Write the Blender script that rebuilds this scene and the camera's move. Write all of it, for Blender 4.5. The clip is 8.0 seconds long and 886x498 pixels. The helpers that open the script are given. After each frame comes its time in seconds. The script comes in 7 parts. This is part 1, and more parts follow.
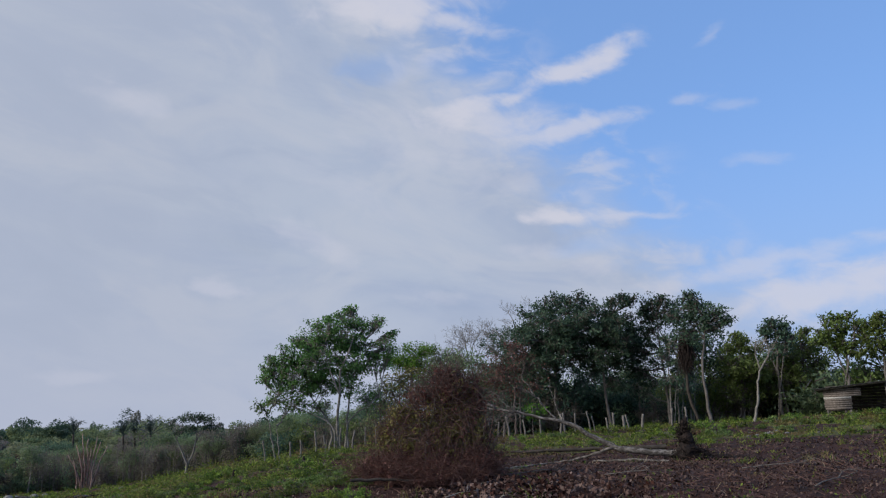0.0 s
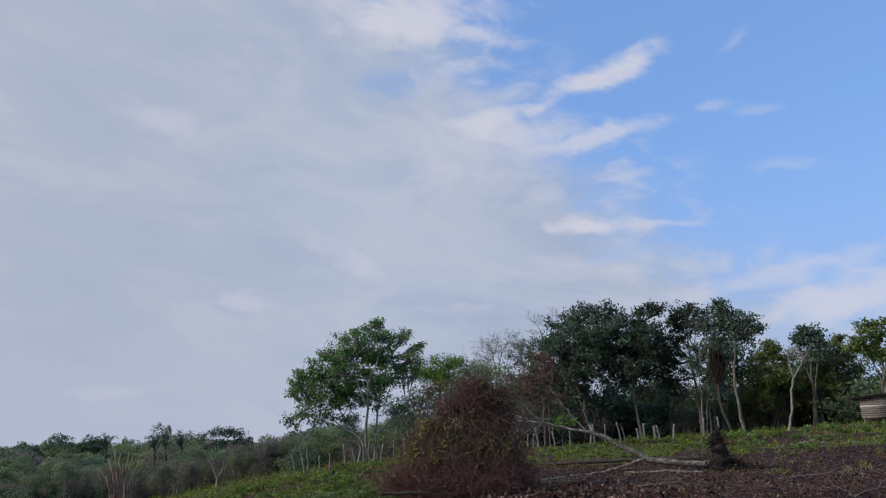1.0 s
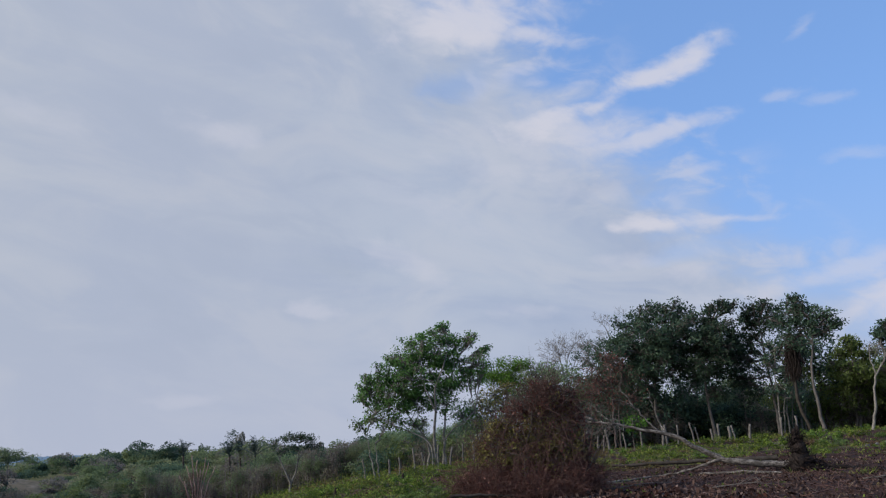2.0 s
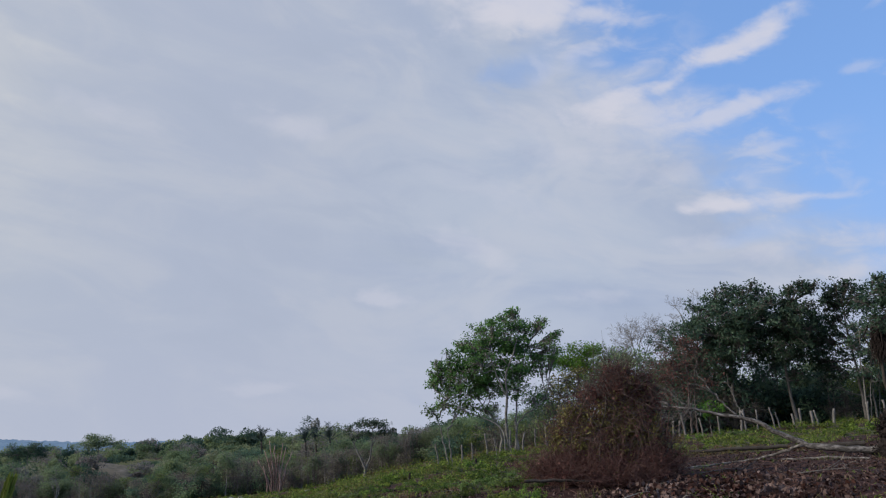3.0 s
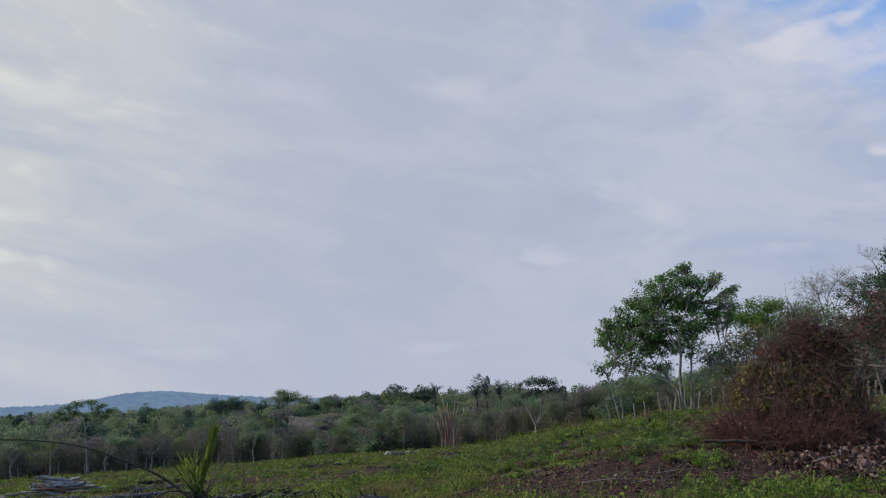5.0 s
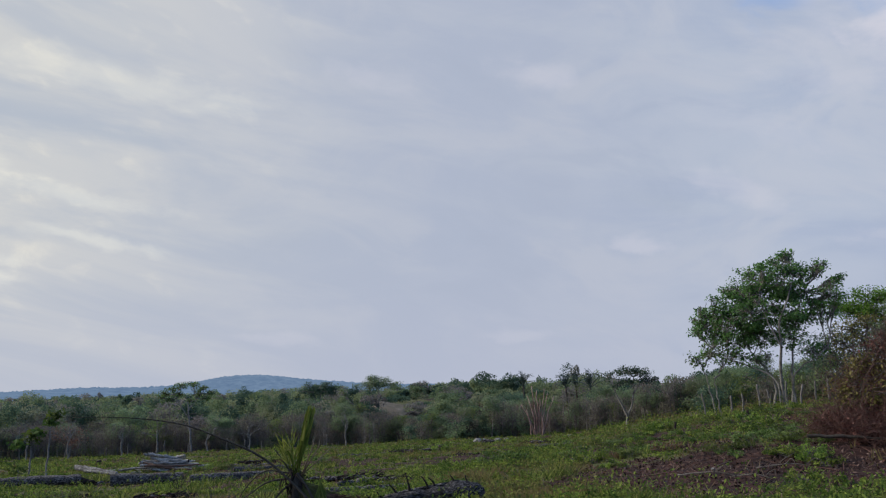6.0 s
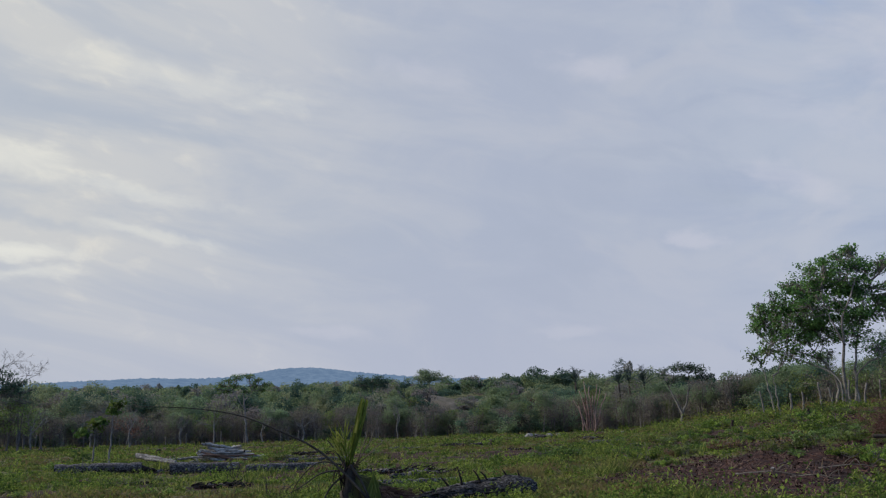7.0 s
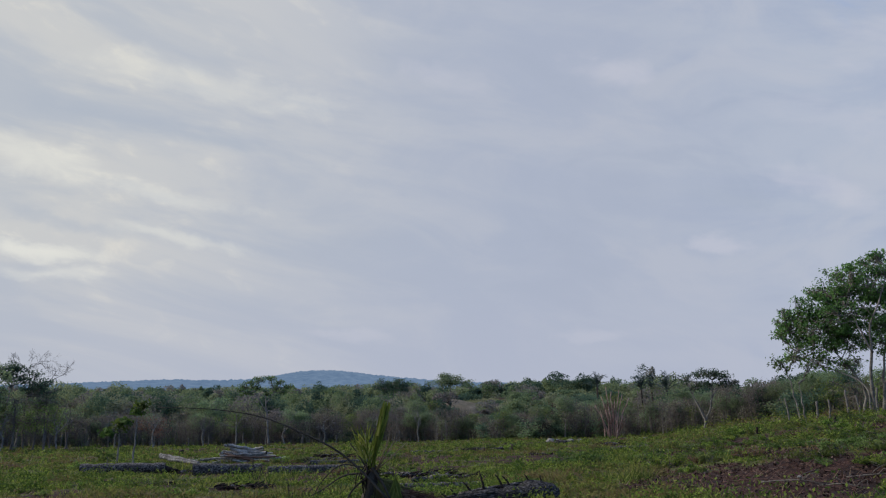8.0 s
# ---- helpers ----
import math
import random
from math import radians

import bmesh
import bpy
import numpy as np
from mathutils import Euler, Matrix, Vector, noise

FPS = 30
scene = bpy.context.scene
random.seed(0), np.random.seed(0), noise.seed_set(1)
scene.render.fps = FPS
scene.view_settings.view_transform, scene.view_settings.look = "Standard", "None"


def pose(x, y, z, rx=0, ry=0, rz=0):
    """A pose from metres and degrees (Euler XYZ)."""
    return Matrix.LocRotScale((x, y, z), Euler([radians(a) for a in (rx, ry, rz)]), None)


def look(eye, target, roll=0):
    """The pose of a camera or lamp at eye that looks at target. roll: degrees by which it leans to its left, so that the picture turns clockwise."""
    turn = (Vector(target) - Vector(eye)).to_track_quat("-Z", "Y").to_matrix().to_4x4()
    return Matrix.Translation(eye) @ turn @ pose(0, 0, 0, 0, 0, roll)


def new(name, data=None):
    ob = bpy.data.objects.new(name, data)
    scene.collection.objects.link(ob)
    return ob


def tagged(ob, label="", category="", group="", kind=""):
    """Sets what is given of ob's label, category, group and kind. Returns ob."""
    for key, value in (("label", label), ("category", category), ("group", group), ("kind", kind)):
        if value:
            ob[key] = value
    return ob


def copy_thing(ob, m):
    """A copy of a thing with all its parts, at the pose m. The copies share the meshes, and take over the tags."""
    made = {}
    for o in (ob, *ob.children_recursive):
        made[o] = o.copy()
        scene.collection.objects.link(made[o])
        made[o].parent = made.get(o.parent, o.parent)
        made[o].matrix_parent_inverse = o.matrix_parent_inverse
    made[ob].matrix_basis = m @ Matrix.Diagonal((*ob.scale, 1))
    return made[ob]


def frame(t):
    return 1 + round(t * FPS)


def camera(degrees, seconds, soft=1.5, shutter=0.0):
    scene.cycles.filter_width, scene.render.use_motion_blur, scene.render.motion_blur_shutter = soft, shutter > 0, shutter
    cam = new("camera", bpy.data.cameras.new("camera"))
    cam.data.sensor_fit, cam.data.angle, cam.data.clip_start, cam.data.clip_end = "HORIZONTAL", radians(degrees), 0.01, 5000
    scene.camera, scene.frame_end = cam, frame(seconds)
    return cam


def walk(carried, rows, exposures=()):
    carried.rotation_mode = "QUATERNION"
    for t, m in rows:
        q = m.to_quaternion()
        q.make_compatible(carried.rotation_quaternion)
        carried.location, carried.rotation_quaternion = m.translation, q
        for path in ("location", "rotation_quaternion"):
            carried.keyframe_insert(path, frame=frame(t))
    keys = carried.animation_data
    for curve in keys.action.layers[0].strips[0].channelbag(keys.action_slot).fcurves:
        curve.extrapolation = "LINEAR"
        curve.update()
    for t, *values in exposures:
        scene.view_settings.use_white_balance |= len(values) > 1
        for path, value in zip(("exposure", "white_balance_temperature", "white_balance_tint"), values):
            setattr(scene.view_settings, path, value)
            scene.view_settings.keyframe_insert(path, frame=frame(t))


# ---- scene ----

# ------------------------------------------------------------------ camera
cam = camera(59.0, 8.0, soft=1.2)
PATH = [
    (0.0, 0.000, 0.000, 1.600, 102.34, 1.86, 0.41),
    (0.5, 0.004, 0.020, 1.606, 102.72, 2.02, 1.06),
    (1.0, -0.020, 0.036, 1.609, 103.26, 2.34, 2.43),
    (1.5, -0.013, 0.051, 1.580, 103.78, 2.67, 4.75),
    (3.0, -0.104, 0.082, 1.545, 103.04, 3.01, 12.36),
    (3.5, -0.110, 0.124, 1.532, 102.23, 2.75, 14.93),
    (4.0, -0.120, 0.155, 1.538, 101.34, 2.65, 17.93),
    (4.5, -0.130, 0.166, 1.531, 101.00, 2.78, 21.09),
    (6.0, -0.237, 0.194, 1.513, 100.03, 1.51, 30.82),
    (6.5, -0.251, 0.203, 1.500, 99.78, 1.25, 33.05),
    (7.0, -0.285, 0.228, 1.504, 99.71, 0.88, 34.50),
    (7.5, -0.310, 0.228, 1.498, 99.86, 0.45, 35.62),
    (8.0, -0.321, 0.220, 1.502, 100.00, 0.32, 35.99),
]
walk(cam, [(t, pose(x, y, z, rx, ry, rz)) for t, x, y, z, rx, ry, rz in PATH],
     [(0.0, 0.0, 6260, 10), (1.5, 0.02, 6300, 10), (4.0, 0.06, 6380, 10), (6.0, 0.05, 6420, 10), (8.0, -0.02, 6420, 10)])

# ------------------------------------------------------------------ sky and sun
# Bearings are degrees to the left of +y (so x = -sin, y = cos).
SUN_BEARING, SUN_HEIGHT = 112.0, 32.0
world = bpy.data.worlds.new("sky")
scene.world = world
world.use_nodes = True
wt = world.node_tree
wt.nodes.clear()


def link_to(tree, value, socket):
    if isinstance(value, bpy.types.NodeSocket):
        tree.links.new(value, socket)
    else:
        socket.default_value = value


def calc(tree, op, a, b=None, c=None, clamp=False):
    node = tree.nodes.new("ShaderNodeMath")
    node.operation, node.use_clamp = op, clamp
    for i, value in enumerate((a, b, c)):
        if value is not None:
            link_to(tree, value, node.inputs[i])
    return node.outputs[0]


def span(tree, value, a, b, lo=0.0, hi=1.0):
    node = tree.nodes.new("ShaderNodeMapRange")
    node.interpolation_type = "SMOOTHSTEP"
    link_to(tree, value, node.inputs[0])
    for i, v in zip((1, 2, 3, 4), (a, b, lo, hi)):
        node.inputs[i].default_value = v
    return node.outputs[0]


def blend(tree, factor, a, b, mode="MIX"):
    node = tree.nodes.new("ShaderNodeMix")
    node.data_type, node.blend_type = "RGBA", mode
    link_to(tree, factor, node.inputs["Factor"])
    for value, i in ((a, 6), (b, 7)):
        link_to(tree, (*value, 1.0) if isinstance(value, tuple) and len(value) == 3 else value, node.inputs[i])
    return node.outputs[2]


def joined(tree, x, y, z=0.0):
    node = tree.nodes.new("ShaderNodeCombineXYZ")
    for i, v in enumerate((x, y, z)):
        link_to(tree, v, node.inputs[i])
    return node.outputs[0]


def grain(tree, vector, scale, detail=4.0, rough=0.55, distort=0.0):
    node = tree.nodes.new("ShaderNodeTexNoise")
    if vector is not None:
        tree.links.new(vector, node.inputs["Vector"])
    node.inputs["Scale"].default_value, node.inputs["Detail"].default_value = scale, detail
    node.inputs["Roughness"].default_value, node.inputs["Distortion"].default_value = rough, distort
    return node.outputs[0], node.outputs[1]


def build_sky():
    t = wt
    coord = t.nodes.new("ShaderNodeTexCoord")
    xyz = t.nodes.new("ShaderNodeSeparateXYZ")
    t.links.new(coord.outputs["Generated"], xyz.inputs[0])
    az = calc(t, "MULTIPLY", calc(t, "ARCTAN2", calc(t, "MULTIPLY", xyz.outputs[0], -1.0), xyz.outputs[1]), 57.2958)
    el = calc(t, "MULTIPLY", calc(t, "ARCSINE", xyz.outputs[2]), 57.2958)
    blue = t.nodes.new("ShaderNodeTexSky")
    blue.sky_type, blue.sun_disc = "NISHITA", False
    blue.sun_elevation, blue.sun_rotation = radians(SUN_HEIGHT), radians(-SUN_BEARING)
    blue.air_density, blue.dust_density, blue.ozone_density = 1.0, 0.6, 2.0
    # wisps and drifts of cloud: coarse noise bends the fields, finer noise frays them
    slant = calc(t, "SUBTRACT", el, calc(t, "MULTIPLY", az, 0.17))
    low, _ = grain(t, joined(t, calc(t, "MULTIPLY", az, 0.05), calc(t, "MULTIPLY", el, 0.11)), 1.0, 3.0)
    _, fray_c = grain(t, joined(t, calc(t, "MULTIPLY", az, 0.16), calc(t, "MULTIPLY", el, 0.30), 3.7), 1.0, 5.0, 0.58)
    fine, _ = grain(t, joined(t, calc(t, "MULTIPLY", az, 0.30), calc(t, "MULTIPLY", slant, 0.55), 6.2), 1.0, 6.0, 0.54, 0.4)
    bands, _ = grain(t, joined(t, calc(t, "MULTIPLY", az, 0.045), calc(t, "MULTIPLY", slant, 0.17), 9.1), 1.0, 6.0, 0.58, 0.5)
    bend = t.nodes.new("ShaderNodeSeparateColor")
    t.links.new(fray_c, bend.inputs[0])
    az_b = calc(t, "ADD", az, calc(t, "MULTIPLY", calc(t, "SUBTRACT", bend.outputs[0], 0.5), 5.0))
    el_b = calc(t, "ADD", el, calc(t, "MULTIPLY", calc(t, "SUBTRACT", bend.outputs[1], 0.5), 2.6))
    ragged = calc(t, "MULTIPLY", calc(t, "SUBTRACT", fine, 0.5), 2.1)

    def streak(a, e, length, width, lean, amount):
        """A long cloud at bearing a and height e; lean in degrees, rising to the right."""
        dx, dy = calc(t, "SUBTRACT", az_b, a), calc(t, "SUBTRACT", el_b, e)
        c, s = math.cos(radians(lean)), math.sin(radians(lean))
        along = calc(t, "DIVIDE", calc(t, "SUBTRACT", calc(t, "MULTIPLY", dx, c), calc(t, "MULTIPLY", dy, s)), length)
        across = calc(t, "DIVIDE", calc(t, "ADD", calc(t, "MULTIPLY", dx, s), calc(t, "MULTIPLY", dy, c)), width)
        far = calc(t, "SQRT", calc(t, "ADD", calc(t, "POWER", along, 2.0), calc(t, "POWER", across, 2.0)))
        return span(t, calc(t, "SUBTRACT", calc(t, "ADD", 1.3, ragged), far), 0.0, 1.2, 0.0, amount)

    def together(rows):
        total = None
        for row in rows:
            one = streak(*row)
            total = one if total is None else calc(t, "MAXIMUM", total, one)
        return total

    # the grey sheet covers all to the left of a slanting, ragged edge, with a few holes
    edge = calc(t, "MULTIPLY_ADD", calc(t, "SUBTRACT", el, 17.6), 0.95, -9.0)
    across = calc(t, "ADD", calc(t, "SUBTRACT", az_b, edge), calc(t, "MULTIPLY", calc(t, "SUBTRACT", low, 0.5), 8.0))
    sheet = span(t, calc(t, "ADD", across, calc(t, "MULTIPLY", ragged, 5.0)), -7.0, 6.0)
    holes = together(((5.0, 25.6, 3.6, 1.7, 10, 0.42), (-3.9, 25.6, 4.2, 1.1, 4, 0.8), (-8.1, 22.2, 2.1, 0.5, 2, 0.7), (-9.7, 15.8, 2.5, 0.7, 3, 0.4), (-11.0, 11.9, 3.0, 0.8, 0, 0.3)))
    sheet = calc(t, "MULTIPLY", sheet, calc(t, "SUBTRACT", 1.0, holes))
    bright = together(((-10.6, 24.6, 5.4, 1.15, 18, 0.85), (-13.3, 25.6, 2.3, 1.0, 15, 0.85), (-6.2, 23.0, 3.0, 1.0, 22, 0.75), (-2.4, 22.3, 5.2, 1.1, 9, 0.8), (-4.5, 21.1, 6.0, 1.6, -11, 0.62), (-9.8, 20.5, 5.0, 0.85, 8, 0.7), (-9.4, 14.1, 4.6, 0.8, -2, 0.85),
                       (-13.7, 13.9, 4.2, 0.45, -4, 0.6), (-22.5, 9.6, 10.0, 0.9, 7, 0.5), (-26.1, 7.5, 8.5, 1.6, 8, 0.75), (-20.7, 25.6, 1.6, 0.45, 20, 0.26), (-19.3, 21.6, 1.9, 0.45, -5, 0.32),
                       (-22.1, 20.7, 1.5, 0.4, -10, 0.24), (-23.3, 16.6, 2.0, 0.5, -6, 0.22), (-12.2, 17.4, 2.1, 0.5, 2, 0.4), (-11.0, 15.5, 0.9, 0.7, -5, 0.2)))
    bright = calc(t, "MAXIMUM", bright, together(((-6.4, 16.9, 2.0, 1.1, 25, 0.3), (-11.4, 10.3, 2.4, 0.7, 0, 0.3), (3.6, 29.9, 7.5, 2.2, -1, 0.8), (-1.8, 28.4, 4.0, 1.2, -8, 0.7), (-2.5, 21.3, 8.0, 3.8, -4, 0.30), (-1.7, 25.4, 1.3, 0.5, 6, 0.3), (3.0, 25.4, 1.8, 0.5, -58, 0.25),
                                                   (23.2, 22.2, 4.0, 1.2, -6, 0.32), (9.0, 12.9, 3.9, 1.0, -32, 0.28), (16.4, 9.6, 1.9, 0.6, -3, 0.36), (25.0, 3.6, 2.1, 0.4, -3, 0.2), (-7.0, 11.9, 2.9, 0.6, 2, 0.28), (0.3, 8.9, 2.9, 0.5, -2, 0.22), (7.7, 17.0, 5.1, 1.2, -20, 0.15),
                                                   (36.0, 22.6, 3.5, 1.0, -8, 0.2), (42.7, 3.9, 3.3, 0.35, -4, 0.22), (25.5, 3.5, 2.4, 0.35, -5, 0.18))))
    puffs, _ = grain(t, joined(t, calc(t, "MULTIPLY", az, 0.10), calc(t, "MULTIPLY", slant, 0.20), 14.3), 1.0, 6.0, 0.56, 0.8)
    # loose wisps along the sheet's edge
    rim = calc(t, "MULTIPLY", span(t, calc(t, "ABSOLUTE", calc(t, "ADD", across, 1.0)), 10.0, 1.0), span(t, fine, 0.46, 0.74, 0.0, 0.45))
    bright = calc(t, "MAXIMUM", bright, calc(t, "MULTIPLY", rim, span(t, el, 5.0, 12.0)))
    grey = blend(t, span(t, bands, 0.36, 0.66), (3.70, 4.34, 5.75), (4.45, 4.98, 6.05))
    grey = blend(t, span(t, puffs, 0.44, 0.66, 0.0, 0.75), grey, (4.95, 5.30, 6.15))
    grey = blend(t, span(t, puffs, 0.46, 0.30, 0.0, 0.55), grey, (3.45, 4.10, 5.45))
    grey = blend(t, span(t, fine, 0.5, 0.8, 0.0, 0.10), grey, (5.1, 5.35, 6.3))
    grey = blend(t, span(t, az, 2.0, 26.0, 0.0, 0.5), grey, (4.52, 4.80, 5.58))
    # thinner, streakier and lighter towards the hidden sun
    lit = blend(t, span(t, bands, 0.38, 0.62), (4.75, 5.12, 5.70), (6.0, 6.05, 6.0))
    lit = blend(t, calc(t, "MULTIPLY", span(t, fine, 0.50, 0.72), span(t, bands, 0.45, 0.65)), lit, (7.2, 7.0, 6.4))
    grey = blend(t, span(t, az, 26.0, 66.0), grey, lit)
    # long streaks low in the lit part, and the duller bands between them
    dull = together(((54.8, 17.6, 8.0, 0.8, -6, 0.5), (62.6, 18.8, 4.3, 0.9, -5, 0.5), (61.7, 10.9, 5.0, 0.5, -7, 0.45), (15.0, 12.8, 4.0, 0.9, -14, 0.25)))
    grey = blend(t, dull, grey, (4.25, 4.75, 5.55))
    glow = together(((53.4, 21.0, 9.9, 1.2, -6, 0.26), (55.7, 13.3, 5.8, 0.7, -9, 0.35), (64.2, 9.0, 4.1, 0.7, -5, 0.8), (55.5, 10.4, 5.0, 0.5, -8, 0.4), (64.4, 14.9, 4.1, 1.2, -9, 0.5), (63.1, 7.6, 4.1, 0.5, -1, 0.5), (72.0, 11.0, 6.0, 2.0, -8, 0.6)))
    grey = blend(t, glow, grey, (8.2, 8.1, 7.3))
    sky = blend(t, 1.0, blue.outputs[0], (1.56, 1.74, 1.98), "MULTIPLY")
    sky = blend(t, 0.6, sky, (2.1, 3.8, 7.5))
    sky = blend(t, span(t, el, 22.0, 3.0, 0.0, 0.7), sky, (2.95, 4.15, 6.9))
    sky = blend(t, sheet, sky, grey)
    sky = blend(t, span(t, el, 12.0, -1.0, 0.0, 0.5), sky, (4.62, 4.9, 6.0))
    sky = blend(t, bright, sky, (6.45, 6.35, 7.0))
    out, back = t.nodes.new("ShaderNodeOutputWorld"), t.nodes.new("ShaderNodeBackground")
    t.links.new(sky, back.inputs["Color"])
    back.inputs["Strength"].default_value = 0.1
    t.links.new(back.outputs[0], out.inputs[0])


build_sky()


def heading(bearing, d, z=0.0):
    """The place at that bearing and distance from the first eye."""
    return Vector((-math.sin(radians(bearing)) * d, math.cos(radians(bearing)) * d, z))


sun = new("sun", bpy.data.lights.new("sun", "SUN"))
sun.data.energy, sun.data.angle, sun.data.color = 3.4, radians(18), (1.0, 0.94, 0.86)
sun.matrix_world = look(heading(SUN_BEARING, 60, 60 * math.tan(radians(SUN_HEIGHT))), (0, 0, 0))
scene.view_settings.exposure = 0.0

# ------------------------------------------------------------------ materials


def material(name):
    m = bpy.data.materials.new(name)
    m.use_nodes = True
    return m, m.node_tree, m.node_tree.nodes["Principled BSDF"], m.node_tree.nodes["Material Output"]


def ramp(tree, factor, stops):
    node = tree.nodes.new("ShaderNodeValToRGB")
    tree.links.new(factor, node.inputs[0])
    while len(node.color_ramp.elements) < len(stops):
        node.color_ramp.elements.new(0.5)
    for e, (at, col) in zip(node.color_ramp.elements, stops):
        e.position, e.color = at, (*col, 1)
    return node.outputs[0]


def relief(tree, height, bsdf, strength, distance):
    node = tree.nodes.new("ShaderNodeBump")
    tree.links.new(height, node.inputs["Height"])
    node.inputs["Strength"].default_value, node.inputs["Distance"].default_value = strength, distance
    tree.links.new(node.outputs[0], bsdf.inputs["Normal"])


def leaf_material(name, dark, mid, light, glow=0.3, rough=0.55, patch=0.25, vary=0.45, sere=None):
    """Leaves: each leaf its own tone, broad patches across the crown, some light shining through."""
    m, t, b, out = material(name)
    geo = t.nodes.new("ShaderNodeNewGeometry")
    obj = t.nodes.new("ShaderNodeObjectInfo")
    co = t.nodes.new("ShaderNodeTexCoord")
    tone = ramp(t, geo.outputs["Random Per Island"], ((0.0, dark), (0.55, mid), (1.0, light)))
    broad, _ = grain(t, co.outputs["Object"], patch, 2.0)
    tone = blend(t, span(t, broad, 0.42, 0.60, 0.0, vary), tone, blend(t, 0.25, dark, mid))
    other, _ = grain(t, co.outputs["Object"], patch * 2.7, 3.0)
    tone = blend(t, span(t, other, 0.50, 0.64, 0.0, vary + 0.1), tone, blend(t, 0.15, light, mid))
    if sere:
        # withered patches, a few paces across
        dry, _ = grain(t, co.outputs["Object"], 0.16, 5.0, 0.65)
        tone = blend(t, span(t, dry, 0.50, 0.60, 0.0, 0.85), tone, sere)
    hsv = t.nodes.new("ShaderNodeHueSaturation")
    link_to(t, calc(t, "MULTIPLY_ADD", obj.outputs["Random"], 0.04, 0.48), hsv.inputs["Hue"])
    link_to(t, calc(t, "MULTIPLY_ADD", obj.outputs["Random"], 0.5, 0.75), hsv.inputs["Value"])
    t.links.new(tone, hsv.inputs["Color"])
    t.links.new(hsv.outputs[0], b.inputs["Base Color"])
    b.inputs["Roughness"].default_value = rough
    b.inputs["Specular IOR Level"].default_value = 0.15
    thin, mix = t.nodes.new("ShaderNodeBsdfTranslucent"), t.nodes.new("ShaderNodeMixShader")
    t.links.new(hsv.outputs[0], thin.inputs["Color"])
    mix.inputs[0].default_value = glow
    t.links.new(b.outputs[0], mix.inputs[1])
    t.links.new(thin.outputs[0], mix.inputs[2])
    t.links.new(mix.outputs[0], out.inputs[0])
    return m


def bark_material(name, dark, light, scale=3.0, stretch=6.0, bump=0.6, rough=0.9, stain=None, low_=0.3, high_=0.7, lying=False):
    """Bark and weathered wood: streaks along z, blotches across, fine relief."""
    m, t, b, _ = material(name)
    co = t.nodes.new("ShaderNodeTexCoord")
    place = t.nodes.new("ShaderNodeMapping")
    t.links.new(co.outputs["Object"], place.inputs[0])
    place.inputs["Scale"].default_value = (1.0, stretch, stretch) if lying else (stretch, stretch, 1.0)
    fine, _ = grain(t, place.outputs[0], scale * 3, 6.0, 0.65)
    blotch, _ = grain(t, co.outputs["Object"], scale, 3.0)
    col = ramp(t, fine, ((low_, dark), (high_, light)))
    col = blend(t, span(t, blotch, 0.45, 0.65, 0.0, 0.75), col, stain or dark)
    geo = t.nodes.new("ShaderNodeNewGeometry")
    col = blend(t, calc(t, "MULTIPLY", geo.outputs["Random Per Island"], 0.35), col, tuple(0.6 * c for c in dark))
    t.links.new(col, b.inputs["Base Color"])
    b.inputs["Roughness"].default_value = rough
    b.inputs["Specular IOR Level"].default_value = 0.25
    relief(t, fine, b, bump, 0.03)
    return m


LEAF_TREE = leaf_material("leaf_broad", (0.060, 0.118, 0.040), (0.108, 0.200, 0.060), (0.190, 0.310, 0.096), 0.42, 0.6)
LEAF_DARK = leaf_material("leaf_dark", (0.042, 0.076, 0.056), (0.074, 0.124, 0.082), (0.128, 0.192, 0.112), 0.42, 0.6)
LEAF_LIME = leaf_material("leaf_lime", (0.070, 0.150, 0.020), (0.115, 0.230, 0.034), (0.180, 0.310, 0.060), 0.4)
LEAF_PALM = leaf_material("leaf_palm", (0.034, 0.052, 0.048), (0.058, 0.082, 0.070), (0.090, 0.115, 0.092), 0.2)
LEAF_OLIVE = leaf_material("leaf_olive", (0.090, 0.135, 0.044), (0.145, 0.200, 0.062), (0.215, 0.275, 0.090), 0.45, 0.7)
LEAF_FRESH = leaf_material("leaf_fresh", (0.085, 0.140, 0.042), (0.135, 0.205, 0.056), (0.205, 0.285, 0.080), 0.45, 0.7)
LEAF_YELLOW = leaf_material("leaf_yellowing", (0.092, 0.080, 0.030), (0.180, 0.155, 0.052), (0.310, 0.262, 0.090), 0.36)
LEAF_RUST = leaf_material("leaf_rust", (0.078, 0.036, 0.031), (0.172, 0.080, 0.061), (0.300, 0.160, 0.120), 0.3)
LEAF_DRY = leaf_material("leaf_dry_litter", (0.010, 0.006, 0.005), (0.046, 0.023, 0.016), (0.200, 0.140, 0.115), 0.05, 0.8)
LEAF_CURLED = leaf_material("leaf_curled_litter", (0.014, 0.008, 0.007), (0.074, 0.034, 0.020), (0.310, 0.235, 0.195), 0.05, 0.8)
# woods tones are lightened to imitate the haze in front of them
LEAF_WOODS = leaf_material("leaf_woods", (0.122, 0.174, 0.102), (0.178, 0.238, 0.128), (0.250, 0.310, 0.154), 0.5, 0.7, 0.12)
LEAF_GREYGREEN = leaf_material("leaf_grey_green", (0.128, 0.124, 0.082), (0.186, 0.176, 0.116), (0.252, 0.236, 0.156), 0.45)
GRASS = leaf_material("grass_blade", (0.046, 0.068, 0.018), (0.128, 0.160, 0.034), (0.285, 0.285, 0.072), 0.42, 0.7, 0.6, 0.8, (0.160, 0.105, 0.058))
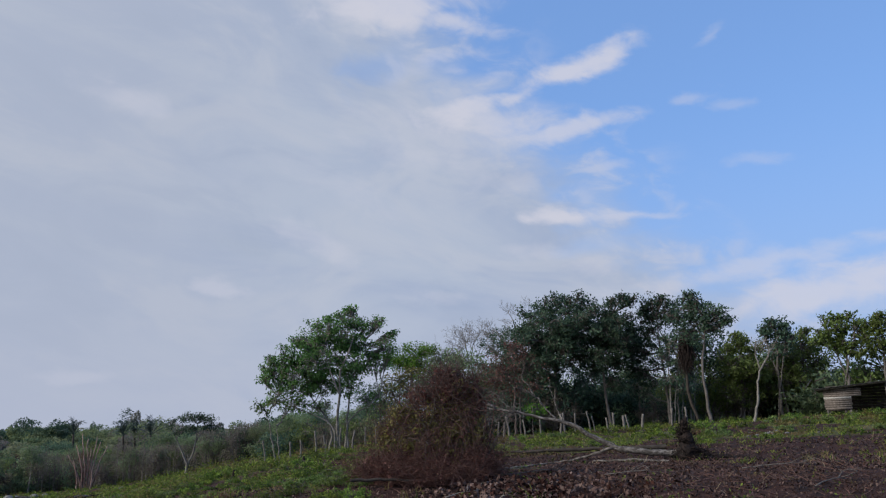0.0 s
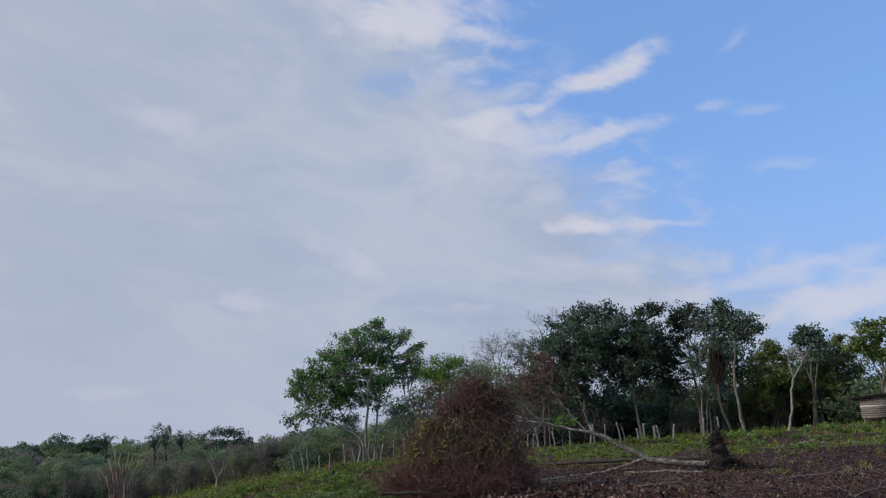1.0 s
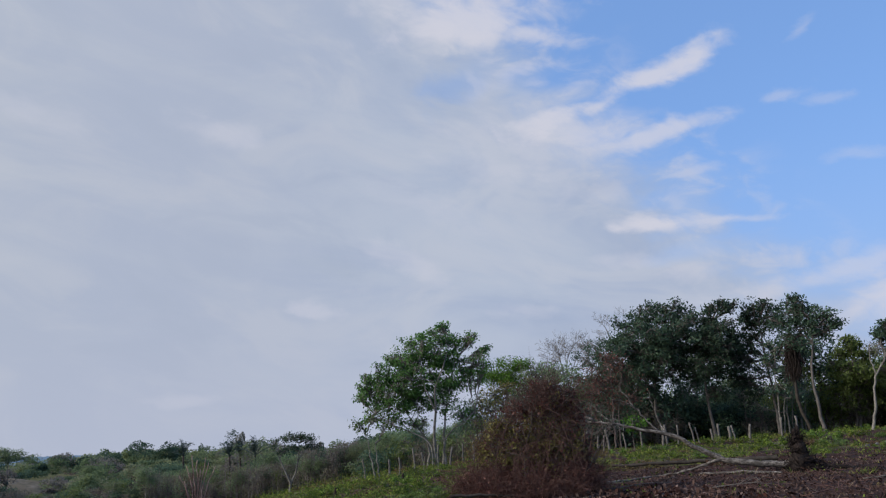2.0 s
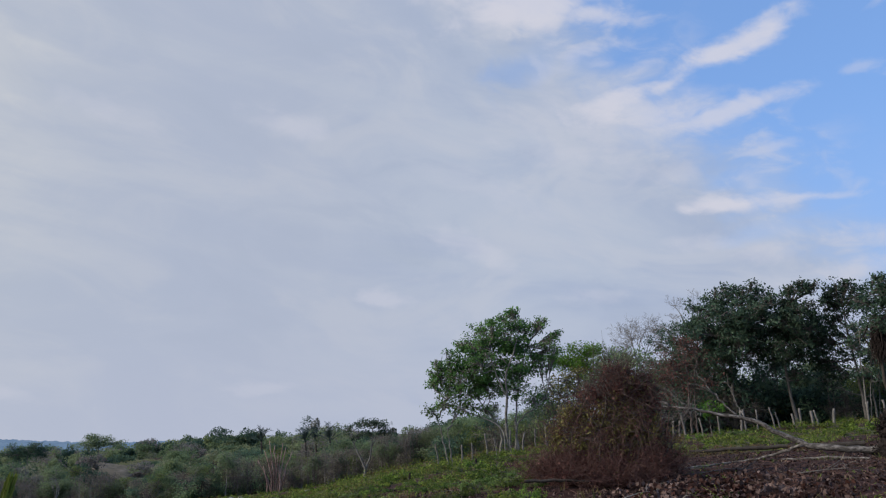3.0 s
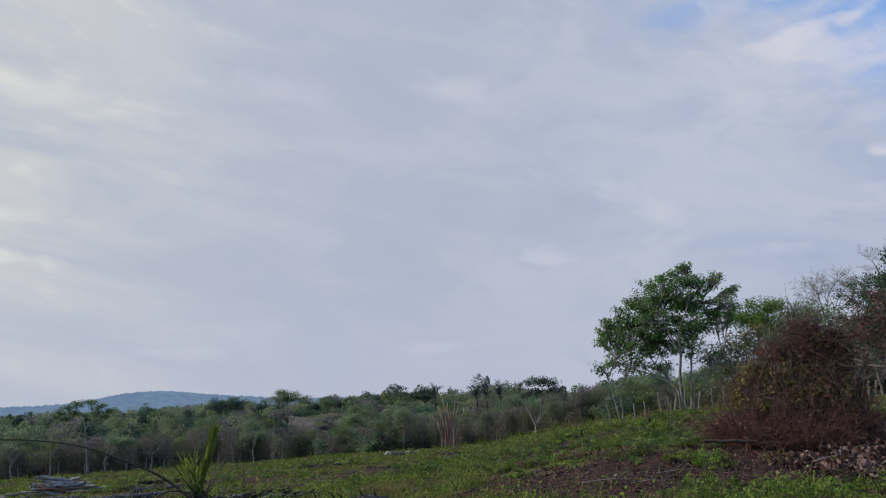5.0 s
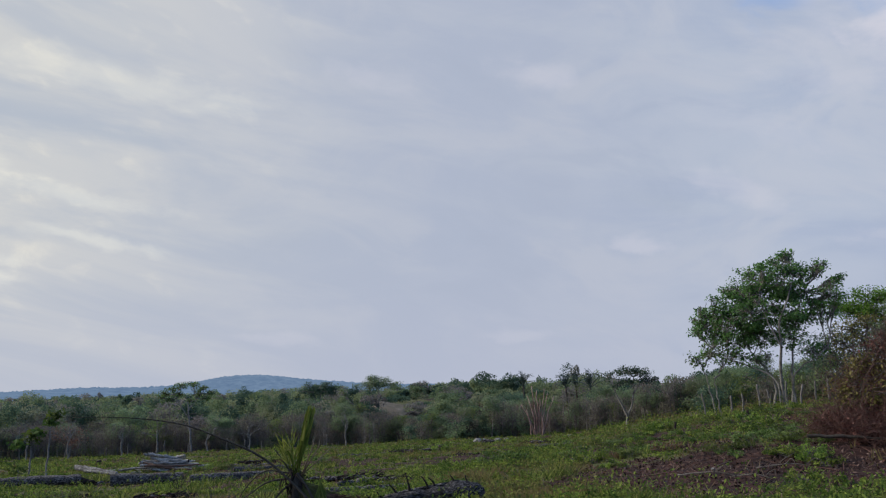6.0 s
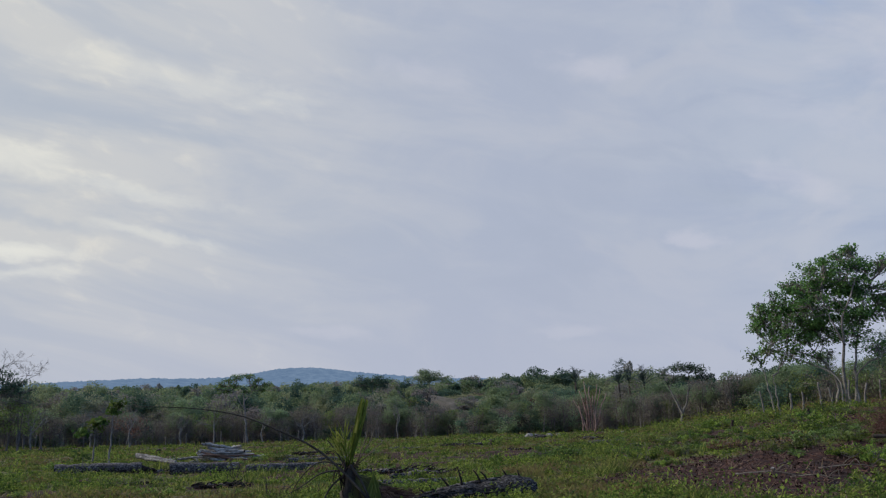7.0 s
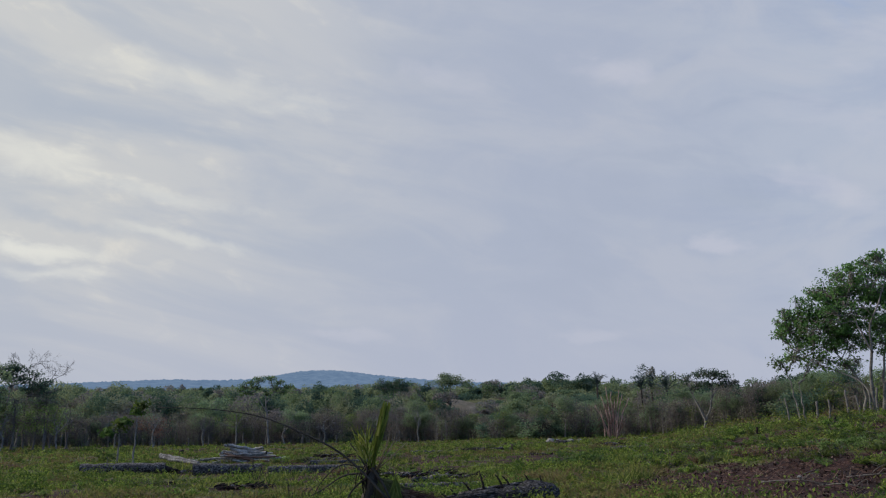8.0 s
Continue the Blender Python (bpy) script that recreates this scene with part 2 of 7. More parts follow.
BUSH_DARK = leaf_material("bush_dark", (0.040, 0.066, 0.018), (0.080, 0.126, 0.030), (0.150, 0.205, 0.050), 0.4, 0.7)
WEED = leaf_material("weed_leaf", (0.030, 0.064, 0.014), (0.114, 0.186, 0.033), (0.258, 0.338, 0.062), 0.42, 0.7, 0.7, 0.9, (0.175, 0.125, 0.060))
STRAW = leaf_material("dry_straw", (0.085, 0.058, 0.036), (0.170, 0.122, 0.074), (0.300, 0.235, 0.150), 0.25, 0.7)
SERE = leaf_material("sere_weed", (0.085, 0.050, 0.030), (0.150, 0.096, 0.056), (0.235, 0.165, 0.098), 0.35, 0.8)
FROND = leaf_material("palm_frond", (0.085, 0.120, 0.020), (0.190, 0.240, 0.042), (0.320, 0.340, 0.090), 0.5, 0.4)
FROND_DULL = leaf_material("palm_frond_dull", (0.070, 0.074, 0.026), (0.150, 0.152, 0.052), (0.250, 0.245, 0.090), 0.4, 0.6)
FROND_BROWN = leaf_material("palm_frond_brown", (0.060, 0.034, 0.026), (0.130, 0.078, 0.058), (0.230, 0.150, 0.115), 0.2, 0.7)
FROND_DEAD = leaf_material("palm_frond_dead", (0.080, 0.058, 0.038), (0.175, 0.122, 0.078), (0.310, 0.230, 0.155), 0.2, 0.7)
BARK_PALE = bark_material("bark_pale", (0.11, 0.098, 0.085), (0.38, 0.355, 0.32), 2.6, 3.0, 0.6, 0.9, (0.12, 0.105, 0.09))
BARK_DARK = bark_material("bark_dark", (0.030, 0.024, 0.020), (0.100, 0.085, 0.070), 3.0)
BARK_GREY = bark_material("bark_grey", (0.08, 0.070, 0.062), (0.24, 0.215, 0.195), 3.0)
BARK_TAN = bark_material("bark_tan_dry", (0.26, 0.165, 0.14), (0.52, 0.37, 0.31), 2.0)
EARTH = bark_material("bare_earth", (0.085, 0.074, 0.050), (0.240, 0.200, 0.155), 0.25, 1.0, 0.6, 0.95, (0.16, 0.13, 0.09), 0.35, 0.65)
TWIG_RED = bark_material("twig_red_brown", (0.074, 0.040, 0.035), (0.250, 0.138, 0.112), 6.0)
TWIG_GREY = bark_material("twig_grey_brown", (0.070, 0.055, 0.050), (0.200, 0.165, 0.145), 6.0)
TWIG_THICKET = bark_material("twig_thicket", (0.125, 0.100, 0.094), (0.280, 0.235, 0.220), 6.0)
ROOT_DARK = bark_material("root_and_clod", (0.008, 0.006, 0.006), (0.055, 0.038, 0.032), 5.0, 1.5, 1.0)
CHAR = bark_material("charred_wood", (0.018, 0.015, 0.015), (0.350, 0.318, 0.298), 4.6, 1.8, 1.0, 0.9, (0.036, 0.030, 0.030), 0.43, 0.66, True)
BARK_FALLEN = bark_material("fallen_bark", (0.050, 0.042, 0.036), (0.340, 0.305, 0.275), 2.6, 2.0, 0.7, 0.9, (0.075, 0.064, 0.054), 0.40, 0.66, True)
CHAR_DARK = bark_material("deep_char", (0.008, 0.007, 0.008), (0.240, 0.225, 0.225), 4.0, 3.0, 1.0, 0.8, (0.012, 0.011, 0.012), 0.46, 0.70, True)
LOG_GREY = bark_material("weathered_log", (0.070, 0.062, 0.056), (0.480, 0.450, 0.415), 3.0, 4.0, 0.8, 0.9, (0.085, 0.078, 0.074), 0.36, 0.64, True)
LOG_RED = bark_material("cut_log_red", (0.120, 0.060, 0.038), (0.300, 0.180, 0.120), 1.3, 6.0, 0.6, lying=True)
LOG_SILVER = bark_material("bleached_log", (0.110, 0.098, 0.088), (0.570, 0.535, 0.490), 3.0, 5.0, 0.8, 0.9, (0.17, 0.155, 0.14), 0.34, 0.60, True)
POST_WOOD = bark_material("post_wood", (0.095, 0.085, 0.075), (0.29, 0.265, 0.24), 4.0, 5.0, 0.5)
BOARD = bark_material("weathered_board", (0.110, 0.090, 0.076), (0.270, 0.230, 0.200), 3.0, 1.0, 0.4)
BOARD_PALE = bark_material("pale_board", (0.32, 0.30, 0.27), (0.55, 0.52, 0.48), 3.0, 1.0, 0.4)
ROOF = bark_material("roof_sheet", (0.035, 0.035, 0.037), (0.085, 0.082, 0.080), 1.5, 1.0, 0.2, 0.6)
ROCK = bark_material("pale_stone", (0.13, 0.125, 0.12), (0.36, 0.35, 0.335), 5.0, 1.0, 0.8)


def far_leaf_material():
    """Mixed canopy: each tree its own tone, from dark green through olive to greyish brown, with haze put into the
    colour.
    """
    m, t, b, out = material("leaf_far_woods_hazed")
    tone = t.nodes.new("ShaderNodeAttribute")
    tone.attribute_name = "tone"
    geo = t.nodes.new("ShaderNodeNewGeometry")
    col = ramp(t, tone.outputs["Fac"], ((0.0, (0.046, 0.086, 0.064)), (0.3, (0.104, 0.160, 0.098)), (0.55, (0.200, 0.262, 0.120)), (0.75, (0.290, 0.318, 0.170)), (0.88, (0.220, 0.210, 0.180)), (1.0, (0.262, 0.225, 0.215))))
    # bluish grey mixed into the leaves in place of distance haze
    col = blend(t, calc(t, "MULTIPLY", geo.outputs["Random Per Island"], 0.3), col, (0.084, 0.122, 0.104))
    t.links.new(col, b.inputs["Base Color"])
    b.inputs["Roughness"].default_value, b.inputs["Specular IOR Level"].default_value = 0.9, 0.1
    thin, mix = t.nodes.new("ShaderNodeBsdfTranslucent"), t.nodes.new("ShaderNodeMixShader")
    t.links.new(col, thin.inputs["Color"])
    mix.inputs[0].default_value = 0.4
    t.links.new(b.outputs[0], mix.inputs[1])
    t.links.new(thin.outputs[0], mix.inputs[2])
    t.links.new(mix.outputs[0], out.inputs[0])
    return m


def ground_material():
    m, t, b, _ = material("ground_soil_and_turf")
    co = t.nodes.new("ShaderNodeTexCoord")
    bare = t.nodes.new("ShaderNodeAttribute")
    bare.attribute_name = "bare"
    fine, _ = grain(t, co.outputs["Object"], 9.0, 8.0, 0.7)
    mid, _ = grain(t, co.outputs["Object"], 0.9, 5.0, 0.6)
    broad, _ = grain(t, co.outputs["Object"], 0.12, 3.0)
    turf = ramp(t, fine, ((0.25, (0.030, 0.036, 0.014)), (0.5, (0.068, 0.076, 0.026)), (0.75, (0.130, 0.128, 0.048))))
    turf = blend(t, span(t, mid, 0.5, 0.7, 0.0, 0.7), turf, (0.100, 0.078, 0.046))
    soil = ramp(t, fine, ((0.25, (0.009, 0.0045, 0.004)), (0.5, (0.034, 0.0150, 0.0118)), (0.78, (0.082, 0.042, 0.032))))
    soil = blend(t, span(t, mid, 0.48, 0.62, 0.0, 0.8), soil, (0.017, 0.012, 0.012))
    mask = span(t, calc(t, "ADD", bare.outputs["Fac"], calc(t, "MULTIPLY", calc(t, "SUBTRACT", mid, 0.5), 0.7)), 0.35, 0.65)
    turf = blend(t, span(t, broad, 0.4, 0.7, 0.0, 0.3), turf, (0.080, 0.070, 0.035))
    clods, _ = grain(t, co.outputs["Object"], 3.2, 6.0, 0.7)
    soil = blend(t, span(t, clods, 0.48, 0.66, 0.0, 0.75), soil, (0.085, 0.046, 0.034))
    soil = blend(t, span(t, clods, 0.46, 0.32, 0.0, 0.8), soil, (0.008, 0.006, 0.006))
    col = blend(t, mask, turf, soil)
    t.links.new(col, b.inputs["Base Color"])
    b.inputs["Roughness"].default_value = 0.95
    b.inputs["Specular IOR Level"].default_value = 0.15
    relief(t, fine, b, 0.8, 0.06)
    return m


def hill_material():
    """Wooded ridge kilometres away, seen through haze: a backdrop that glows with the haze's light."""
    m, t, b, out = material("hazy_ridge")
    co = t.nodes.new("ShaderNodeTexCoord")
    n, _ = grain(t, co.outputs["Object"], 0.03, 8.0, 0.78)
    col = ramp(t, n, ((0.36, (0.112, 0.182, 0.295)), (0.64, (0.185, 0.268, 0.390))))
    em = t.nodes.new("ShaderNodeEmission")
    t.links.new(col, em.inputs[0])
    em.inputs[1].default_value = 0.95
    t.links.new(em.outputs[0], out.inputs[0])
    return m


# ------------------------------------------------------------------ shapes
R = np.random.default_rng(7)


class Shape:
    """Gathers four-sided faces; made into one mesh."""

    def __init__(self):
        self.v, self.f, self.n = [], [], 0

    def add(self, v, f):
        self.v.append(np.asarray(v, dtype=np.float32).reshape(-1, 3))
        self.f.append(np.asarray(f, dtype=np.int32).reshape(-1, 4) + self.n)
        self.n += len(self.v[-1])

    def mesh(self, name, mat, smooth=False):
        v, f = np.concatenate(self.v), np.concatenate(self.f)
        me = bpy.data.meshes.new(name)
        me.vertices.add(len(v))
        me.vertices.foreach_set("co", v.ravel())
        me.loops.add(f.size)
        me.loops.foreach_set("vertex_index", f.ravel())
        me.polygons.add(len(f))
        me.polygons.foreach_set("loop_start", np.arange(0, f.size, 4, dtype=np.int32))
        me.update(calc_edges=True)
        if smooth:
            me.polygons.foreach_set("use_smooth", np.ones(len(f), dtype=bool))
        me.materials.append(mat)
        return me


def part(name, shape, mat, parent=None, label="", smooth=False):
    ob = new(name, shape.mesh(name, mat, smooth))
    if parent is not None:
        ob.parent = parent
    if label:
        ob["label"] = label
    return ob


def tube(shape, pts, radii, sides=6, cap=True, rough=0.0):
    """A tapered round limb along pts."""
    pts = np.asarray(pts, dtype=float)
    radii = np.broadcast_to(np.asarray(radii, dtype=float), len(pts))
    way = np.gradient(pts, axis=0)
    way /= np.linalg.norm(way, axis=1, keepdims=True) + 1e-9
    ref = np.array([0.0, 0.0, 1.0]) if abs(way[:, 2]).mean() < 0.8 else np.array([1.0, 0.0, 0.0])
    a = np.cross(way, ref)
    a /= np.linalg.norm(a, axis=1, keepdims=True) + 1e-9
    b = np.cross(way, a)
    ang = np.arange(sides) * 2 * np.pi / sides
    rr = radii[:, None] * (1 + rough * R.uniform(-1, 1, (len(pts), sides)))
    ring = pts[:, None] + rr[..., None] * (np.cos(ang)[None, :, None] * a[:, None] + np.sin(ang)[None, :, None] * b[:, None])
    k = len(pts)
    i, j = np.meshgrid(np.arange(k - 1), np.arange(sides), indexing="ij")
    j2 = (j + 1) % sides
    f = np.stack([i * sides + j, i * sides + j2, (i + 1) * sides + j2, (i + 1) * sides + j], -1).reshape(-1, 4)
    if cap and sides % 2 == 0:
        for s in (0, (k - 1) * sides):
            for q in range(0, sides // 2 - 1):
                quad = [s + q, s + q + 1, s + sides - 2 - q, s + sides - 1 - q]
                f = np.vstack([f, quad if s else quad[::-1]])
    shape.add(ring.reshape(-1, 3), f)


def curve(pts, n=12, wobble=0.0):
    """A smooth line through pts."""
    pts = np.asarray(pts, dtype=float)
    s = np.r_[0, np.cumsum(np.linalg.norm(np.diff(pts, axis=0), axis=1))]
    u = np.linspace(0, s[-1], n)
    m = np.gradient(pts, s, axis=0)
    i = np.clip(np.searchsorted(s, u, side="right") - 1, 0, len(s) - 2)
    h = (s[i + 1] - s[i])[:, None]
    x = ((u - s[i]) / (s[i + 1] - s[i]))[:, None]
    out = (2 * x**3 - 3 * x**2 + 1) * pts[i] + (x**3 - 2 * x**2 + x) * h * m[i] + (3 * x**2 - 2 * x**3) * pts[i + 1] + (x**3 - x**2) * h * m[i + 1]
    return out + R.normal(0, wobble, out.shape) if wobble else out


def twigs(shape, a, b, r0, r1, sag=0.12):
    """Many thin three-sided twigs, each bent once on its way from a to b."""
    a, b = np.asarray(a, dtype=float), np.asarray(b, dtype=float)
    n = len(a)
    if n == 0:
        return
    length = np.linalg.norm(b - a, axis=1, keepdims=True)
    mid = (a + b) / 2 + R.normal(0, sag, (n, 3)) * length
    way = (b - a) / (length + 1e-9)
    side = np.cross(way, R.normal(0, 1, (n, 3)))
    side /= np.linalg.norm(side, axis=1, keepdims=True) + 1e-9
    other = np.cross(way, side)
    rings = []
    for p, r in ((a, r0), (mid, (r0 + r1) / 2), (b, r1)):
        r = np.broadcast_to(np.asarray(r, dtype=float), n)[:, None]
        for k in range(3):
            c, s = math.cos(k * 2.0944), math.sin(k * 2.0944)
            rings.append(p + r * (c * side + s * other))
    v = np.stack(rings, 1).reshape(-1, 3)
    f = np.array([[q * 3 + k, q * 3 + (k + 1) % 3, q * 3 + 3 + (k + 1) % 3, q * 3 + 3 + k] for q in range(2) for k in range(3)])
    shape.add(v, (np.arange(n)[:, None, None] * 9 + f[None]).reshape(-1, 4))


def leaves(shape, at, size, up=0.4, narrow=0.5, droop=0.0):
    """Folded leaves at the given places."""
    at = np.asarray(at, dtype=float)
    n = len(at)
    size = np.broadcast_to(np.asarray(size, dtype=float), n)[:, None] * R.uniform(0.65, 1.35, (n, 1))
    way = R.normal(0, 1, (n, 3))
    way[:, 2] -= droop
    way /= np.linalg.norm(way, axis=1, keepdims=True)
    nor = R.normal(0, 1, (n, 3))
    nor[:, 2] = np.abs(nor[:, 2]) + up
    side = np.cross(way, nor)
    side /= np.linalg.norm(side, axis=1, keepdims=True) + 1e-9
    fold = np.cross(side, way) * size * R.uniform(0.02, 0.2, (n, 1))
    half = side * size * narrow * 0.5
    v = np.stack([at - way * size * 0.5, at + half + fold, at + way * size * 0.5, at - half + fold], 1)
    shape.add(v.reshape(-1, 3), np.arange(n * 4).reshape(-1, 4))


def in_lobe(lobe, n, shell=2.4):
    """n places in an egg-shaped lobe (x, y, z, rx, ry, rz), denser outwards."""
    d = R.normal(0, 1, (n, 3))
    d /= np.linalg.norm(d, axis=1, keepdims=True)
    d *= R.uniform(0, 1, (n, 1)) ** (1 / shell)
    return np.array(lobe[:3]) + d * np.array(lobe[3:6])


def lattice(i, j, seed):
    h = np.sin(i * 127.1 + j * 311.7 + seed * 74.7) * 43758.5453
    return h - np.floor(h)


def drift(x, y, seed=0, octaves=3):
    """Smooth noise from 0 to 1 over the plan."""
    total, amp, norm = 0.0, 1.0, 0.0
    for o in range(octaves):
        i, j = np.floor(x), np.floor(y)
        u, v = x - i, y - j
        u, v = u * u * (3 - 2 * u), v * v * (3 - 2 * v)
        a, b = lattice(i, j, seed + o), lattice(i + 1, j, seed + o)
        c, d = lattice(i, j + 1, seed + o), lattice(i + 1, j + 1, seed + o)
        total = total + amp * (a + (b - a) * u + (c - a) * v + (a - b - c + d) * u * v)
        norm, amp, x, y = norm + amp, amp * 0.5, x * 2.03, y * 2.03
    return total / norm


def ease(x, a, b):
    u = np.clip((x - a) / (b - a), 0, 1)
    return u * u * (3 - 2 * u)


# ------------------------------------------------------------------ the lie of the land
def height(x, y):
    """Ground level: falling gently to the left, a bank and a shelf on the right, flat woods beyond, one wooded knoll."""
    d = np.hypot(x, y) + 1e-6
    a = np.degrees(np.arctan2(-x, y))
    slope = np.interp(a, (24, 30, 38, 54, 63), (0.0465, 0.049, 0.0545, 0.0540, 0.0490))
    left = -slope * np.minimum(d, 124.0) + 2.2 * ease(d, 130, 270)
    rise = np.where(a > 0, 0.05, 0.032) * np.clip(-a, -8, 35) * ease(d, 25, 58)
    shelf = -0.035 * np.minimum(d, 19.0) + 0.46 * ease(d, 18.5, 25.0) + 0.32 * ease(d, 25, 58) + rise + 0.012 * np.clip(-a, 0, 30) * ease(d, 8, 20) * ease(d, 32, 20)
    shelf = shelf - 8.2 * ease(d, 95, 230)
    s = ease(a, 25, 6)
    s = np.where(a < -90, ease(a, -150, -100), s)
    z = left + (shelf - left) * s
    kx, ky = -88.0, 164.0
    z = z + 3.6 * np.exp(-(((x - kx) / 44) ** 2 + ((y - ky) / 44) ** 2))
    near = np.exp(-((d - 30) / 60) ** 2)
    return z + near * (0.16 * (drift(x * 0.35, y * 0.35, 3) - 0.5) + 0.16 * (drift(x * 1.1, y * 1.1, 5) - 0.5)) * ease(d, 1, 6)


def spot(a, d, lift=0.0):
    p = heading(a, d)
    p.z = float(height(np.array([p.x]), np.array([p.y]))[0]) + lift
    return p


# burnt strips in the pasture, and soil spots laid as shade on the slope: bearing, distance, half width, half depth
BURNT_AND_SHADE_SPOTS = ((43.8, 50, 1.6, 1.6), (45.5, 35.5, 3.0, 1.4), (38.5, 26.6, 2.6, 1.3), (33.6, 58, 1.8, 2.0), (24.5, 62, 1.5, 2.0), (53.7, 34.0, 1.2, 1.6), (41.4, 16.4, 0.9, 0.9), (34, 16.4, 2.2, 0.7), (37.5, 16.0, 1.4, 0.8), (57, 30, 1.5, 0.7), (22, 30, 1.5, 1.0), (29.5, 44, 1.6, 1.2), (50, 24, 1.6, 0.8),
               # the last of these put a shadow patch into the soil colour
               (12, 27.5, 2.5, 1.2), (9, 31, 2.0, 1.2), (17, 31, 1.5, 1.0), (14, 36, 2.2, 1.6), (8.5, 39, 2.0, 1.8), (19, 25.5, 1.6, 0.9), (11, 46, 2.5, 2.2), (16, 42, 1.6, 1.8), (20, 38, 1.8, 1.6), (8.6, 26.0, 2.2, 1.3), (6.8, 23.5, 1.8, 1.0), (13, 23.5, 3.0, 1.2))


def bare_soil(x, y):
    """How bare of grass the ground is, 0 to 1: the burnt clearing, trampled patches, the forest floor, soil laid as
    shade.
    """
    d = np.hypot(x, y) + 1e-6
    a = np.degrees(np.arctan2(-x, y))
    n = drift(x * 0.5, y * 0.5, 11) - 0.5
    n2 = drift(x * 0.13, y * 0.13, 17) - 0.5
    burnt = ease(a + n * 6, 6, 0) * ease(d + n * 5, 17.5, 19.5) * ease(d + n * 9, 40, 33)
    burnt = np.maximum(burnt, ease(a + n * 6, -9, -16) * ease(d + n * 14, 44, 37))
    patch = ease(np.hypot((a - 11.0) / 10.5, (d - 20.8) / 3.7) + n * 1.6, 1.3, 0.75)
    patch2 = ease(np.hypot((a - 40) / 9.0, (d - 22.5) / 1.2) + n * 1.6, 1.1, 0.6) * 0.45
    scraps = ease(n + n2 * 0.8, 0.02, 0.15) * 0.85
    worn = ease(drift(x * 0.22, y * 0.22, 19) + n * 0.5, 0.50, 0.64) * (0.55 * ease(a, 10, 4) + 0.5 * ease(np.abs(a - 14), 10, 6)) * ease(d, 24, 30)
    scraps = np.maximum(scraps, worn)
    floor = (ease(d + n * 6, 108, 116) * ease(a, 8, 16) * 0.5 + ease(d + n * 6, 66, 74) * ease(a, 14, 8) * 0.7) * ease(d, 240, 150)
    for sa, sd, across_, along_ in BURNT_AND_SHADE_SPOTS:
        shrink = 0.7 if sa > 28 else 1.0
        patch = np.maximum(patch, ease(np.hypot((a - sa) * d / 57.3 / across_, (d - sd) / along_) / shrink + n * 0.8, 1.2, 0.7))
    return np.clip(np.maximum.reduce([burnt, patch, patch2, scraps, floor]), 0, 1)


def build_ground():
    az = np.radians(np.concatenate([np.arange(-36, 76, 0.35), np.arange(76, 324, 4.0)]))
    ds = np.concatenate([[0.3, 1, 2, 4, 6, 8, 10], np.geomspace(11, 100, 150), np.geomspace(104, 4600, 45)])
    A, D = np.meshgrid(az, ds)
    x, y = -np.sin(A) * D, np.cos(A) * D
    z = height(x.ravel(), y.ravel())
    na, nd = len(az), len(ds)
    i, j = np.meshgrid(np.arange(nd - 1), np.arange(na), indexing="ij")
    j2 = (j + 1) % na
    f = np.stack([i * na + j, (i + 1) * na + j, (i + 1) * na + j2, i * na + j2], -1)
    s = Shape()
    f = f.reshape(-1, 4)
    lid = [[q, q + 1, na - 2 - q, na - 1 - q] for q in range(na // 2 - 1)]
    s.add(np.stack([x.ravel(), y.ravel(), z], 1), np.vstack([f, lid]))
    me = s.mesh("ground", ground_material(), True)
    attr = me.attributes.new("bare", "FLOAT", "POINT")
    attr.data.foreach_set("value", bare_soil(x.ravel(), y.ravel()).astype(np.float32))
    return tagged(new("ground", me), "weedy green pasture with burnt brown soil patches", "ground", kind="structure")


build_ground()


def build_ridge():
    """The far wooded ridge on the skyline."""
    a = np.radians(np.arange(28, 84, 0.05))
    deg = np.degrees(a)
    top = 0.26 + 0.82 * np.exp(-((deg - 45) / 4.0) ** 2) + 0.35 * np.exp(-((deg - 40) / 5.0) ** 2) + 0.33 * np.exp(-((deg - 55) / 6.5) ** 2)
    top = top + 0.15 * (drift(deg * 9, deg * 0, 21, 4) - 0.5) + 0.07 * np.maximum(drift(deg * 5, deg * 0, 27, 2) - 0.45, 0) * drift(deg * 30, deg * 0, 29, 2) + 0.05 * (drift(deg * 1.1, deg * 0, 23) - 0.5)
    d = 3000.0
    v = []
    for k, (dist, frac) in enumerate(((2600, -0.6), (2700, 0.15), (2850, 0.65), (3000, 1.0), (3300, 0.2))):
        wave = 40 * (drift(deg * 2, deg * 0 + k, 31) - 0.5)
        r = dist + wave
        z = 1.6 + np.tan(np.radians(top * frac)) * r
        v.append(np.stack([-np.sin(a) * r, np.cos(a) * r, z], 1))
    n = len(a)
    i, j = np.meshgrid(np.arange(4), np.arange(n - 1), indexing="ij")
    s = Shape()
    s.add(np.concatenate(v), np.stack([i * n + j, i * n + j + 1, (i + 1) * n + j + 1, (i + 1) * n + j], -1).reshape(-1, 4))
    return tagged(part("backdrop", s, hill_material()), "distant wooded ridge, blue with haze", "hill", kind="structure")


build_ridge()

# ------------------------------------------------------------------ trees


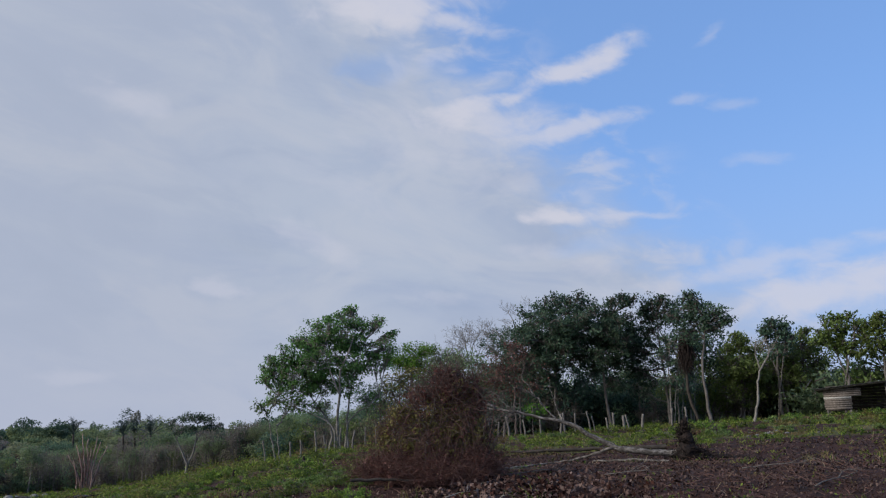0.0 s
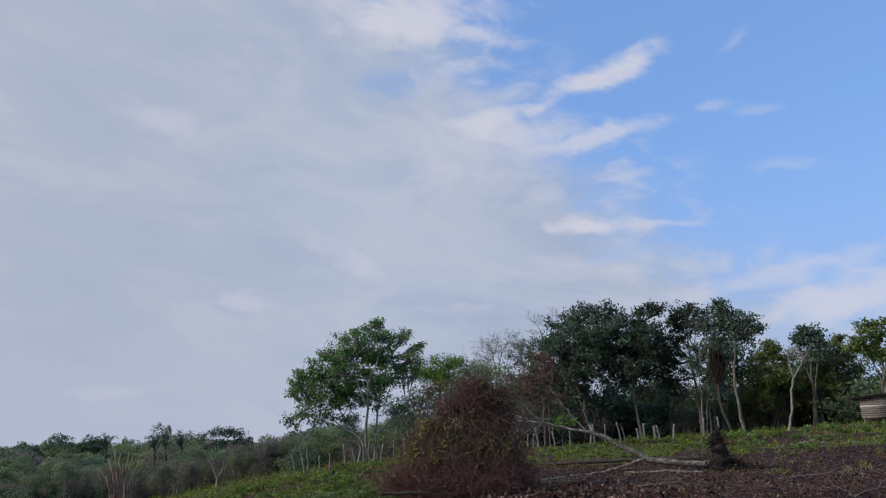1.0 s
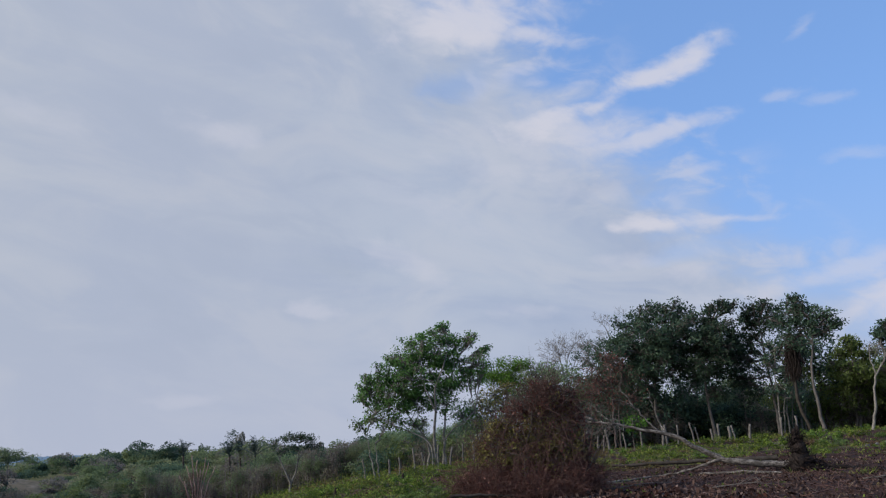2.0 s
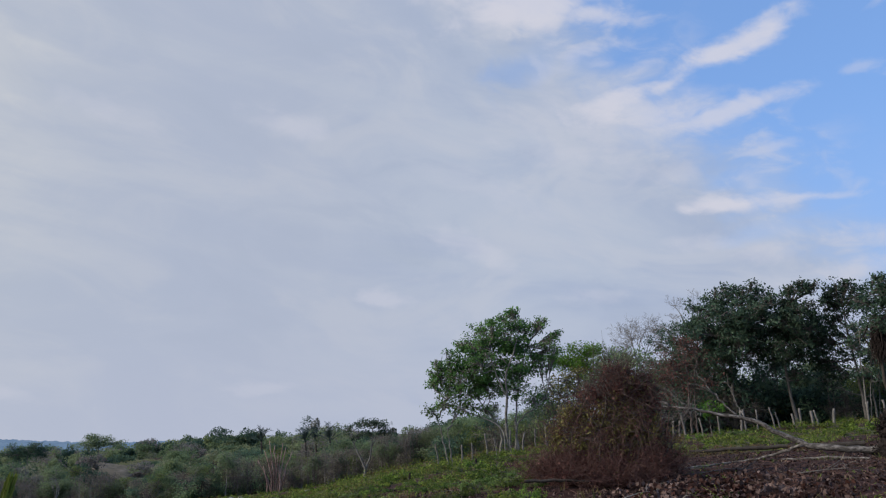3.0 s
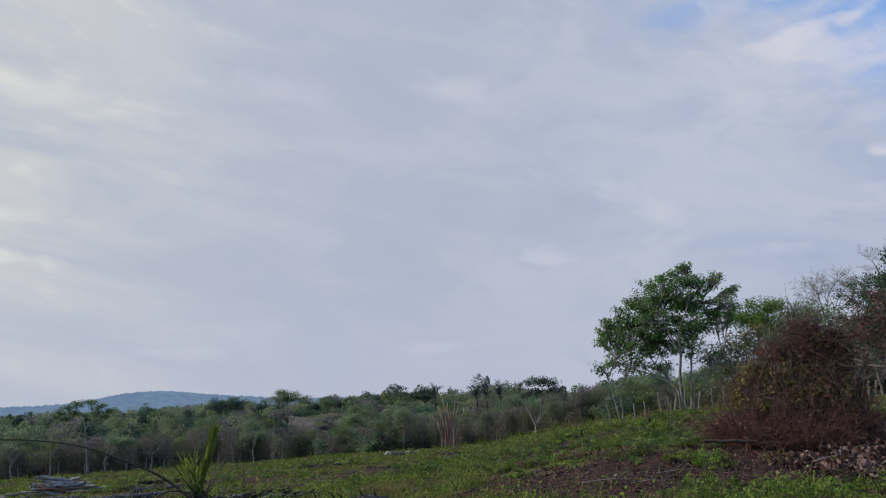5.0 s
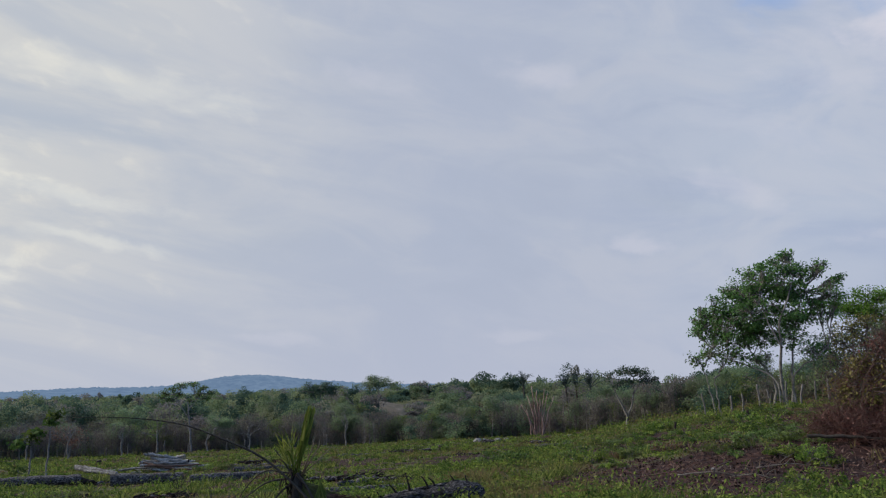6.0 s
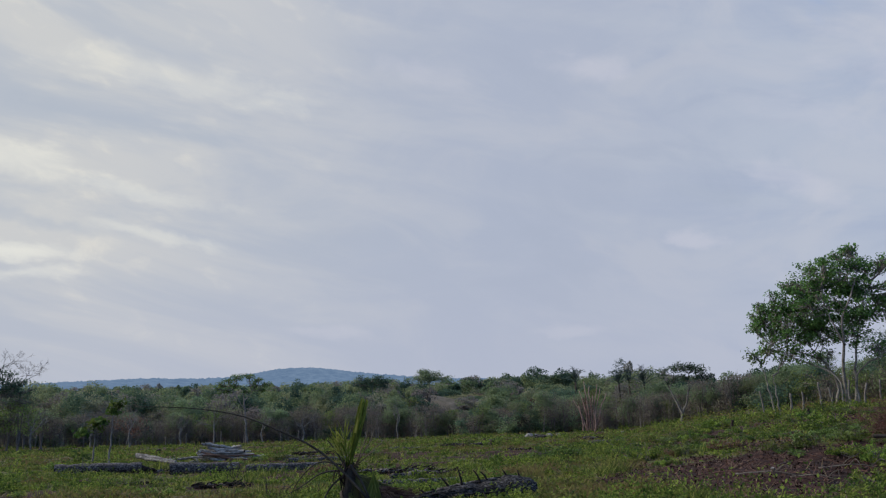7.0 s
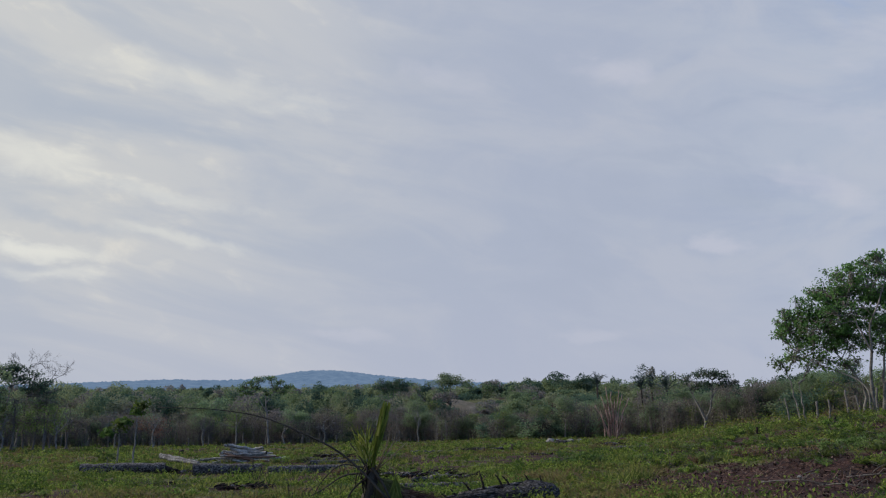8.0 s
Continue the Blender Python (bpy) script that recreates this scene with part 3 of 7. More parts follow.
def tree(name, at, bearing, stems, lobes, leaf_mat, bark, label, leaf=0.22, per_clump=26, spread=0.42, twig=0.02,
         limb=0.07, bare=False, group="", category="tree", up=0.6, dense=1.0, ragged=0, tight=0.42):
    """stems: (points, foot radius, tip radius); lobes: (x, y, z, rx, ry, rz, clumps). x runs to the right as seen from the path."""
    top = new(name)
    top.matrix_world = pose(*at, 0, 0, bearing)
    nodes_ = []
    for pts, r0, r1 in stems:
        line = curve(pts, 14, 0.03)
        s = Shape()
        tube(s, line, np.linspace(r0, r1, len(line)) * (1 + 0.5 * np.exp(-np.arange(len(line)) * 1.2)), 8, True, 0.08)
        part("trunk", s, bark, top, smooth=True)
        nodes_.append(line[3:])
    nodes_ = np.concatenate(nodes_)
    fine, crown = Shape(), Shape()
    sprigs = []
    for lobe in lobes:
        for _ in range(ragged):
            ang, lift_ = R.uniform(-1.3, 1.3), R.uniform(0.15, 1.0)
            sprigs.append((lobe[0] + math.sin(ang) * lobe[3] * R.uniform(0.85, 1.25), lobe[1] + R.uniform(-0.6, 0.6) * lobe[4], lobe[2] + lift_ * lobe[5] * R.uniform(0.75, 1.15),
                           lobe[3] * 0.40, lobe[4] * 0.36, lobe[5] * 0.44, max(3, lobe[6] * 0.13)))
    for lobe in list(lobes) + sprigs:
        lobe = (*lobe[:6], int(lobe[6] * dense))
        c = np.array(lobe[:3])
        below = nodes_[nodes_[:, 2] < c[2] + 0.2 * lobe[5]] if (nodes_[:, 2] < c[2]).any() else nodes_
        start = below[np.argmin(np.linalg.norm((below - c) * (1, 1, 0.6), axis=1))]
        line = curve([start, start * 0.45 + c * 0.55 + (0, 0, -0.15), c + (0, 0, 0.4 * lobe[5])], 8, 0.06)
        bough = Shape()
        tube(bough, line, np.linspace(limb, limb * 0.3, 8), 5, False, 0.1)
        part("limb", bough, bark, top, smooth=True)
        # each lobe breaks up into boughs, each bough into sprays
        k = 13 if tight > 0.4 else 20
        hubs = in_lobe(lobe, k, 4.0) if tight > 0.4 else c + (in_lobe(lobe, k, 3.0) - c) * R.uniform(0.9, 1.28, (k, 1))
        twigs(fine, line[R.integers(3, 8, k)], hubs, twig * 1.6, twig * 0.8, 0.12)
        own = R.integers(0, k, lobe[6])
        spots_ = hubs[own] + in_lobe((0, 0, 0, *(tight * np.array(lobe[3:6]))), lobe[6], 3.0) * R.uniform(0.7, 1.15, (k, 1))[own]
        twigs(fine, hubs[own], spots_, twig * 0.7, twig * 0.35, 0.14)
        if bare:
            for _ in range(3):
                ends = spots_ + R.normal(0, 0.5, spots_.shape) * np.array(lobe[3:6]) * 0.55
                twigs(fine, spots_, ends, twig * 0.5, twig * 0.25, 0.2)
        if leaf_mat is not None and per_clump:
            where = np.repeat(spots_, per_clump, axis=0)
            where = where + R.normal(0, spread, where.shape).clip(-1.7 * spread, 1.7 * spread) * (1, 1, 0.6)
            leaves(crown, where, leaf, up)
    part("twig_spray", fine, bark, top)
    if crown.n:
        part("crown", crown, leaf_mat, top)
    return tagged(top, label, category, group)


def branching(shape, p, way, length, r, depth, flat=0.7, lift=0.035):
    """A crooked bough that forks again and again into fine twigs."""
    pts, v = [np.array(p, dtype=float)], np.array(way, dtype=float)
    for _ in range(4):
        v = v / np.linalg.norm(v) + R.normal(0, 0.2, 3) * (1, flat, 1) + (0, 0, lift)
        v = v / np.linalg.norm(v)
        pts.append(pts[-1] + v * length / 4)
    tube(shape, pts, np.linspace(r, r * 0.6, 5), 5 if depth > 2 else 3, False)
    if depth:
        for k in range(3 if depth > 1 else 4):
            at = pts[(4, 3, 2, 4)[k]]
            branching(shape, at, v + R.normal(0, 0.55, 3) * (1, flat, 0.8), length * R.uniform(0.55, 0.8), max(r * 0.6, 0.0075), depth - 1, flat, lift)


def bare_tree(a, d, stems, boughs, label, bark=BARK_PALE, group="", depth=4, flat=0.7):
    """stems as for tree(); boughs: (x, y, z, way, length, radius)."""
    top = new("bare_tree")
    top.matrix_world = pose(*spot(a, d), 0, 0, a)
    for pts, r0, r1 in stems:
        s = Shape()
        tube(s, curve(pts, 14, 0.03), np.linspace(r0, r1, 14), 8, True, 0.08)
        part("trunk", s, bark, top, smooth=True)
    for x, y, z, way, length, r in boughs:
        s = Shape()
        branching(s, (x, y, z), way, length, r, depth, flat)
        part("bough", s, bark, top)
    return tagged(top, label, "tree", group)


def stem(x0, x1, h, r0=0.14, r1=0.05, y=0.0, lean=0.3):
    mid = x0 + (x1 - x0) * 0.4 + R.uniform(-lean, lean) * 0.4
    return ([(x0, y, -0.2), (mid, y + R.uniform(-0.2, 0.2), h * 0.5), (x1, y, h)], r0, r1)


def canopy(rounds, fill=34, flat=0.85, deep=1.0, twin=1.2, front=True):
    """Lobes for tree() from (x, z, radius) rounds; the larger ones get fellows behind and before them, so that the crown is as deep as wide."""
    lobes = []
    mid = sum(x for x, _, _ in rounds) / len(rounds)
    for x, z, r in rounds:
        lobes.append((x, R.uniform(-0.5, 0.5) * r, z, r, r * deep, r * flat, int(fill * r * r) + 5))
        if r > twin:
            for side in (1, -1) if front else (1,):
                lobes.append((mid + (x - mid) * 0.8, side * r * 1.3, z * 0.97, r * 0.8, r * 0.7, r * flat * 0.8, int(fill * 0.5 * r * r) + 5))
    return lobes


# the broad tree on the crest, leaning crown
tree("broadleaf_tree", spot(7.3, 60), 7.3,
     [([(-0.5, -0.2, -0.2), (-0.65, -0.5, 1.9), (-0.4, -1.2, 4.0), (-0.4, -1.5, 5.6), (0.3, -1.2, 7.2), (0.8, -0.3, 9.0)], 0.115, 0.03),
      ([(-0.4, -1.2, 3.8), (-0.9, -1.5, 5.0), (-1.3, -1.4, 6.2), (-1.5, -0.8, 7.6)], 0.06, 0.025),
      ([(-0.1, 0.3, -0.2), (0.1, 0.3, 2.4), (0.5, 0.4, 5.0), (1.2, 0.2, 7.6)], 0.095, 0.03),
      ([(-1.2, 0.4, -0.2), (-1.1, 0.3, 1.5), (-1.8, 0.3, 2.8), (-2.7, 0.2, 4.1)], 0.10, 0.03),
      ([(0.15, -0.2, -0.2), (0.15, -0.2, 1.9), (1.4, 0, 3.0), (2.5, 0.2, 3.8)], 0.08, 0.03),
      ([(-0.8, -0.4, -0.2), (-1.0, -0.3, 1.6), (-2.4, 0, 2.6), (-3.9, 0, 3.2), (-4.9, 0, 4.0)], 0.07, 0.025)],
     canopy([(0.1, 9.75, 0.95), (0.5, 10.25, 0.5), (1.4, 9.0, 0.95), (2.3, 9.3, 0.6), (-1.3, 8.8, 1.25), (0.5, 7.9, 1.35), (2.9, 7.7, 0.62), (2.3, 7.0, 0.75), (3.4, 7.2, 0.4), (-2.8, 7.6, 1.3), (-1.2, 6.8, 1.7),
             (-4.1, 6.6, 1.15), (-3.0, 5.6, 1.55), (-4.9, 5.5, 1.0), (-5.6, 5.9, 0.6), (-4.7, 4.5, 0.85), (-3.3, 4.3, 1.1), (-1.7, 4.9, 1.35), (0.8, 6.0, 1.3), (1.7, 5.9, 0.85), (0.2, 4.5, 0.95), (-5.9, 5.2, 0.5), (-5.2, 6.6, 0.5), (-3.6, 7.9, 0.6), (-2.2, 9.0, 0.6), (3.3, 8.3, 0.45), (2.8, 6.3, 0.5), (-2.0, 7.4, 1.0), (-0.4, 8.2, 0.9), (-3.6, 6.2, 0.9)], 36, 0.8, 1.0, 1.2, False)
     + [(-5.4, 0, 3.6, 0.9, 0.7, 0.5, 14), (-3.8, 0, 3.2, 1.1, 0.7, 0.45, 16), (-2.2, 0.3, 3.1, 0.9, 0.7, 0.4, 14), (1.5, 0.4, 3.6, 1.0, 0.8, 0.5, 14), (-2.6, -1.6, 6.4, 1.0, 0.8, 0.8, 18), (-0.2, -1.2, 8.4, 0.9, 0.8, 0.7, 14), (-3.6, -1.4, 5.6, 0.9, 0.8, 0.7, 14)],
     LEAF_TREE, BARK_PALE, "wide-crowned green broadleaf tree with pale leaning stems on the crest", 0.215, 15, 0.23, limb=0.04, up=0.8, ragged=1, tight=0.27, dense=0.76)
tree("young_tree", spot(12.3, 58), 12.3, [stem(0.2, -0.5, 3.4, 0.07, 0.02), stem(0.5, 0.2, 2.6, 0.06, 0.02)],
     [(-0.9, 0, 3.9, 0.8, 0.6, 0.5, 14), (0.2, 0, 4.5, 0.9, 0.6, 0.5, 16), (0.9, 0, 3.6, 0.6, 0.6, 0.5, 10)], LEAF_TREE, BARK_PALE,
     "thin sparse young tree beside the fence posts", 0.24, 6, 0.22)
tree("lime_green_tree", spot(2.6, 74), 2.6, [stem(0.0, 0.2, 7.4, 0.16, 0.05)],
     [(0.2, 0, 7.5, 1.9, 1.8, 1.2, 60), (-1.6, 0.5, 7.0, 1.4, 1.4, 1.0, 30), (0.8, 0, 6.2, 1.6, 1.6, 0.9, 30)],
     LEAF_LIME, BARK_GREY, "fresh lime-green tree crown behind the brush heap", 0.2, 40, 0.34, ragged=2)
for a, d, h in ((4.6, 70, 5.6), (3.2, 68, 5.2), (1.4, 72, 6.0), (5.8, 72, 4.4), (0.0, 70, 5.4)):
    tree("slender_tree", spot(a, d), a, [stem(0, R.uniform(-0.5, 0.5), h * 0.9, 0.08, 0.03), stem(0.4, 0.9, h * 0.8, 0.06, 0.02)],
         [(R.uniform(-0.6, 0.6), 0, h * q, 1.3, 1.3, 0.9, 24) for q in (0.5, 0.7, 0.88)],
         LEAF_DARK, BARK_GREY, "slender grey-green tree with airy foliage", 0.2, 20, 0.4, group="slender trees behind the heap")
# leafless pale crowns
def fine_crowned(a, d, fork, length, ways, lean=0.0):
    """A leafless tree whose crown is a dome of fine twigs over one fork."""
    bare_tree(a, d, [([(0, 0, -0.2), (0.1 + lean * 0.4, 0, fork * 0.5), (lean, 0, fork)], 0.13, 0.06)],
              [(lean, 0, fork - 0.12 * k, (*way, 1.0), length * R.uniform(0.85, 1.1), 0.042) for k, way in enumerate(ways)],
              "almost leafless tree with a haze of pale twigs", BARK_PALE, "leafless trees", 5, 0.95)


fine_crowned(-2.0, 74, 6.9, 1.95, ((-0.6, 0.3), (0.15, -0.4), (0.75, 0.2), (-1.1, -0.2), (1.2, 0)), -0.3)
fine_crowned(-3.4, 76, 7.4, 1.5, ((-0.4, 0.3), (0.3, -0.3), (0.9, 0.2)), 0.2)
fine_crowned(-5.6, 78, 9.3, 1.6, ((-0.6, 0.2), (0.0, -0.3), (0.6, 0.2)), -0.1)
fine_crowned(-0.1, 75, 5.8, 1.2, ((-0.6, 0.2), (0.1, -0.3), (0.7, 0.2)), 0.1)
# tall dark stand
STAND = (
    (-7.9, 66, ((0.1, 0, -0.2), (-0.2, 0, 4), (0.6, 0, 7), (1.0, 0, 9.6)), ((1.26, 10.4, 1.2), (-0.2, 10.0, 1.15), (2.4, 9.8, 1.1), (-1.65, 9.2, 1.3), (0.2, 8.7, 1.7), (2.05, 8.3, 1.7), (-3.1, 7.9, 1.2), (-1.5, 7.4, 1.7), (0.75, 6.6, 1.75), (-1.15, 5.6, 1.45), (-3.6, 6.5, 1.0), (-2.8, 5.3, 1.1), (1.6, 5.6, 0.9), (-2.2, 3.9, 0.9), (-0.5, 4.0, 0.75))),
    (-10.9, 66, ((0.6, 0, -0.2), (0.3, 0, 3), (0.4, 0, 6), (1.2, 0, 9.2)), ((1.95, 10.1, 0.85), (2.75, 10.3, 0.5), (0.75, 9.5, 1.05), (1.6, 8.3, 1.35), (0.15, 7.7, 1.45), (1.9, 6.7, 1.4), (-0.2, 5.7, 1.5), (1.7, 5.0, 1.1), (1.4, 3.6, 0.85), (-1.2, 6.4, 0.95), (2.8, 5.6, 0.9), (2.7, 7.6, 1.0))),
    (-14.6, 67, ((1.0, 0, -0.2), (0.9, 0, 3), (0.7, 0, 6), (0.6, 0, 8.6)), ((0.2, 9.9, 0.8), (-0.15, 8.9, 1.15), (1.5, 9.6, 0.95), (1.2, 8.5, 1.1), (-0.5, 7.3, 1.0), (-1.1, 5.9, 0.95), (-1.2, 4.3, 0.85))),
    (-18.0, 63, ((0.1, 0, -0.2), (-0.1, 0, 2.5), (-0.1, 0, 4.6), (0.2, 0, 6.4), (0.2, 0, 8.2)), ((-0.4, 9.35, 0.75), (-0.85, 8.7, 0.95), (0.35, 8.4, 0.95), (1.35, 8.1, 0.75), (1.85, 7.5, 0.45), (-0.4, 7.4, 1.1), (1.0, 7.1, 0.7), (-1.05, 6.6, 0.8), (-1.55, 7.9, 0.8))),
)
for a, d, bole, rounds in STAND:
    fork = bole[-2]
    tree("tall_dark_tree", spot(a, d), a, [(list(bole), 0.13, 0.04), ([fork, (fork[0] - 0.9, 0.4, fork[2] + 1.2), (fork[0] - 1.4, 0.5, fork[2] + 2.4)], 0.06, 0.03)],
         canopy(rounds, 36, 0.8, 1.0, 1.3), LEAF_DARK, BARK_GREY, "tall tree with a dense dark green crown", 0.25, 10, 0.24, group="tall dark trees", up=0.8, ragged=2, tight=0.31, dense=1.0)
for a, d, rounds in ((-15.5, 66, ((0.6, 6.7, 1.0), (0.9, 4.7, 1.0), (-0.2, 5.3, 0.8), (0.2, 3.6, 0.8), (1.2, 3.0, 0.8))), (-13.4, 69, ((0.2, 5.6, 1.0), (0.8, 4.2, 1.0), (-0.4, 3.2, 0.9), (0.6, 7.2, 0.8))),
                     (-16.8, 70, ((0.2, 6.0, 0.9), (-0.6, 4.6, 0.9), (0.5, 3.2, 0.9))), (-9.3, 72, ((0.0, 4.9, 0.8), (0.5, 3.4, 0.9), (-0.6, 3.0, 0.8))),
                     (-10.4, 70, ((0.0, 4.8, 1.0), (1.1, 3.8, 0.9), (-1.0, 4.0, 0.9), (0.2, 2.6, 0.9))), (-7.6, 70, ((0.2, 4.2, 0.9), (-0.9, 3.2, 0.9), (1.0, 3.0, 0.8))),
                     (-16.0, 68, ((-2.1, 6.5, 0.91), (-0.7, 6.9, 0.9), (-2.0, 5.1, 1), (-0.6, 5.3, 0.9), (0.4, 4.5, 0.71), (-1.9, 3.5, 0.9), (-0.4, 3.2, 0.8), (0.9, 3.1, 0.61), (-2.9, 2.8, 0.81))),
                     (-4.4, 70, ((-0.6, 8.4, 1.1), (0.9, 8.6, 1.1), (-1.6, 7.5, 0.9), (0.1, 6.9, 1.2), (1.8, 6.6, 1.4), (1.2, 5.1, 1.4), (-0.8, 5.2, 1.1), (2.1, 3.6, 1.2), (0.2, 3.7, 1.2), (-1.3, 3.7, 0.99), (-2.2, 5.7, 0.9), (1.3, 2.4, 1.2)))):
    tree("thin_dark_tree", spot(a, d), a, [([(0, 0, -0.2), (0.1, 0, 3), (0.3, 0, 6.2)], 0.07, 0.03), ([(0.2, 0.2, -0.2), (0.5, 0.2, 2.4), (0.9, 0.2, 4.6)], 0.05, 0.02)],
         [(x, R.uniform(-0.5, 0.5), z, r, r, r * 0.8, int(19 * r * r) + 3) for x, z, r in rounds],
         LEAF_DARK, BARK_PALE, "thin airy tree with sky showing through its leaves", 0.21, 14, 0.22, group="thin airy trees", up=0.8, tight=0.36)
for a, d, mat, rounds in ((-20.2, 72, LEAF_OLIVE, ((0.4, 6.8, 0.8), (-0.6, 6.1, 0.9), (0.95, 5.8, 1.15), (-0.1, 4.5, 1.35), (1.4, 3.9, 1.3), (-0.5, 2.6, 1.2), (1.0, 2.1, 1.2))),
                          (-22.6, 71, LEAF_DARK, ((0.2, 7.7, 0.75), (-0.75, 7.3, 0.65), (1.0, 7.1, 0.7), (0.1, 6.7, 0.95), (1.1, 6.2, 0.75), (0.35, 5.4, 0.85))),
                          (-24.0, 74, LEAF_OLIVE, ((0.3, 6.9, 0.7), (0.4, 5.9, 0.95), (-0.65, 4.7, 1.3), (1.1, 4.3, 1.1), (-0.4, 2.8, 1.3), (1.0, 2.2, 1.2), (-2.1, 3.8, 1.35), (-2.3, 1.9, 1.3))),
                          (-26.6, 69, LEAF_FRESH, ((-0.3, 7.2, 0.65), (0.7, 7.3, 0.65), (-1.0, 6.3, 0.7), (0.2, 6.2, 0.95), (1.4, 6.6, 0.7), (-0.4, 5.2, 0.95), (0.8, 5.1, 0.85), (-1.7, 5.7, 0.4))),
                          (-28.8, 69, LEAF_FRESH, ((-0.25, 6.7, 0.8), (0.7, 6.8, 0.8), (-0.2, 5.5, 1.0), (-0.9, 4.8, 0.9), (0.4, 4.7, 1.0), (1.65, 5.4, 1.1))),
                          (-31.6, 70, LEAF_FRESH, ((0, 7.0, 1.3), (1.4, 6.0, 1.3), (-1.2, 5.4, 1.2), (0.4, 4.6, 1.4)))):
    name, label = {LEAF_OLIVE: ("green_tree", "olive-green woodland tree behind the clearing"), LEAF_DARK: ("dark_topped_tree", "flat dark-crowned tree behind the clearing"),
                   LEAF_FRESH: ("fresh_green_tree", "fresh yellow-green tree behind the shed")}[mat]
    tree(name, spot(a, d), a, [stem(0, 0.3, rounds[0][1] - 0.8, 0.13, 0.05), stem(0.5, -0.6, rounds[0][1] - 1.6, 0.09, 0.04, 0.3), stem(-0.4, 0.9, rounds[0][1] - 1.5, 0.07, 0.03, -0.2)],
         canopy(rounds, 34, 0.82, 1.0, 1.25), mat, BARK_GREY, label, 0.28, 10, 0.22, group="trees behind the clearing", up=0.8, ragged=2, tight=0.31, dense=1.0)
tree("white_forked_tree", spot(-21.0, 60), -21.0,
     [([(-0.2, 0, -0.2), (0.2, 0, 1.8), (0.5, 0, 3.4), (1.1, 0, 4.4)], 0.095, 0.055), ([(0.6, 0, 3.6), (0.4, 0, 4.6), (0.45, 0, 5.6)], 0.05, 0.03),
      ([(1.1, 0, 4.4), (1.3, 0, 5.0), (1.0, 0, 5.8)], 0.05, 0.025), ([(1.2, 0, 4.7), (1.6, 0, 5.2), (2.0, 0, 5.9)], 0.045, 0.02)],
     [(1.0, 0, 5.4, 0.9, 0.6, 0.6, 16)], None, BARK_PALE, "slim leafless white-barked tree with a forked top", twig=0.018, limb=0.03, bare=True)

# vine-hung dead palm in the stand
def dead_palm(a, d):
    top = new("dead_palm")
    top.matrix_world = pose(*spot(a, d), 0, 0, a)
    s = Shape()
    tube(s, curve([(0.3, 0, -0.2), (-0.3, 0, 2.5), (-0.3, 0, 6.4)], 8, 0.03), np.linspace(0.13, 0.1, 8), 8, True, 0.1)
    part("trunk", s, BARK_DARK, top, smooth=True)
    s = Shape()
    n = 300
    head_ = np.array([-0.25, 0, 6.3]) + R.normal(0, 0.2, (n, 3)) * (1, 1, 1.6)
    ang = R.uniform(0, 2 * np.pi, n)
    rad, fall = R.uniform(0.05, 0.55, n), R.uniform(0.4, 1.0, n) ** 2 * 2.6
    twigs(s, head_, head_ + np.stack([np.cos(ang) * rad, np.sin(ang) * rad, -fall], 1), 0.045, 0.02, 0.1)
    part("frond_skirt", s, ROOT_DARK, top, "dark withered fronds hanging in a skirt")
    return tagged(top, "dead palm with a dark skirt of withered fronds", "palm")


dead_palm(-17.1, 65)


# ------------------------------------------------------------------ woodland all round: a few kinds, copied
def wood_kind(name, label, lobes, leaf_mat, bark, h, leaf=0.25, per=30, bare=False, spread=0.5, trunks=1, category="tree"):
    stems = [stem(R.uniform(-0.3, 0.3) * k, R.uniform(-0.6, 0.6), h, 0.11, 0.04, 0.2 * k) for k in range(trunks)]
    return tree(name, (0, 0, -400), 0, stems, lobes, leaf_mat, bark, label, leaf, per, spread, 0.03, 0.06, bare, "woodland", category)


WOODS = [
    wood_kind("woodland_tree", "rounded green woodland tree beyond the pasture", [(0, 0, 5.6, 2.0, 2.0, 1.3, 46), (-1.2, 0.4, 4.4, 1.7, 1.7, 1.2, 34), (1.3, -0.3, 4.2, 1.6, 1.6, 1.2, 34)], LEAF_WOODS, BARK_GREY, 5.0),
    wood_kind("woodland_tree", "tall open woodland tree with a pale trunk", [(0, 0, 6.6, 1.7, 1.7, 0.9, 36), (0.9, 0, 5.4, 1.2, 1.2, 0.8, 20), (-1.0, 0, 5.0, 1.1, 1.1, 0.7, 16)], LEAF_WOODS, BARK_PALE, 6.0),
    wood_kind("woodland_tree", "olive woodland tree with thin foliage", [(0, 0, 5.0, 1.8, 1.8, 1.5, 40), (0.6, 0.2, 3.4, 1.6, 1.6, 1.1, 26)], LEAF_OLIVE, BARK_GREY, 4.8, 0.24, 20),
    wood_kind("woodland_tree", "grey-green half-bare woodland tree", [(0, 0, 5.2, 1.7, 1.7, 1.5, 34), (-0.7, 0, 3.6, 1.5, 1.5, 1.0, 22)], LEAF_GREYGREEN, BARK_GREY, 5.0, 0.26, 7, True, 0.5, 2),
    wood_kind("woodland_tree", "leafless grey tree at the woodland edge", [(0, 0, 5.0, 1.5, 1.5, 1.4, 34), (0.5, 0, 3.4, 1.3, 1.3, 1.0, 22)], LEAF_GREYGREEN, BARK_GREY, 5.0, 0.2, 1, True, 0.5, 3),
    wood_kind("woodland_tree", "dark dense tree in the woodland", [(0, 0, 4.8, 2.0, 2.0, 1.6, 50), (0, 0, 2.8, 2.0, 2.0, 1.4, 36)], LEAF_DARK, BARK_DARK, 4.4, 0.26, 30),
]
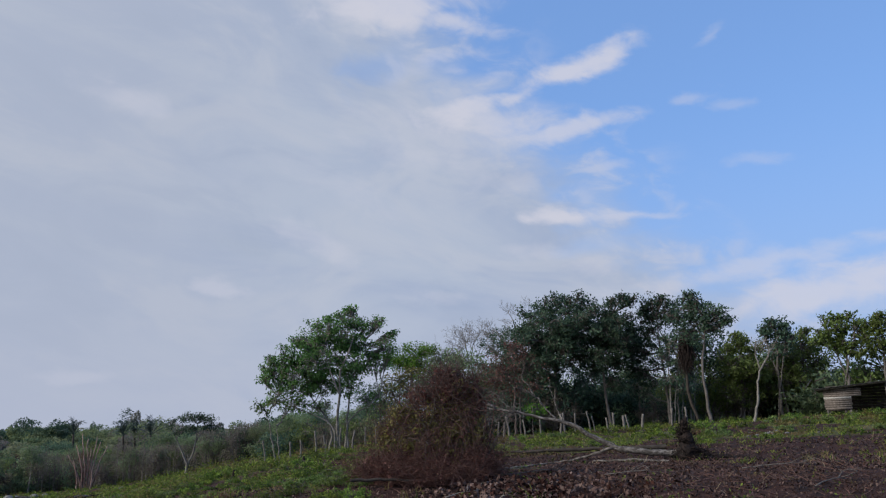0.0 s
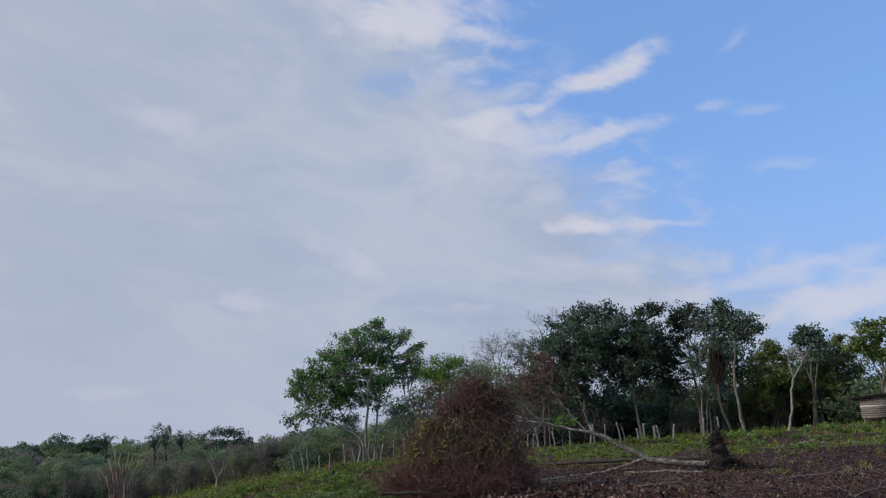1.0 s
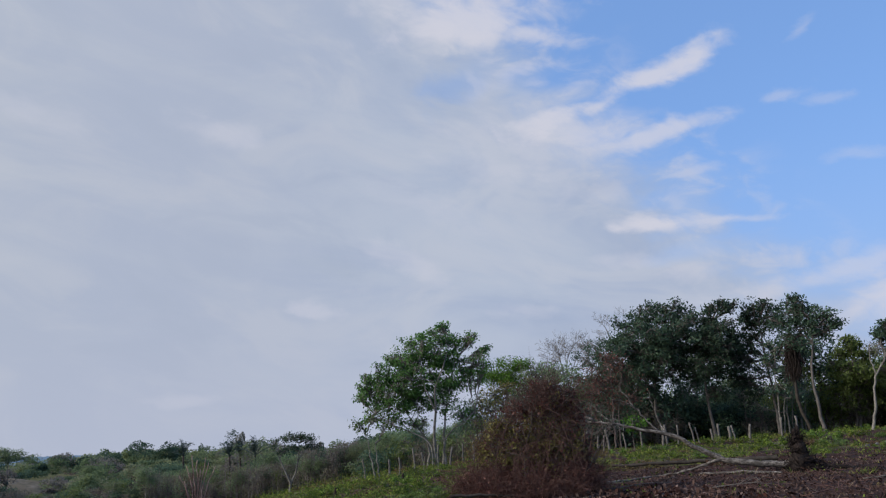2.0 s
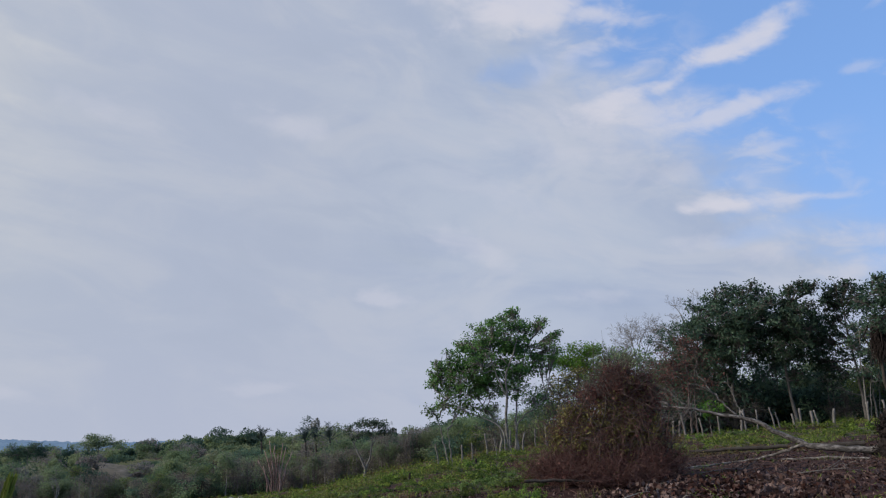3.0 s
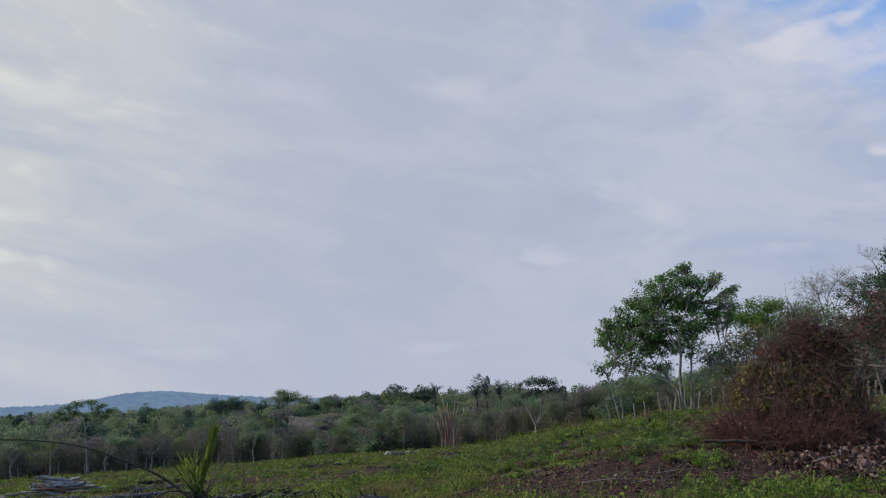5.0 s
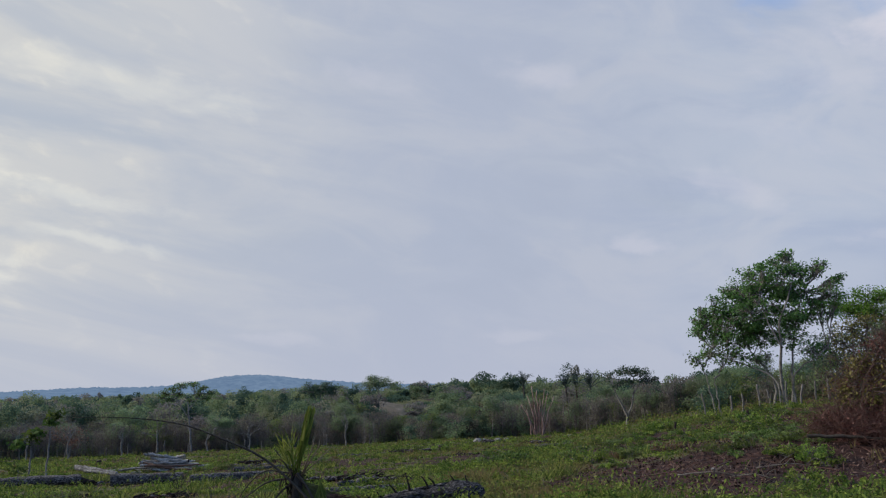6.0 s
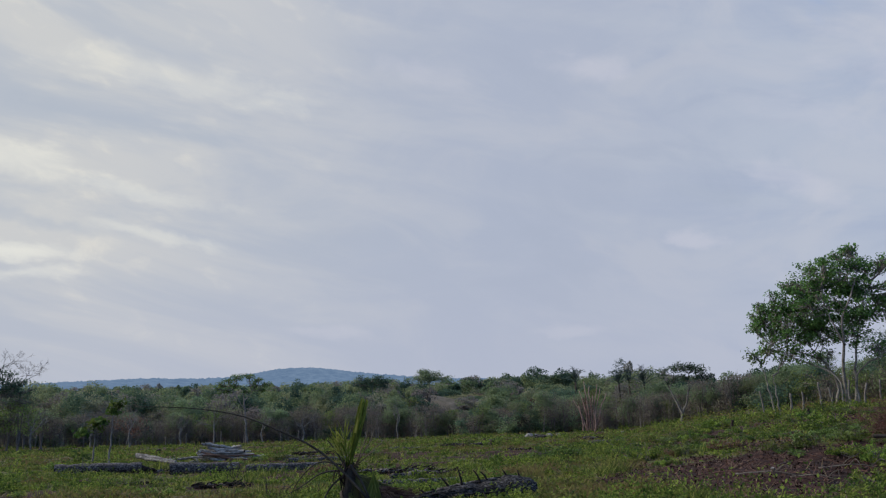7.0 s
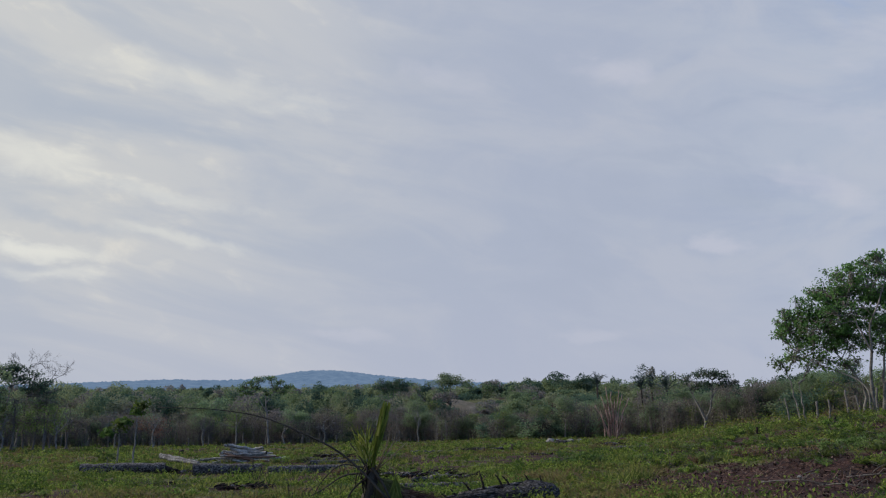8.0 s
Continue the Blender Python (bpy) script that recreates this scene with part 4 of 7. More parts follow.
SHRUBS = [
    wood_kind("woodland_shrub", "dull green shrub in the woodland undergrowth", [(0, 0, 1.4, 1.6, 1.6, 1.2, 40), (0.8, 0, 0.9, 1.2, 1.2, 0.8, 24)], LEAF_WOODS, BARK_GREY, 1.6, 0.28, 14, False, 0.35, 2, "shrub"),
    wood_kind("woodland_shrub", "brownish twiggy shrub in the undergrowth", [(0, 0, 1.5, 1.5, 1.5, 1.3, 50), (-0.6, 0, 0.9, 1.3, 1.3, 0.9, 30)], LEAF_GREYGREEN, BARK_GREY, 1.8, 0.2, 4, True, 0.35, 3, "shrub"),
    wood_kind("woodland_shrub", "olive green shrub in the undergrowth", [(0, 0, 1.3, 1.5, 1.5, 1.1, 40), (0.5, 0, 2.1, 1.0, 1.0, 0.8, 18)], LEAF_OLIVE, BARK_GREY, 1.6, 0.24, 14, False, 0.35, 2, "shrub"),
    wood_kind("woodland_shrub", "dark green shrub in the undergrowth", [(0, 0, 1.4, 1.8, 1.6, 1.3, 50)], LEAF_DARK, BARK_DARK, 1.4, 0.28, 16, False, 0.35, 2, "shrub"),
]


def thicket():
    """Close-set bare grey saplings, a haze of twigs above."""
    top = new("bare_thicket")
    for k in range(14):
        s = Shape()
        x, y, h = R.uniform(-1.8, 1.8), R.uniform(-1.0, 1.0), R.uniform(2.6, 4.6)
        tube(s, curve([(x, y, -0.1), (x + R.normal(0, 0.2), y, h * 0.5), (x + R.normal(0, 0.45), y, h)], 7, 0.03), np.linspace(0.05, 0.018, 7), 6, False)
        part("stem", s, BARK_PALE if k % 3 == 0 else BARK_GREY, top)
    s = Shape()
    n = 420
    p = np.stack([R.uniform(-1.9, 1.9, n), R.uniform(-1.1, 1.1, n), R.uniform(0.6, 3.8, n)], 1)
    twigs(s, p, p + R.normal(0, 0.4, (n, 3)) + (0, 0, 0.5), 0.016, 0.006, 0.15)
    part("twig_spray", s, TWIG_THICKET, top)
    s = Shape()
    leaves(s, np.stack([R.uniform(-2, 2, 500), R.uniform(-1.2, 1.2, 500), R.uniform(0.3, 4.2, 500)], 1), 0.2, 0.4)
    part("foliage", s, LEAF_GREYGREEN, top)
    return tagged(top, "thicket of bare grey saplings at the wood's edge", "thicket", "woodland")


THICKET = thicket()


def put(kind, a, d, size, used=set()):
    m = pose(*spot(a, d, -0.05), 0, 0, R.uniform(0, 360)) @ Matrix.Diagonal((size, size, size * R.uniform(0.85, 1.15), 1))
    if kind.name in used:
        copy_thing(kind, m @ Matrix.Diagonal([1 / v for v in kind.scale] + [1]))
    else:
        used.add(kind.name)
        kind.matrix_world = m


def edge_of_woods(a):
    """Distance at which the wood begins, by bearing."""
    return float(np.interp(a, (-40, 6, 12, 20, 30, 38, 60, 72), (76, 76, 84, 98, 100, 112, 112, 96)))


# front of the wood on the far side of the pasture
for a in np.arange(9.5, 74, 0.62):
    d = edge_of_woods(a) + R.uniform(0, 7)
    size = R.uniform(0.38, 0.74) * (1.3 if a > 60.5 else 1.0) * (0.85 if a < 32 else 1.0) * (0.88 if 11 < a < 16.8 else 1.0)
    put(WOODS[R.choice(6, p=(0.26, 0.12, 0.18, 0.13, 0.12, 0.19))], a, d, size)
for a in np.concatenate([np.arange(9.5, 36, 0.5), np.arange(36, 74, 0.9)]):
    put(SHRUBS[R.choice(4, p=(0.3, 0.3, 0.24, 0.16))], a, edge_of_woods(a) + R.uniform(0, 8), R.uniform(0.55, 1.2) * (0.8 if a > 36 else 1.0) * (0.88 if 11 < a < 16.8 else 1.0))
for a in np.arange(9, 74, 1.0):
    d = edge_of_woods(a) + R.uniform(6, 26)
    bare_slope = abs(a - 33.5) < 2.4
    put(WOODS[R.choice(6, p=(0.3, 0.2, 0.15, 0.12, 0.11, 0.12))], a, d, R.uniform(0.55, 0.95) * (0.72 if a < 32 else 1.0) * (0.6 if bare_slope else 1.0) * (0.85 if 11 < a < 16.8 else 1.0))
for a in np.concatenate([np.arange(14, 36, 1.3), np.arange(36, 72, 0.8)]):
    put(THICKET, a + R.uniform(-0.4, 0.4), edge_of_woods(a) + R.uniform(-1.0, 5.0), R.uniform(0.6, 1.05))
# behind the fence on the shelf
for a in np.arange(-40, -6, 0.9):
    put(SHRUBS[R.choice(4, p=(0.3, 0.1, 0.2, 0.4))], a, R.uniform(78, 92), R.uniform(1.2, 1.8))
for a in np.arange(-40, 9, 0.8):
    put(SHRUBS[R.choice(4, p=(0.25, 0.15, 0.25, 0.35) if a < -1 else (0.35, 0.4, 0.25, 0.0))], a, R.uniform(68, 76), (R.uniform(1.0, 1.6) if a < -1 else R.uniform(0.6, 1.0)) * (0.72 if -20 < a < -8 else 1.0))
for a in np.arange(-40, 9, 1.3):
    if -31 < a < -25.2 or -9.6 < a < -8.9:
        continue
    low = 0.62 if a > 2 else 0.8
    put(WOODS[R.choice(6, p=(0.2, 0.1, 0.2, 0.1, 0.02, 0.38))], a, R.uniform(78, 92), R.uniform(0.7, 1.0) * low)


for a in np.arange(-21, 1, 1.35):
    if -17.2 < a < -13.0 or -9.8 < a < -8.8:
        continue
    put(WOODS[R.choice(6, p=(0.22, 0.06, 0.26, 0.18, 0.0, 0.28))], a, R.uniform(72, 80), R.uniform(0.8, 1.2) * (0.8 if -14 < a < -6.5 else 1.0))
for a, size in ((-17.9, 1.0), (-16.8, 1.1), (-15.6, 0.75)):
    put(WOODS[2], a, 74.0, size)
for a in np.arange(-25, -19, 1.2):
    put(WOODS[R.choice(6, p=(0.35, 0.05, 0.35, 0.05, 0.0, 0.2))], a, R.uniform(74, 84), R.uniform(0.9, 1.15))


for a in np.arange(-8.6, -0.5, 0.7):
    put(SHRUBS[int(R.choice((3, 1)))], a, R.uniform(66, 70), R.uniform(1.2, 1.7))
for a in np.arange(-12.5, -9.0, 0.8):
    put(SHRUBS[3], a, R.uniform(69, 73), R.uniform(1.0, 1.5))
for k, a, d, size in ((2, 62.0, 92, 0.85), (2, 63.0, 87, 0.95), (3, 64.2, 85, 0.95), (3, 62.4, 86, 0.75), (0, 66.4, 84, 1.1), (2, 67.4, 85, 1.15), (5, 68.4, 86, 1.15), (3, 61.0, 95, 0.85), (2, 65.3, 85, 0.8)):
    put(WOODS[k], a, d, size)


def far_woods():
    """Canopy that runs on to the foot of the ridge, too far to tell tree from tree."""
    s = Shape()
    tones = []
    for n, d0, d1, per in ((640, 124, 200, 760), (600, 190, 360, 340), (1100, 340, 2600, 90)):
        a = R.uniform(6, 78, n)
        d = np.exp(R.uniform(math.log(d0), math.log(d1), n))
        p = np.stack([-np.sin(np.radians(a)) * d, np.cos(np.radians(a)) * d], 1)
        z = height(p[:, 0], p[:, 1])
        r = R.uniform(1.5, 3.9, n)
        tall = R.uniform(4.2, 7.6, n) * np.where(np.abs(a - 30) < 8, 0.75, 1.0) * np.where(a < 19, 0.82, 1.0) * np.where((np.abs(a - 33.5) < 2.4) & (d < 168), 0.45, 1.0)
        tall = tall + (R.uniform(0, 1, n) < 0.06) * np.where(a < 19, 0.6, 2.0)
        # each crown is a handful of lumps
        lumps = R.normal(0, 1, (n, 7, 3))
        lumps /= np.linalg.norm(lumps, axis=2, keepdims=True)
        lumps[:, :, 2] = np.abs(lumps[:, :, 2]) * 1.2 - 0.35
        own = R.integers(0, 7, (n, per))
        q = R.normal(0, 1, (n, per, 3))
        q /= np.linalg.norm(q, axis=2, keepdims=True)
        q[:, :, 2] = np.abs(q[:, :, 2]) * np.where(R.uniform(0, 1, (n, per)) < 0.3, -1, 1)
        q = lumps[np.arange(n)[:, None], own] * 0.62 + q * (R.uniform(0.6, 1, (n, per)) * 0.5)[..., None]
        q *= np.stack([r, r, tall * 0.38], 1)[:, None]
        c = np.stack([p[:, 0], p[:, 1], z + tall * 0.62], 1)
        leaves(s, (c[:, None] + q).reshape(-1, 3), np.repeat(0.15 + np.minimum(d, 900) * 0.0011, per), 2.0, 0.75)
        tones.append(np.repeat(R.uniform(0, 1, n), per * 4))
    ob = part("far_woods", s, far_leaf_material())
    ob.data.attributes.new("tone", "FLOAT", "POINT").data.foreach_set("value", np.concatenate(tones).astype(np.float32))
    return tagged(ob, "unbroken distant woodland canopy, dull green", "woodland", kind="stuff")


far_woods()
for a in range(95, 320, 9):
    put(WOODS[int(R.integers(0, 6))], float(a), R.uniform(70, 110), R.uniform(1.0, 1.5))


for a in np.arange(19.4, 26.5, 0.75):
    put(WOODS[int(R.choice((0, 2, 5)))], a, R.uniform(108, 117), R.uniform(0.72, 0.86))
# standouts in the far wood
def palm(a, d, h, size, label):
    top = new("palm_tree")
    top.matrix_world = pose(*spot(a, d), 0, 0, a)
    s = Shape()
    tube(s, curve([(0, 0, -0.2), (0.1, 0, h * 0.5), (0, 0, h)], 8), np.linspace(0.2, 0.14, 8), 8)
    part("trunk", s, BARK_DARK, top, smooth=True)
    for k in range(10):
        ang, rise = k * 2.399 + R.uniform(-0.2, 0.2), math.radians(82 - 62 * (k / 9) + R.uniform(-8, 8))
        c, sn, reach = math.cos(ang), math.sin(ang), size * R.uniform(0.8, 1.05)
        out, up_ = math.cos(rise) * reach, math.sin(rise) * reach
        line = curve([(0, 0, h), (c * out * 0.4, sn * out * 0.4, h + up_ * 0.55), (c * out * 0.8 + c * 0.1, sn * out * 0.8 + sn * 0.1, h + up_ * 0.92), (c * (out + 0.5), sn * (out + 0.5), h + up_ * 0.94 - 0.10 * reach)], 14)
        s = Shape()
        tube(s, line, np.linspace(0.05, 0.015, 14), 4, False)
        foot = np.repeat(line[3:], 2, axis=0)
        u = np.repeat(np.linspace(0.25, 1, 11), 2)
        flank = np.tile([1.0, -1.0], 11)[:, None]
        way = np.gradient(line, axis=0)[3:].repeat(2, axis=0)
        way /= np.linalg.norm(way, axis=1, keepdims=True)
        ends = foot + (np.array([-sn, c, 0.0]) * flank * 0.7 + way * 0.9 + np.array([0, 0, -0.05])) * (size * 0.24 * np.sin(u * 2.6)[:, None] + 0.06)
        wide = way * 0.085
        s.add(np.stack([foot - wide, foot + wide, ends + wide * 0.4, ends - wide * 0.4], 1).reshape(-1, 3), np.arange(len(foot) * 4).reshape(-1, 4))
        part("frond", s, LEAF_PALM, top)
    return tagged(top, label, "palm", "palms above the wood")


for a, d, rise, size in ((25.1, 132, 0.88, 2.5), (22.1, 126, 0.72, 2.5), (21.4, 129, 0.66, 2.2), (20.4, 124, 0.84, 2.8)):
    crown = 1.6 + d * math.tan(math.radians(rise)) - size * 0.92
    palm(a, d, crown - spot(a, d).z, size, "dark feathery palm standing above the woodland canopy")


def flat_crowned(a, d, h, w, label, mat=LEAF_TREE, bark=BARK_PALE):
    return tree("flat_crowned_tree", spot(a, d), a, [stem(0, 0.1, h * 0.85, 0.11, 0.06), ([(0, 0, h * 0.4), (-w * 0.3, 0, h * 0.65), (-w * 0.5, 0, h * 0.85)], 0.09, 0.04)],
                [(0, 0, h * 0.95, w * 0.6, w * 0.6, h * 0.09, 60), (-w * 0.5, 0, h * 0.84, w * 0.5, w * 0.5, h * 0.08, 40), (w * 0.5, 0, h * 0.86, w * 0.5, w * 0.5, h * 0.08, 40)],
                mat, bark, label, 0.26, 22, 0.42, group="flat-crowned trees", ragged=2)


tree("umbrella_tree", spot(48.6, 109), 48.6, [([(0.6, 0, -0.2), (0.3, 0, 3.6), (0.0, 0, 6.6)], 0.13, 0.07), ([(0.3, 0, 4.2), (-0.9, 0, 6.0), (-1.7, 0, 7.4)], 0.07, 0.04), ([(0.1, 0, 5.2), (1.0, 0, 6.6), (1.9, 0, 7.6)], 0.07, 0.04)],
     canopy([(-1.9, 8.0, 0.7), (-0.7, 8.5, 0.75), (0.6, 8.55, 0.75), (1.9, 8.1, 0.7), (-2.9, 7.5, 0.55), (3.0, 7.5, 0.6), (-0.9, 7.4, 0.5), (1.4, 7.3, 0.5), (-2.0, 6.7, 0.45), (0.4, 6.6, 0.4), (-3.4, 7.0, 0.35), (2.4, 6.8, 0.4)], 30, 0.45, 1.6, 9.0), LEAF_TREE, BARK_PALE,
     "umbrella-crowned green tree at the wood's edge", 0.22, 12, 0.24, group="flat-crowned trees", up=1.2, tight=0.3)
tree("flat_crowned_tree", spot(18.1, 88), 18.1,
     [([(0.1, 0, -0.2), (0.1, 0, 1.0), (-0.4, 0, 2.2), (-1.0, 0, 3.6), (-1.5, 0, 4.8)], 0.13, 0.04), ([(0.1, 0, 0.7), (0.7, 0, 2.2), (1.0, 0, 3.8), (1.1, 0, 5.0)], 0.11, 0.04),
      ([(0.9, 0, 3.2), (1.8, 0, 4.3), (2.6, 0, 4.8)], 0.06, 0.03)],
     [(-1.6, 0, 5.1, 1.0, 0.8, 0.45, 10), (0.4, 0, 5.6, 1.2, 1.0, 0.5, 28), (1.7, 0, 5.5, 1.2, 1.0, 0.45, 30), (2.7, 0, 4.7, 0.9, 0.7, 0.4, 18), (0.8, 0, 4.6, 1.3, 1.0, 0.4, 16), (-0.9, 0, 4.2, 0.8, 0.6, 0.4, 6)],
     LEAF_DARK, BARK_PALE, "flat-crowned dark tree with a forked pale trunk", 0.2, 18, 0.26, group="flat-crowned trees", ragged=1)
flat_crowned(35.5, 150, 8.4, 4.0, "wide flat-topped tree on the knoll", LEAF_WOODS)
flat_crowned(39.6, 150, 8.2, 3.0, "wide flat-topped tree in the wood", LEAF_DARK)


def dead_clump(a, d):
    """A clump of dry tan stems, splayed upwards."""
    top = new("dead_stem_clump")
    top.matrix_world = pose(*spot(a, d), 0, 0, a)
    for x0, x1, h in ((-0.5, -1.3, 4.6), (-0.3, -0.8, 5.7), (-0.1, -0.2, 5.2), (0.0, 0.2, 4.2), (0.1, 0.7, 5.4), (0.3, 1.1, 4.9), (0.4, 1.7, 4.4), (-0.6, -2.0, 3.6), (-1.0, -1.5, 3.0)):
        s = Shape()
        tube(s, curve([(x0, R.normal(0, 0.3), -0.2), (x0 + (x1 - x0) * 0.3 + R.normal(0, 0.1), 0, h * 0.5), (x1, R.normal(0, 0.4), h)], 8, 0.05), np.linspace(0.10, 0.04, 8), 6)
        part("stem", s, BARK_TAN, top, smooth=True)
    s = Shape()
    n = 220
    p0 = np.stack([R.normal(-0.3, 1.0, n), R.normal(0, 0.5, n), R.uniform(0.2, 3.6, n)], 1)
    twigs(s, p0, p0 + np.stack([R.normal(0, 0.4, n), R.normal(0, 0.3, n), R.uniform(0.3, 1.1, n)], 1), 0.018, 0.008)
    part("twig_spray", s, TWIG_RED, top)
    return tagged(top, "clump of dry tan-pink dead stems at the wood's edge", "dead tree")


dead_clump(24.1, 94)
bare_tree(63.6, 90,
          [([(0.1, 0, -0.2), (0.0, 0, 4.0), (0.2, 0, 7.0), (-0.1, 0, 7.9)], 0.11, 0.05), ([(0.1, 0, 5.4), (1.4, 0, 6.3), (2.4, 0, 6.8)], 0.06, 0.03)],
          [(-0.1, 0, 7.8, (-0.9, 0, 0.7), 1.1, 0.035), (-0.1, 0, 7.9, (0.8, 0, 0.6), 1.3, 0.035), (0.1, 0, 7.4, (0.2, 0, 1), 1.0, 0.03), (2.3, 0, 6.8, (0.9, 0, 0.5), 1.3, 0.03), (1.8, 0, 6.6, (0.6, 0, 0.4), 1.2, 0.028), (0.1, 0, 6.9, (-1, 0.2, 0.5), 1.0, 0.028)],
          "bare pale tree with curling branches above the wood", BARK_GREY, depth=4)
for a, d in ((52.6, 106), (47.2, 104), (44.5, 105), (55.8, 100), (40.8, 107), (50.5, 108), (58.2, 99), (37.8, 108), (61.6, 86), (64.8, 83)):
    h = R.uniform(3.2, 5.0)
    bare_tree(a, d, [([(0, 0, -0.2), (R.uniform(-0.2, 0.2), 0, h * 0.4), (R.uniform(-0.4, 0.4), 0, h * 0.6)], 0.09, 0.06)],
              [(0, 0, h * 0.42, (-0.6, 0, 1), h * 0.3, 0.05), (0, 0, h * 0.45, (0.6, 0.2, 1), h * 0.3, 0.05), (0, 0, h * 0.55, (0.1, 0, 1), h * 0.28, 0.05)],
              "whitish bare tree at the wood's edge", BARK_PALE, "whitish bare trees", 2)
tree("edge_tree", spot(65.4, 88), 65.4, [stem(-0.5, -0.8, 6.6, 0.17, 0.06), stem(0.6, 1.4, 6.0, 0.13, 0.05), stem(2.2, 3.0, 5.2, 0.12, 0.05)],
     [(-1.6, 0, 7.3, 1.6, 1.4, 0.6, 40), (0.6, 0, 7.6, 1.4, 1.3, 0.5, 36), (2.2, 0, 7.0, 1.4, 1.3, 0.6, 36), (3.6, 0, 6.2, 1.2, 1.2, 0.6, 26), (4.6, 0, 5.3, 1.0, 1.0, 0.5, 18), (-3.2, 0, 6.6, 1.4, 1.4, 0.8, 30)],
     LEAF_DARK, BARK_PALE, "dark-topped tree with pale stems at the wood's edge", 0.22, 20, 0.32, ragged=2)
tree("rust_shrub", spot(56.0, 106), 56.0, [stem(0, 0.2, 2.0, 0.08, 0.03)], [(0, 0, 2.6, 1.8, 1.4, 0.9, 40), (0.8, 0, 1.8, 1.4, 1.2, 0.7, 24)], LEAF_RUST, BARK_GREY,
     "rust-brown withered shrub before the wood", 0.22, 7, 0.4, category="shrub")


def slope_scar():
    """Pale bare slope on the knoll."""
    s = Shape()
    n, m = 24, 10
    u, v = np.meshgrid(np.linspace(-1, 1, n), np.linspace(0, 1, m))
    a, d = 34.6 - u * 2.1, 146 + v * 14
    x, y = -np.sin(np.radians(a)) * d, np.cos(np.radians(a)) * d
    z = height(x.ravel(), y.ravel()).reshape(u.shape) - 0.4 + (1 - u**4) * (0.8 + 2.6 * v) - 1.5 * u + 0.4 * (drift(u * 3, v * 3, 41) - 0.5)
    i, j = np.meshgrid(np.arange(m - 1), np.arange(n - 1), indexing="ij")
    s.add(np.stack([x, y, z], -1).reshape(-1, 3), np.stack([i * n + j, i * n + j + 1, (i + 1) * n + j + 1, (i + 1) * n + j], -1).reshape(-1, 4))
    return tagged(part("bank", s, EARTH, smooth=True), "pale bare earth slope among the trees", "bank", kind="structure")


slope_scar()

# ------------------------------------------------------------------ fence posts
def fence_post(a, d, h, r, lean):
    s = Shape()
    line = curve([(0, 0, -0.25), (lean * 0.4 + R.normal(0, 0.03), 0, h * 0.5), (lean, R.normal(0, 0.05), h)], 7, 0.012)
    tube(s, line, np.linspace(r * 1.1, r * 0.9, 7), 8, True, 0.1)
    ob = part("fence_post", s, POST_WOOD, smooth=True)
    ob.matrix_world = pose(*spot(a, d), 0, 0, a)
    return tagged(ob, "rough grey wooden fence post in the weeds", "fence post", "fence posts")


for a, d in zip((12.9, 11.2, 10.5, 9.4, 8.7, 7.7, 6.9, 6.0, 5.2, 4.0, 3.0, 1.8), (57, 57, 57.5, 57.5, 58, 58, 58, 58.5, 59, 59, 60, 60)):
    fence_post(a, d, R.uniform(1.15, 1.65), R.uniform(0.05, 0.08), R.uniform(-0.22, 0.18))
for a in (-2.5, -2.9, -3.5, -3.9, -4.3, -5.4, -6.5, -7.9, -8.2, -8.9, -10.0, -10.3, -11.2, -11.5, -12.3, -12.6, -13.5, -15.5, -16.5):
    fence_post(a, 58 + R.uniform(-0.6, 0.6), R.uniform(0.95, 1.5), R.uniform(0.05, 0.09), R.uniform(-0.25, 0.12))
for a in np.arange(39, 70, 1.5):
    fence_post(float(a) + R.uniform(-0.6, 0.6), edge_of_woods(a) - 3.5, R.uniform(0.9, 1.7), R.uniform(0.045, 0.065), R.uniform(-0.1, 0.1))


# ------------------------------------------------------------------ shed
def box(shape, x0, x1, y0, y1, z0, z1):
    v = [(x, y, z) for x in (x0, x1) for y in (y0, y1) for z in (z0, z1)]
    shape.add(v, [(0, 1, 3, 2), (4, 6, 7, 5), (0, 4, 5, 1), (2, 3, 7, 6), (0, 2, 6, 4), (1, 5, 7, 3)])


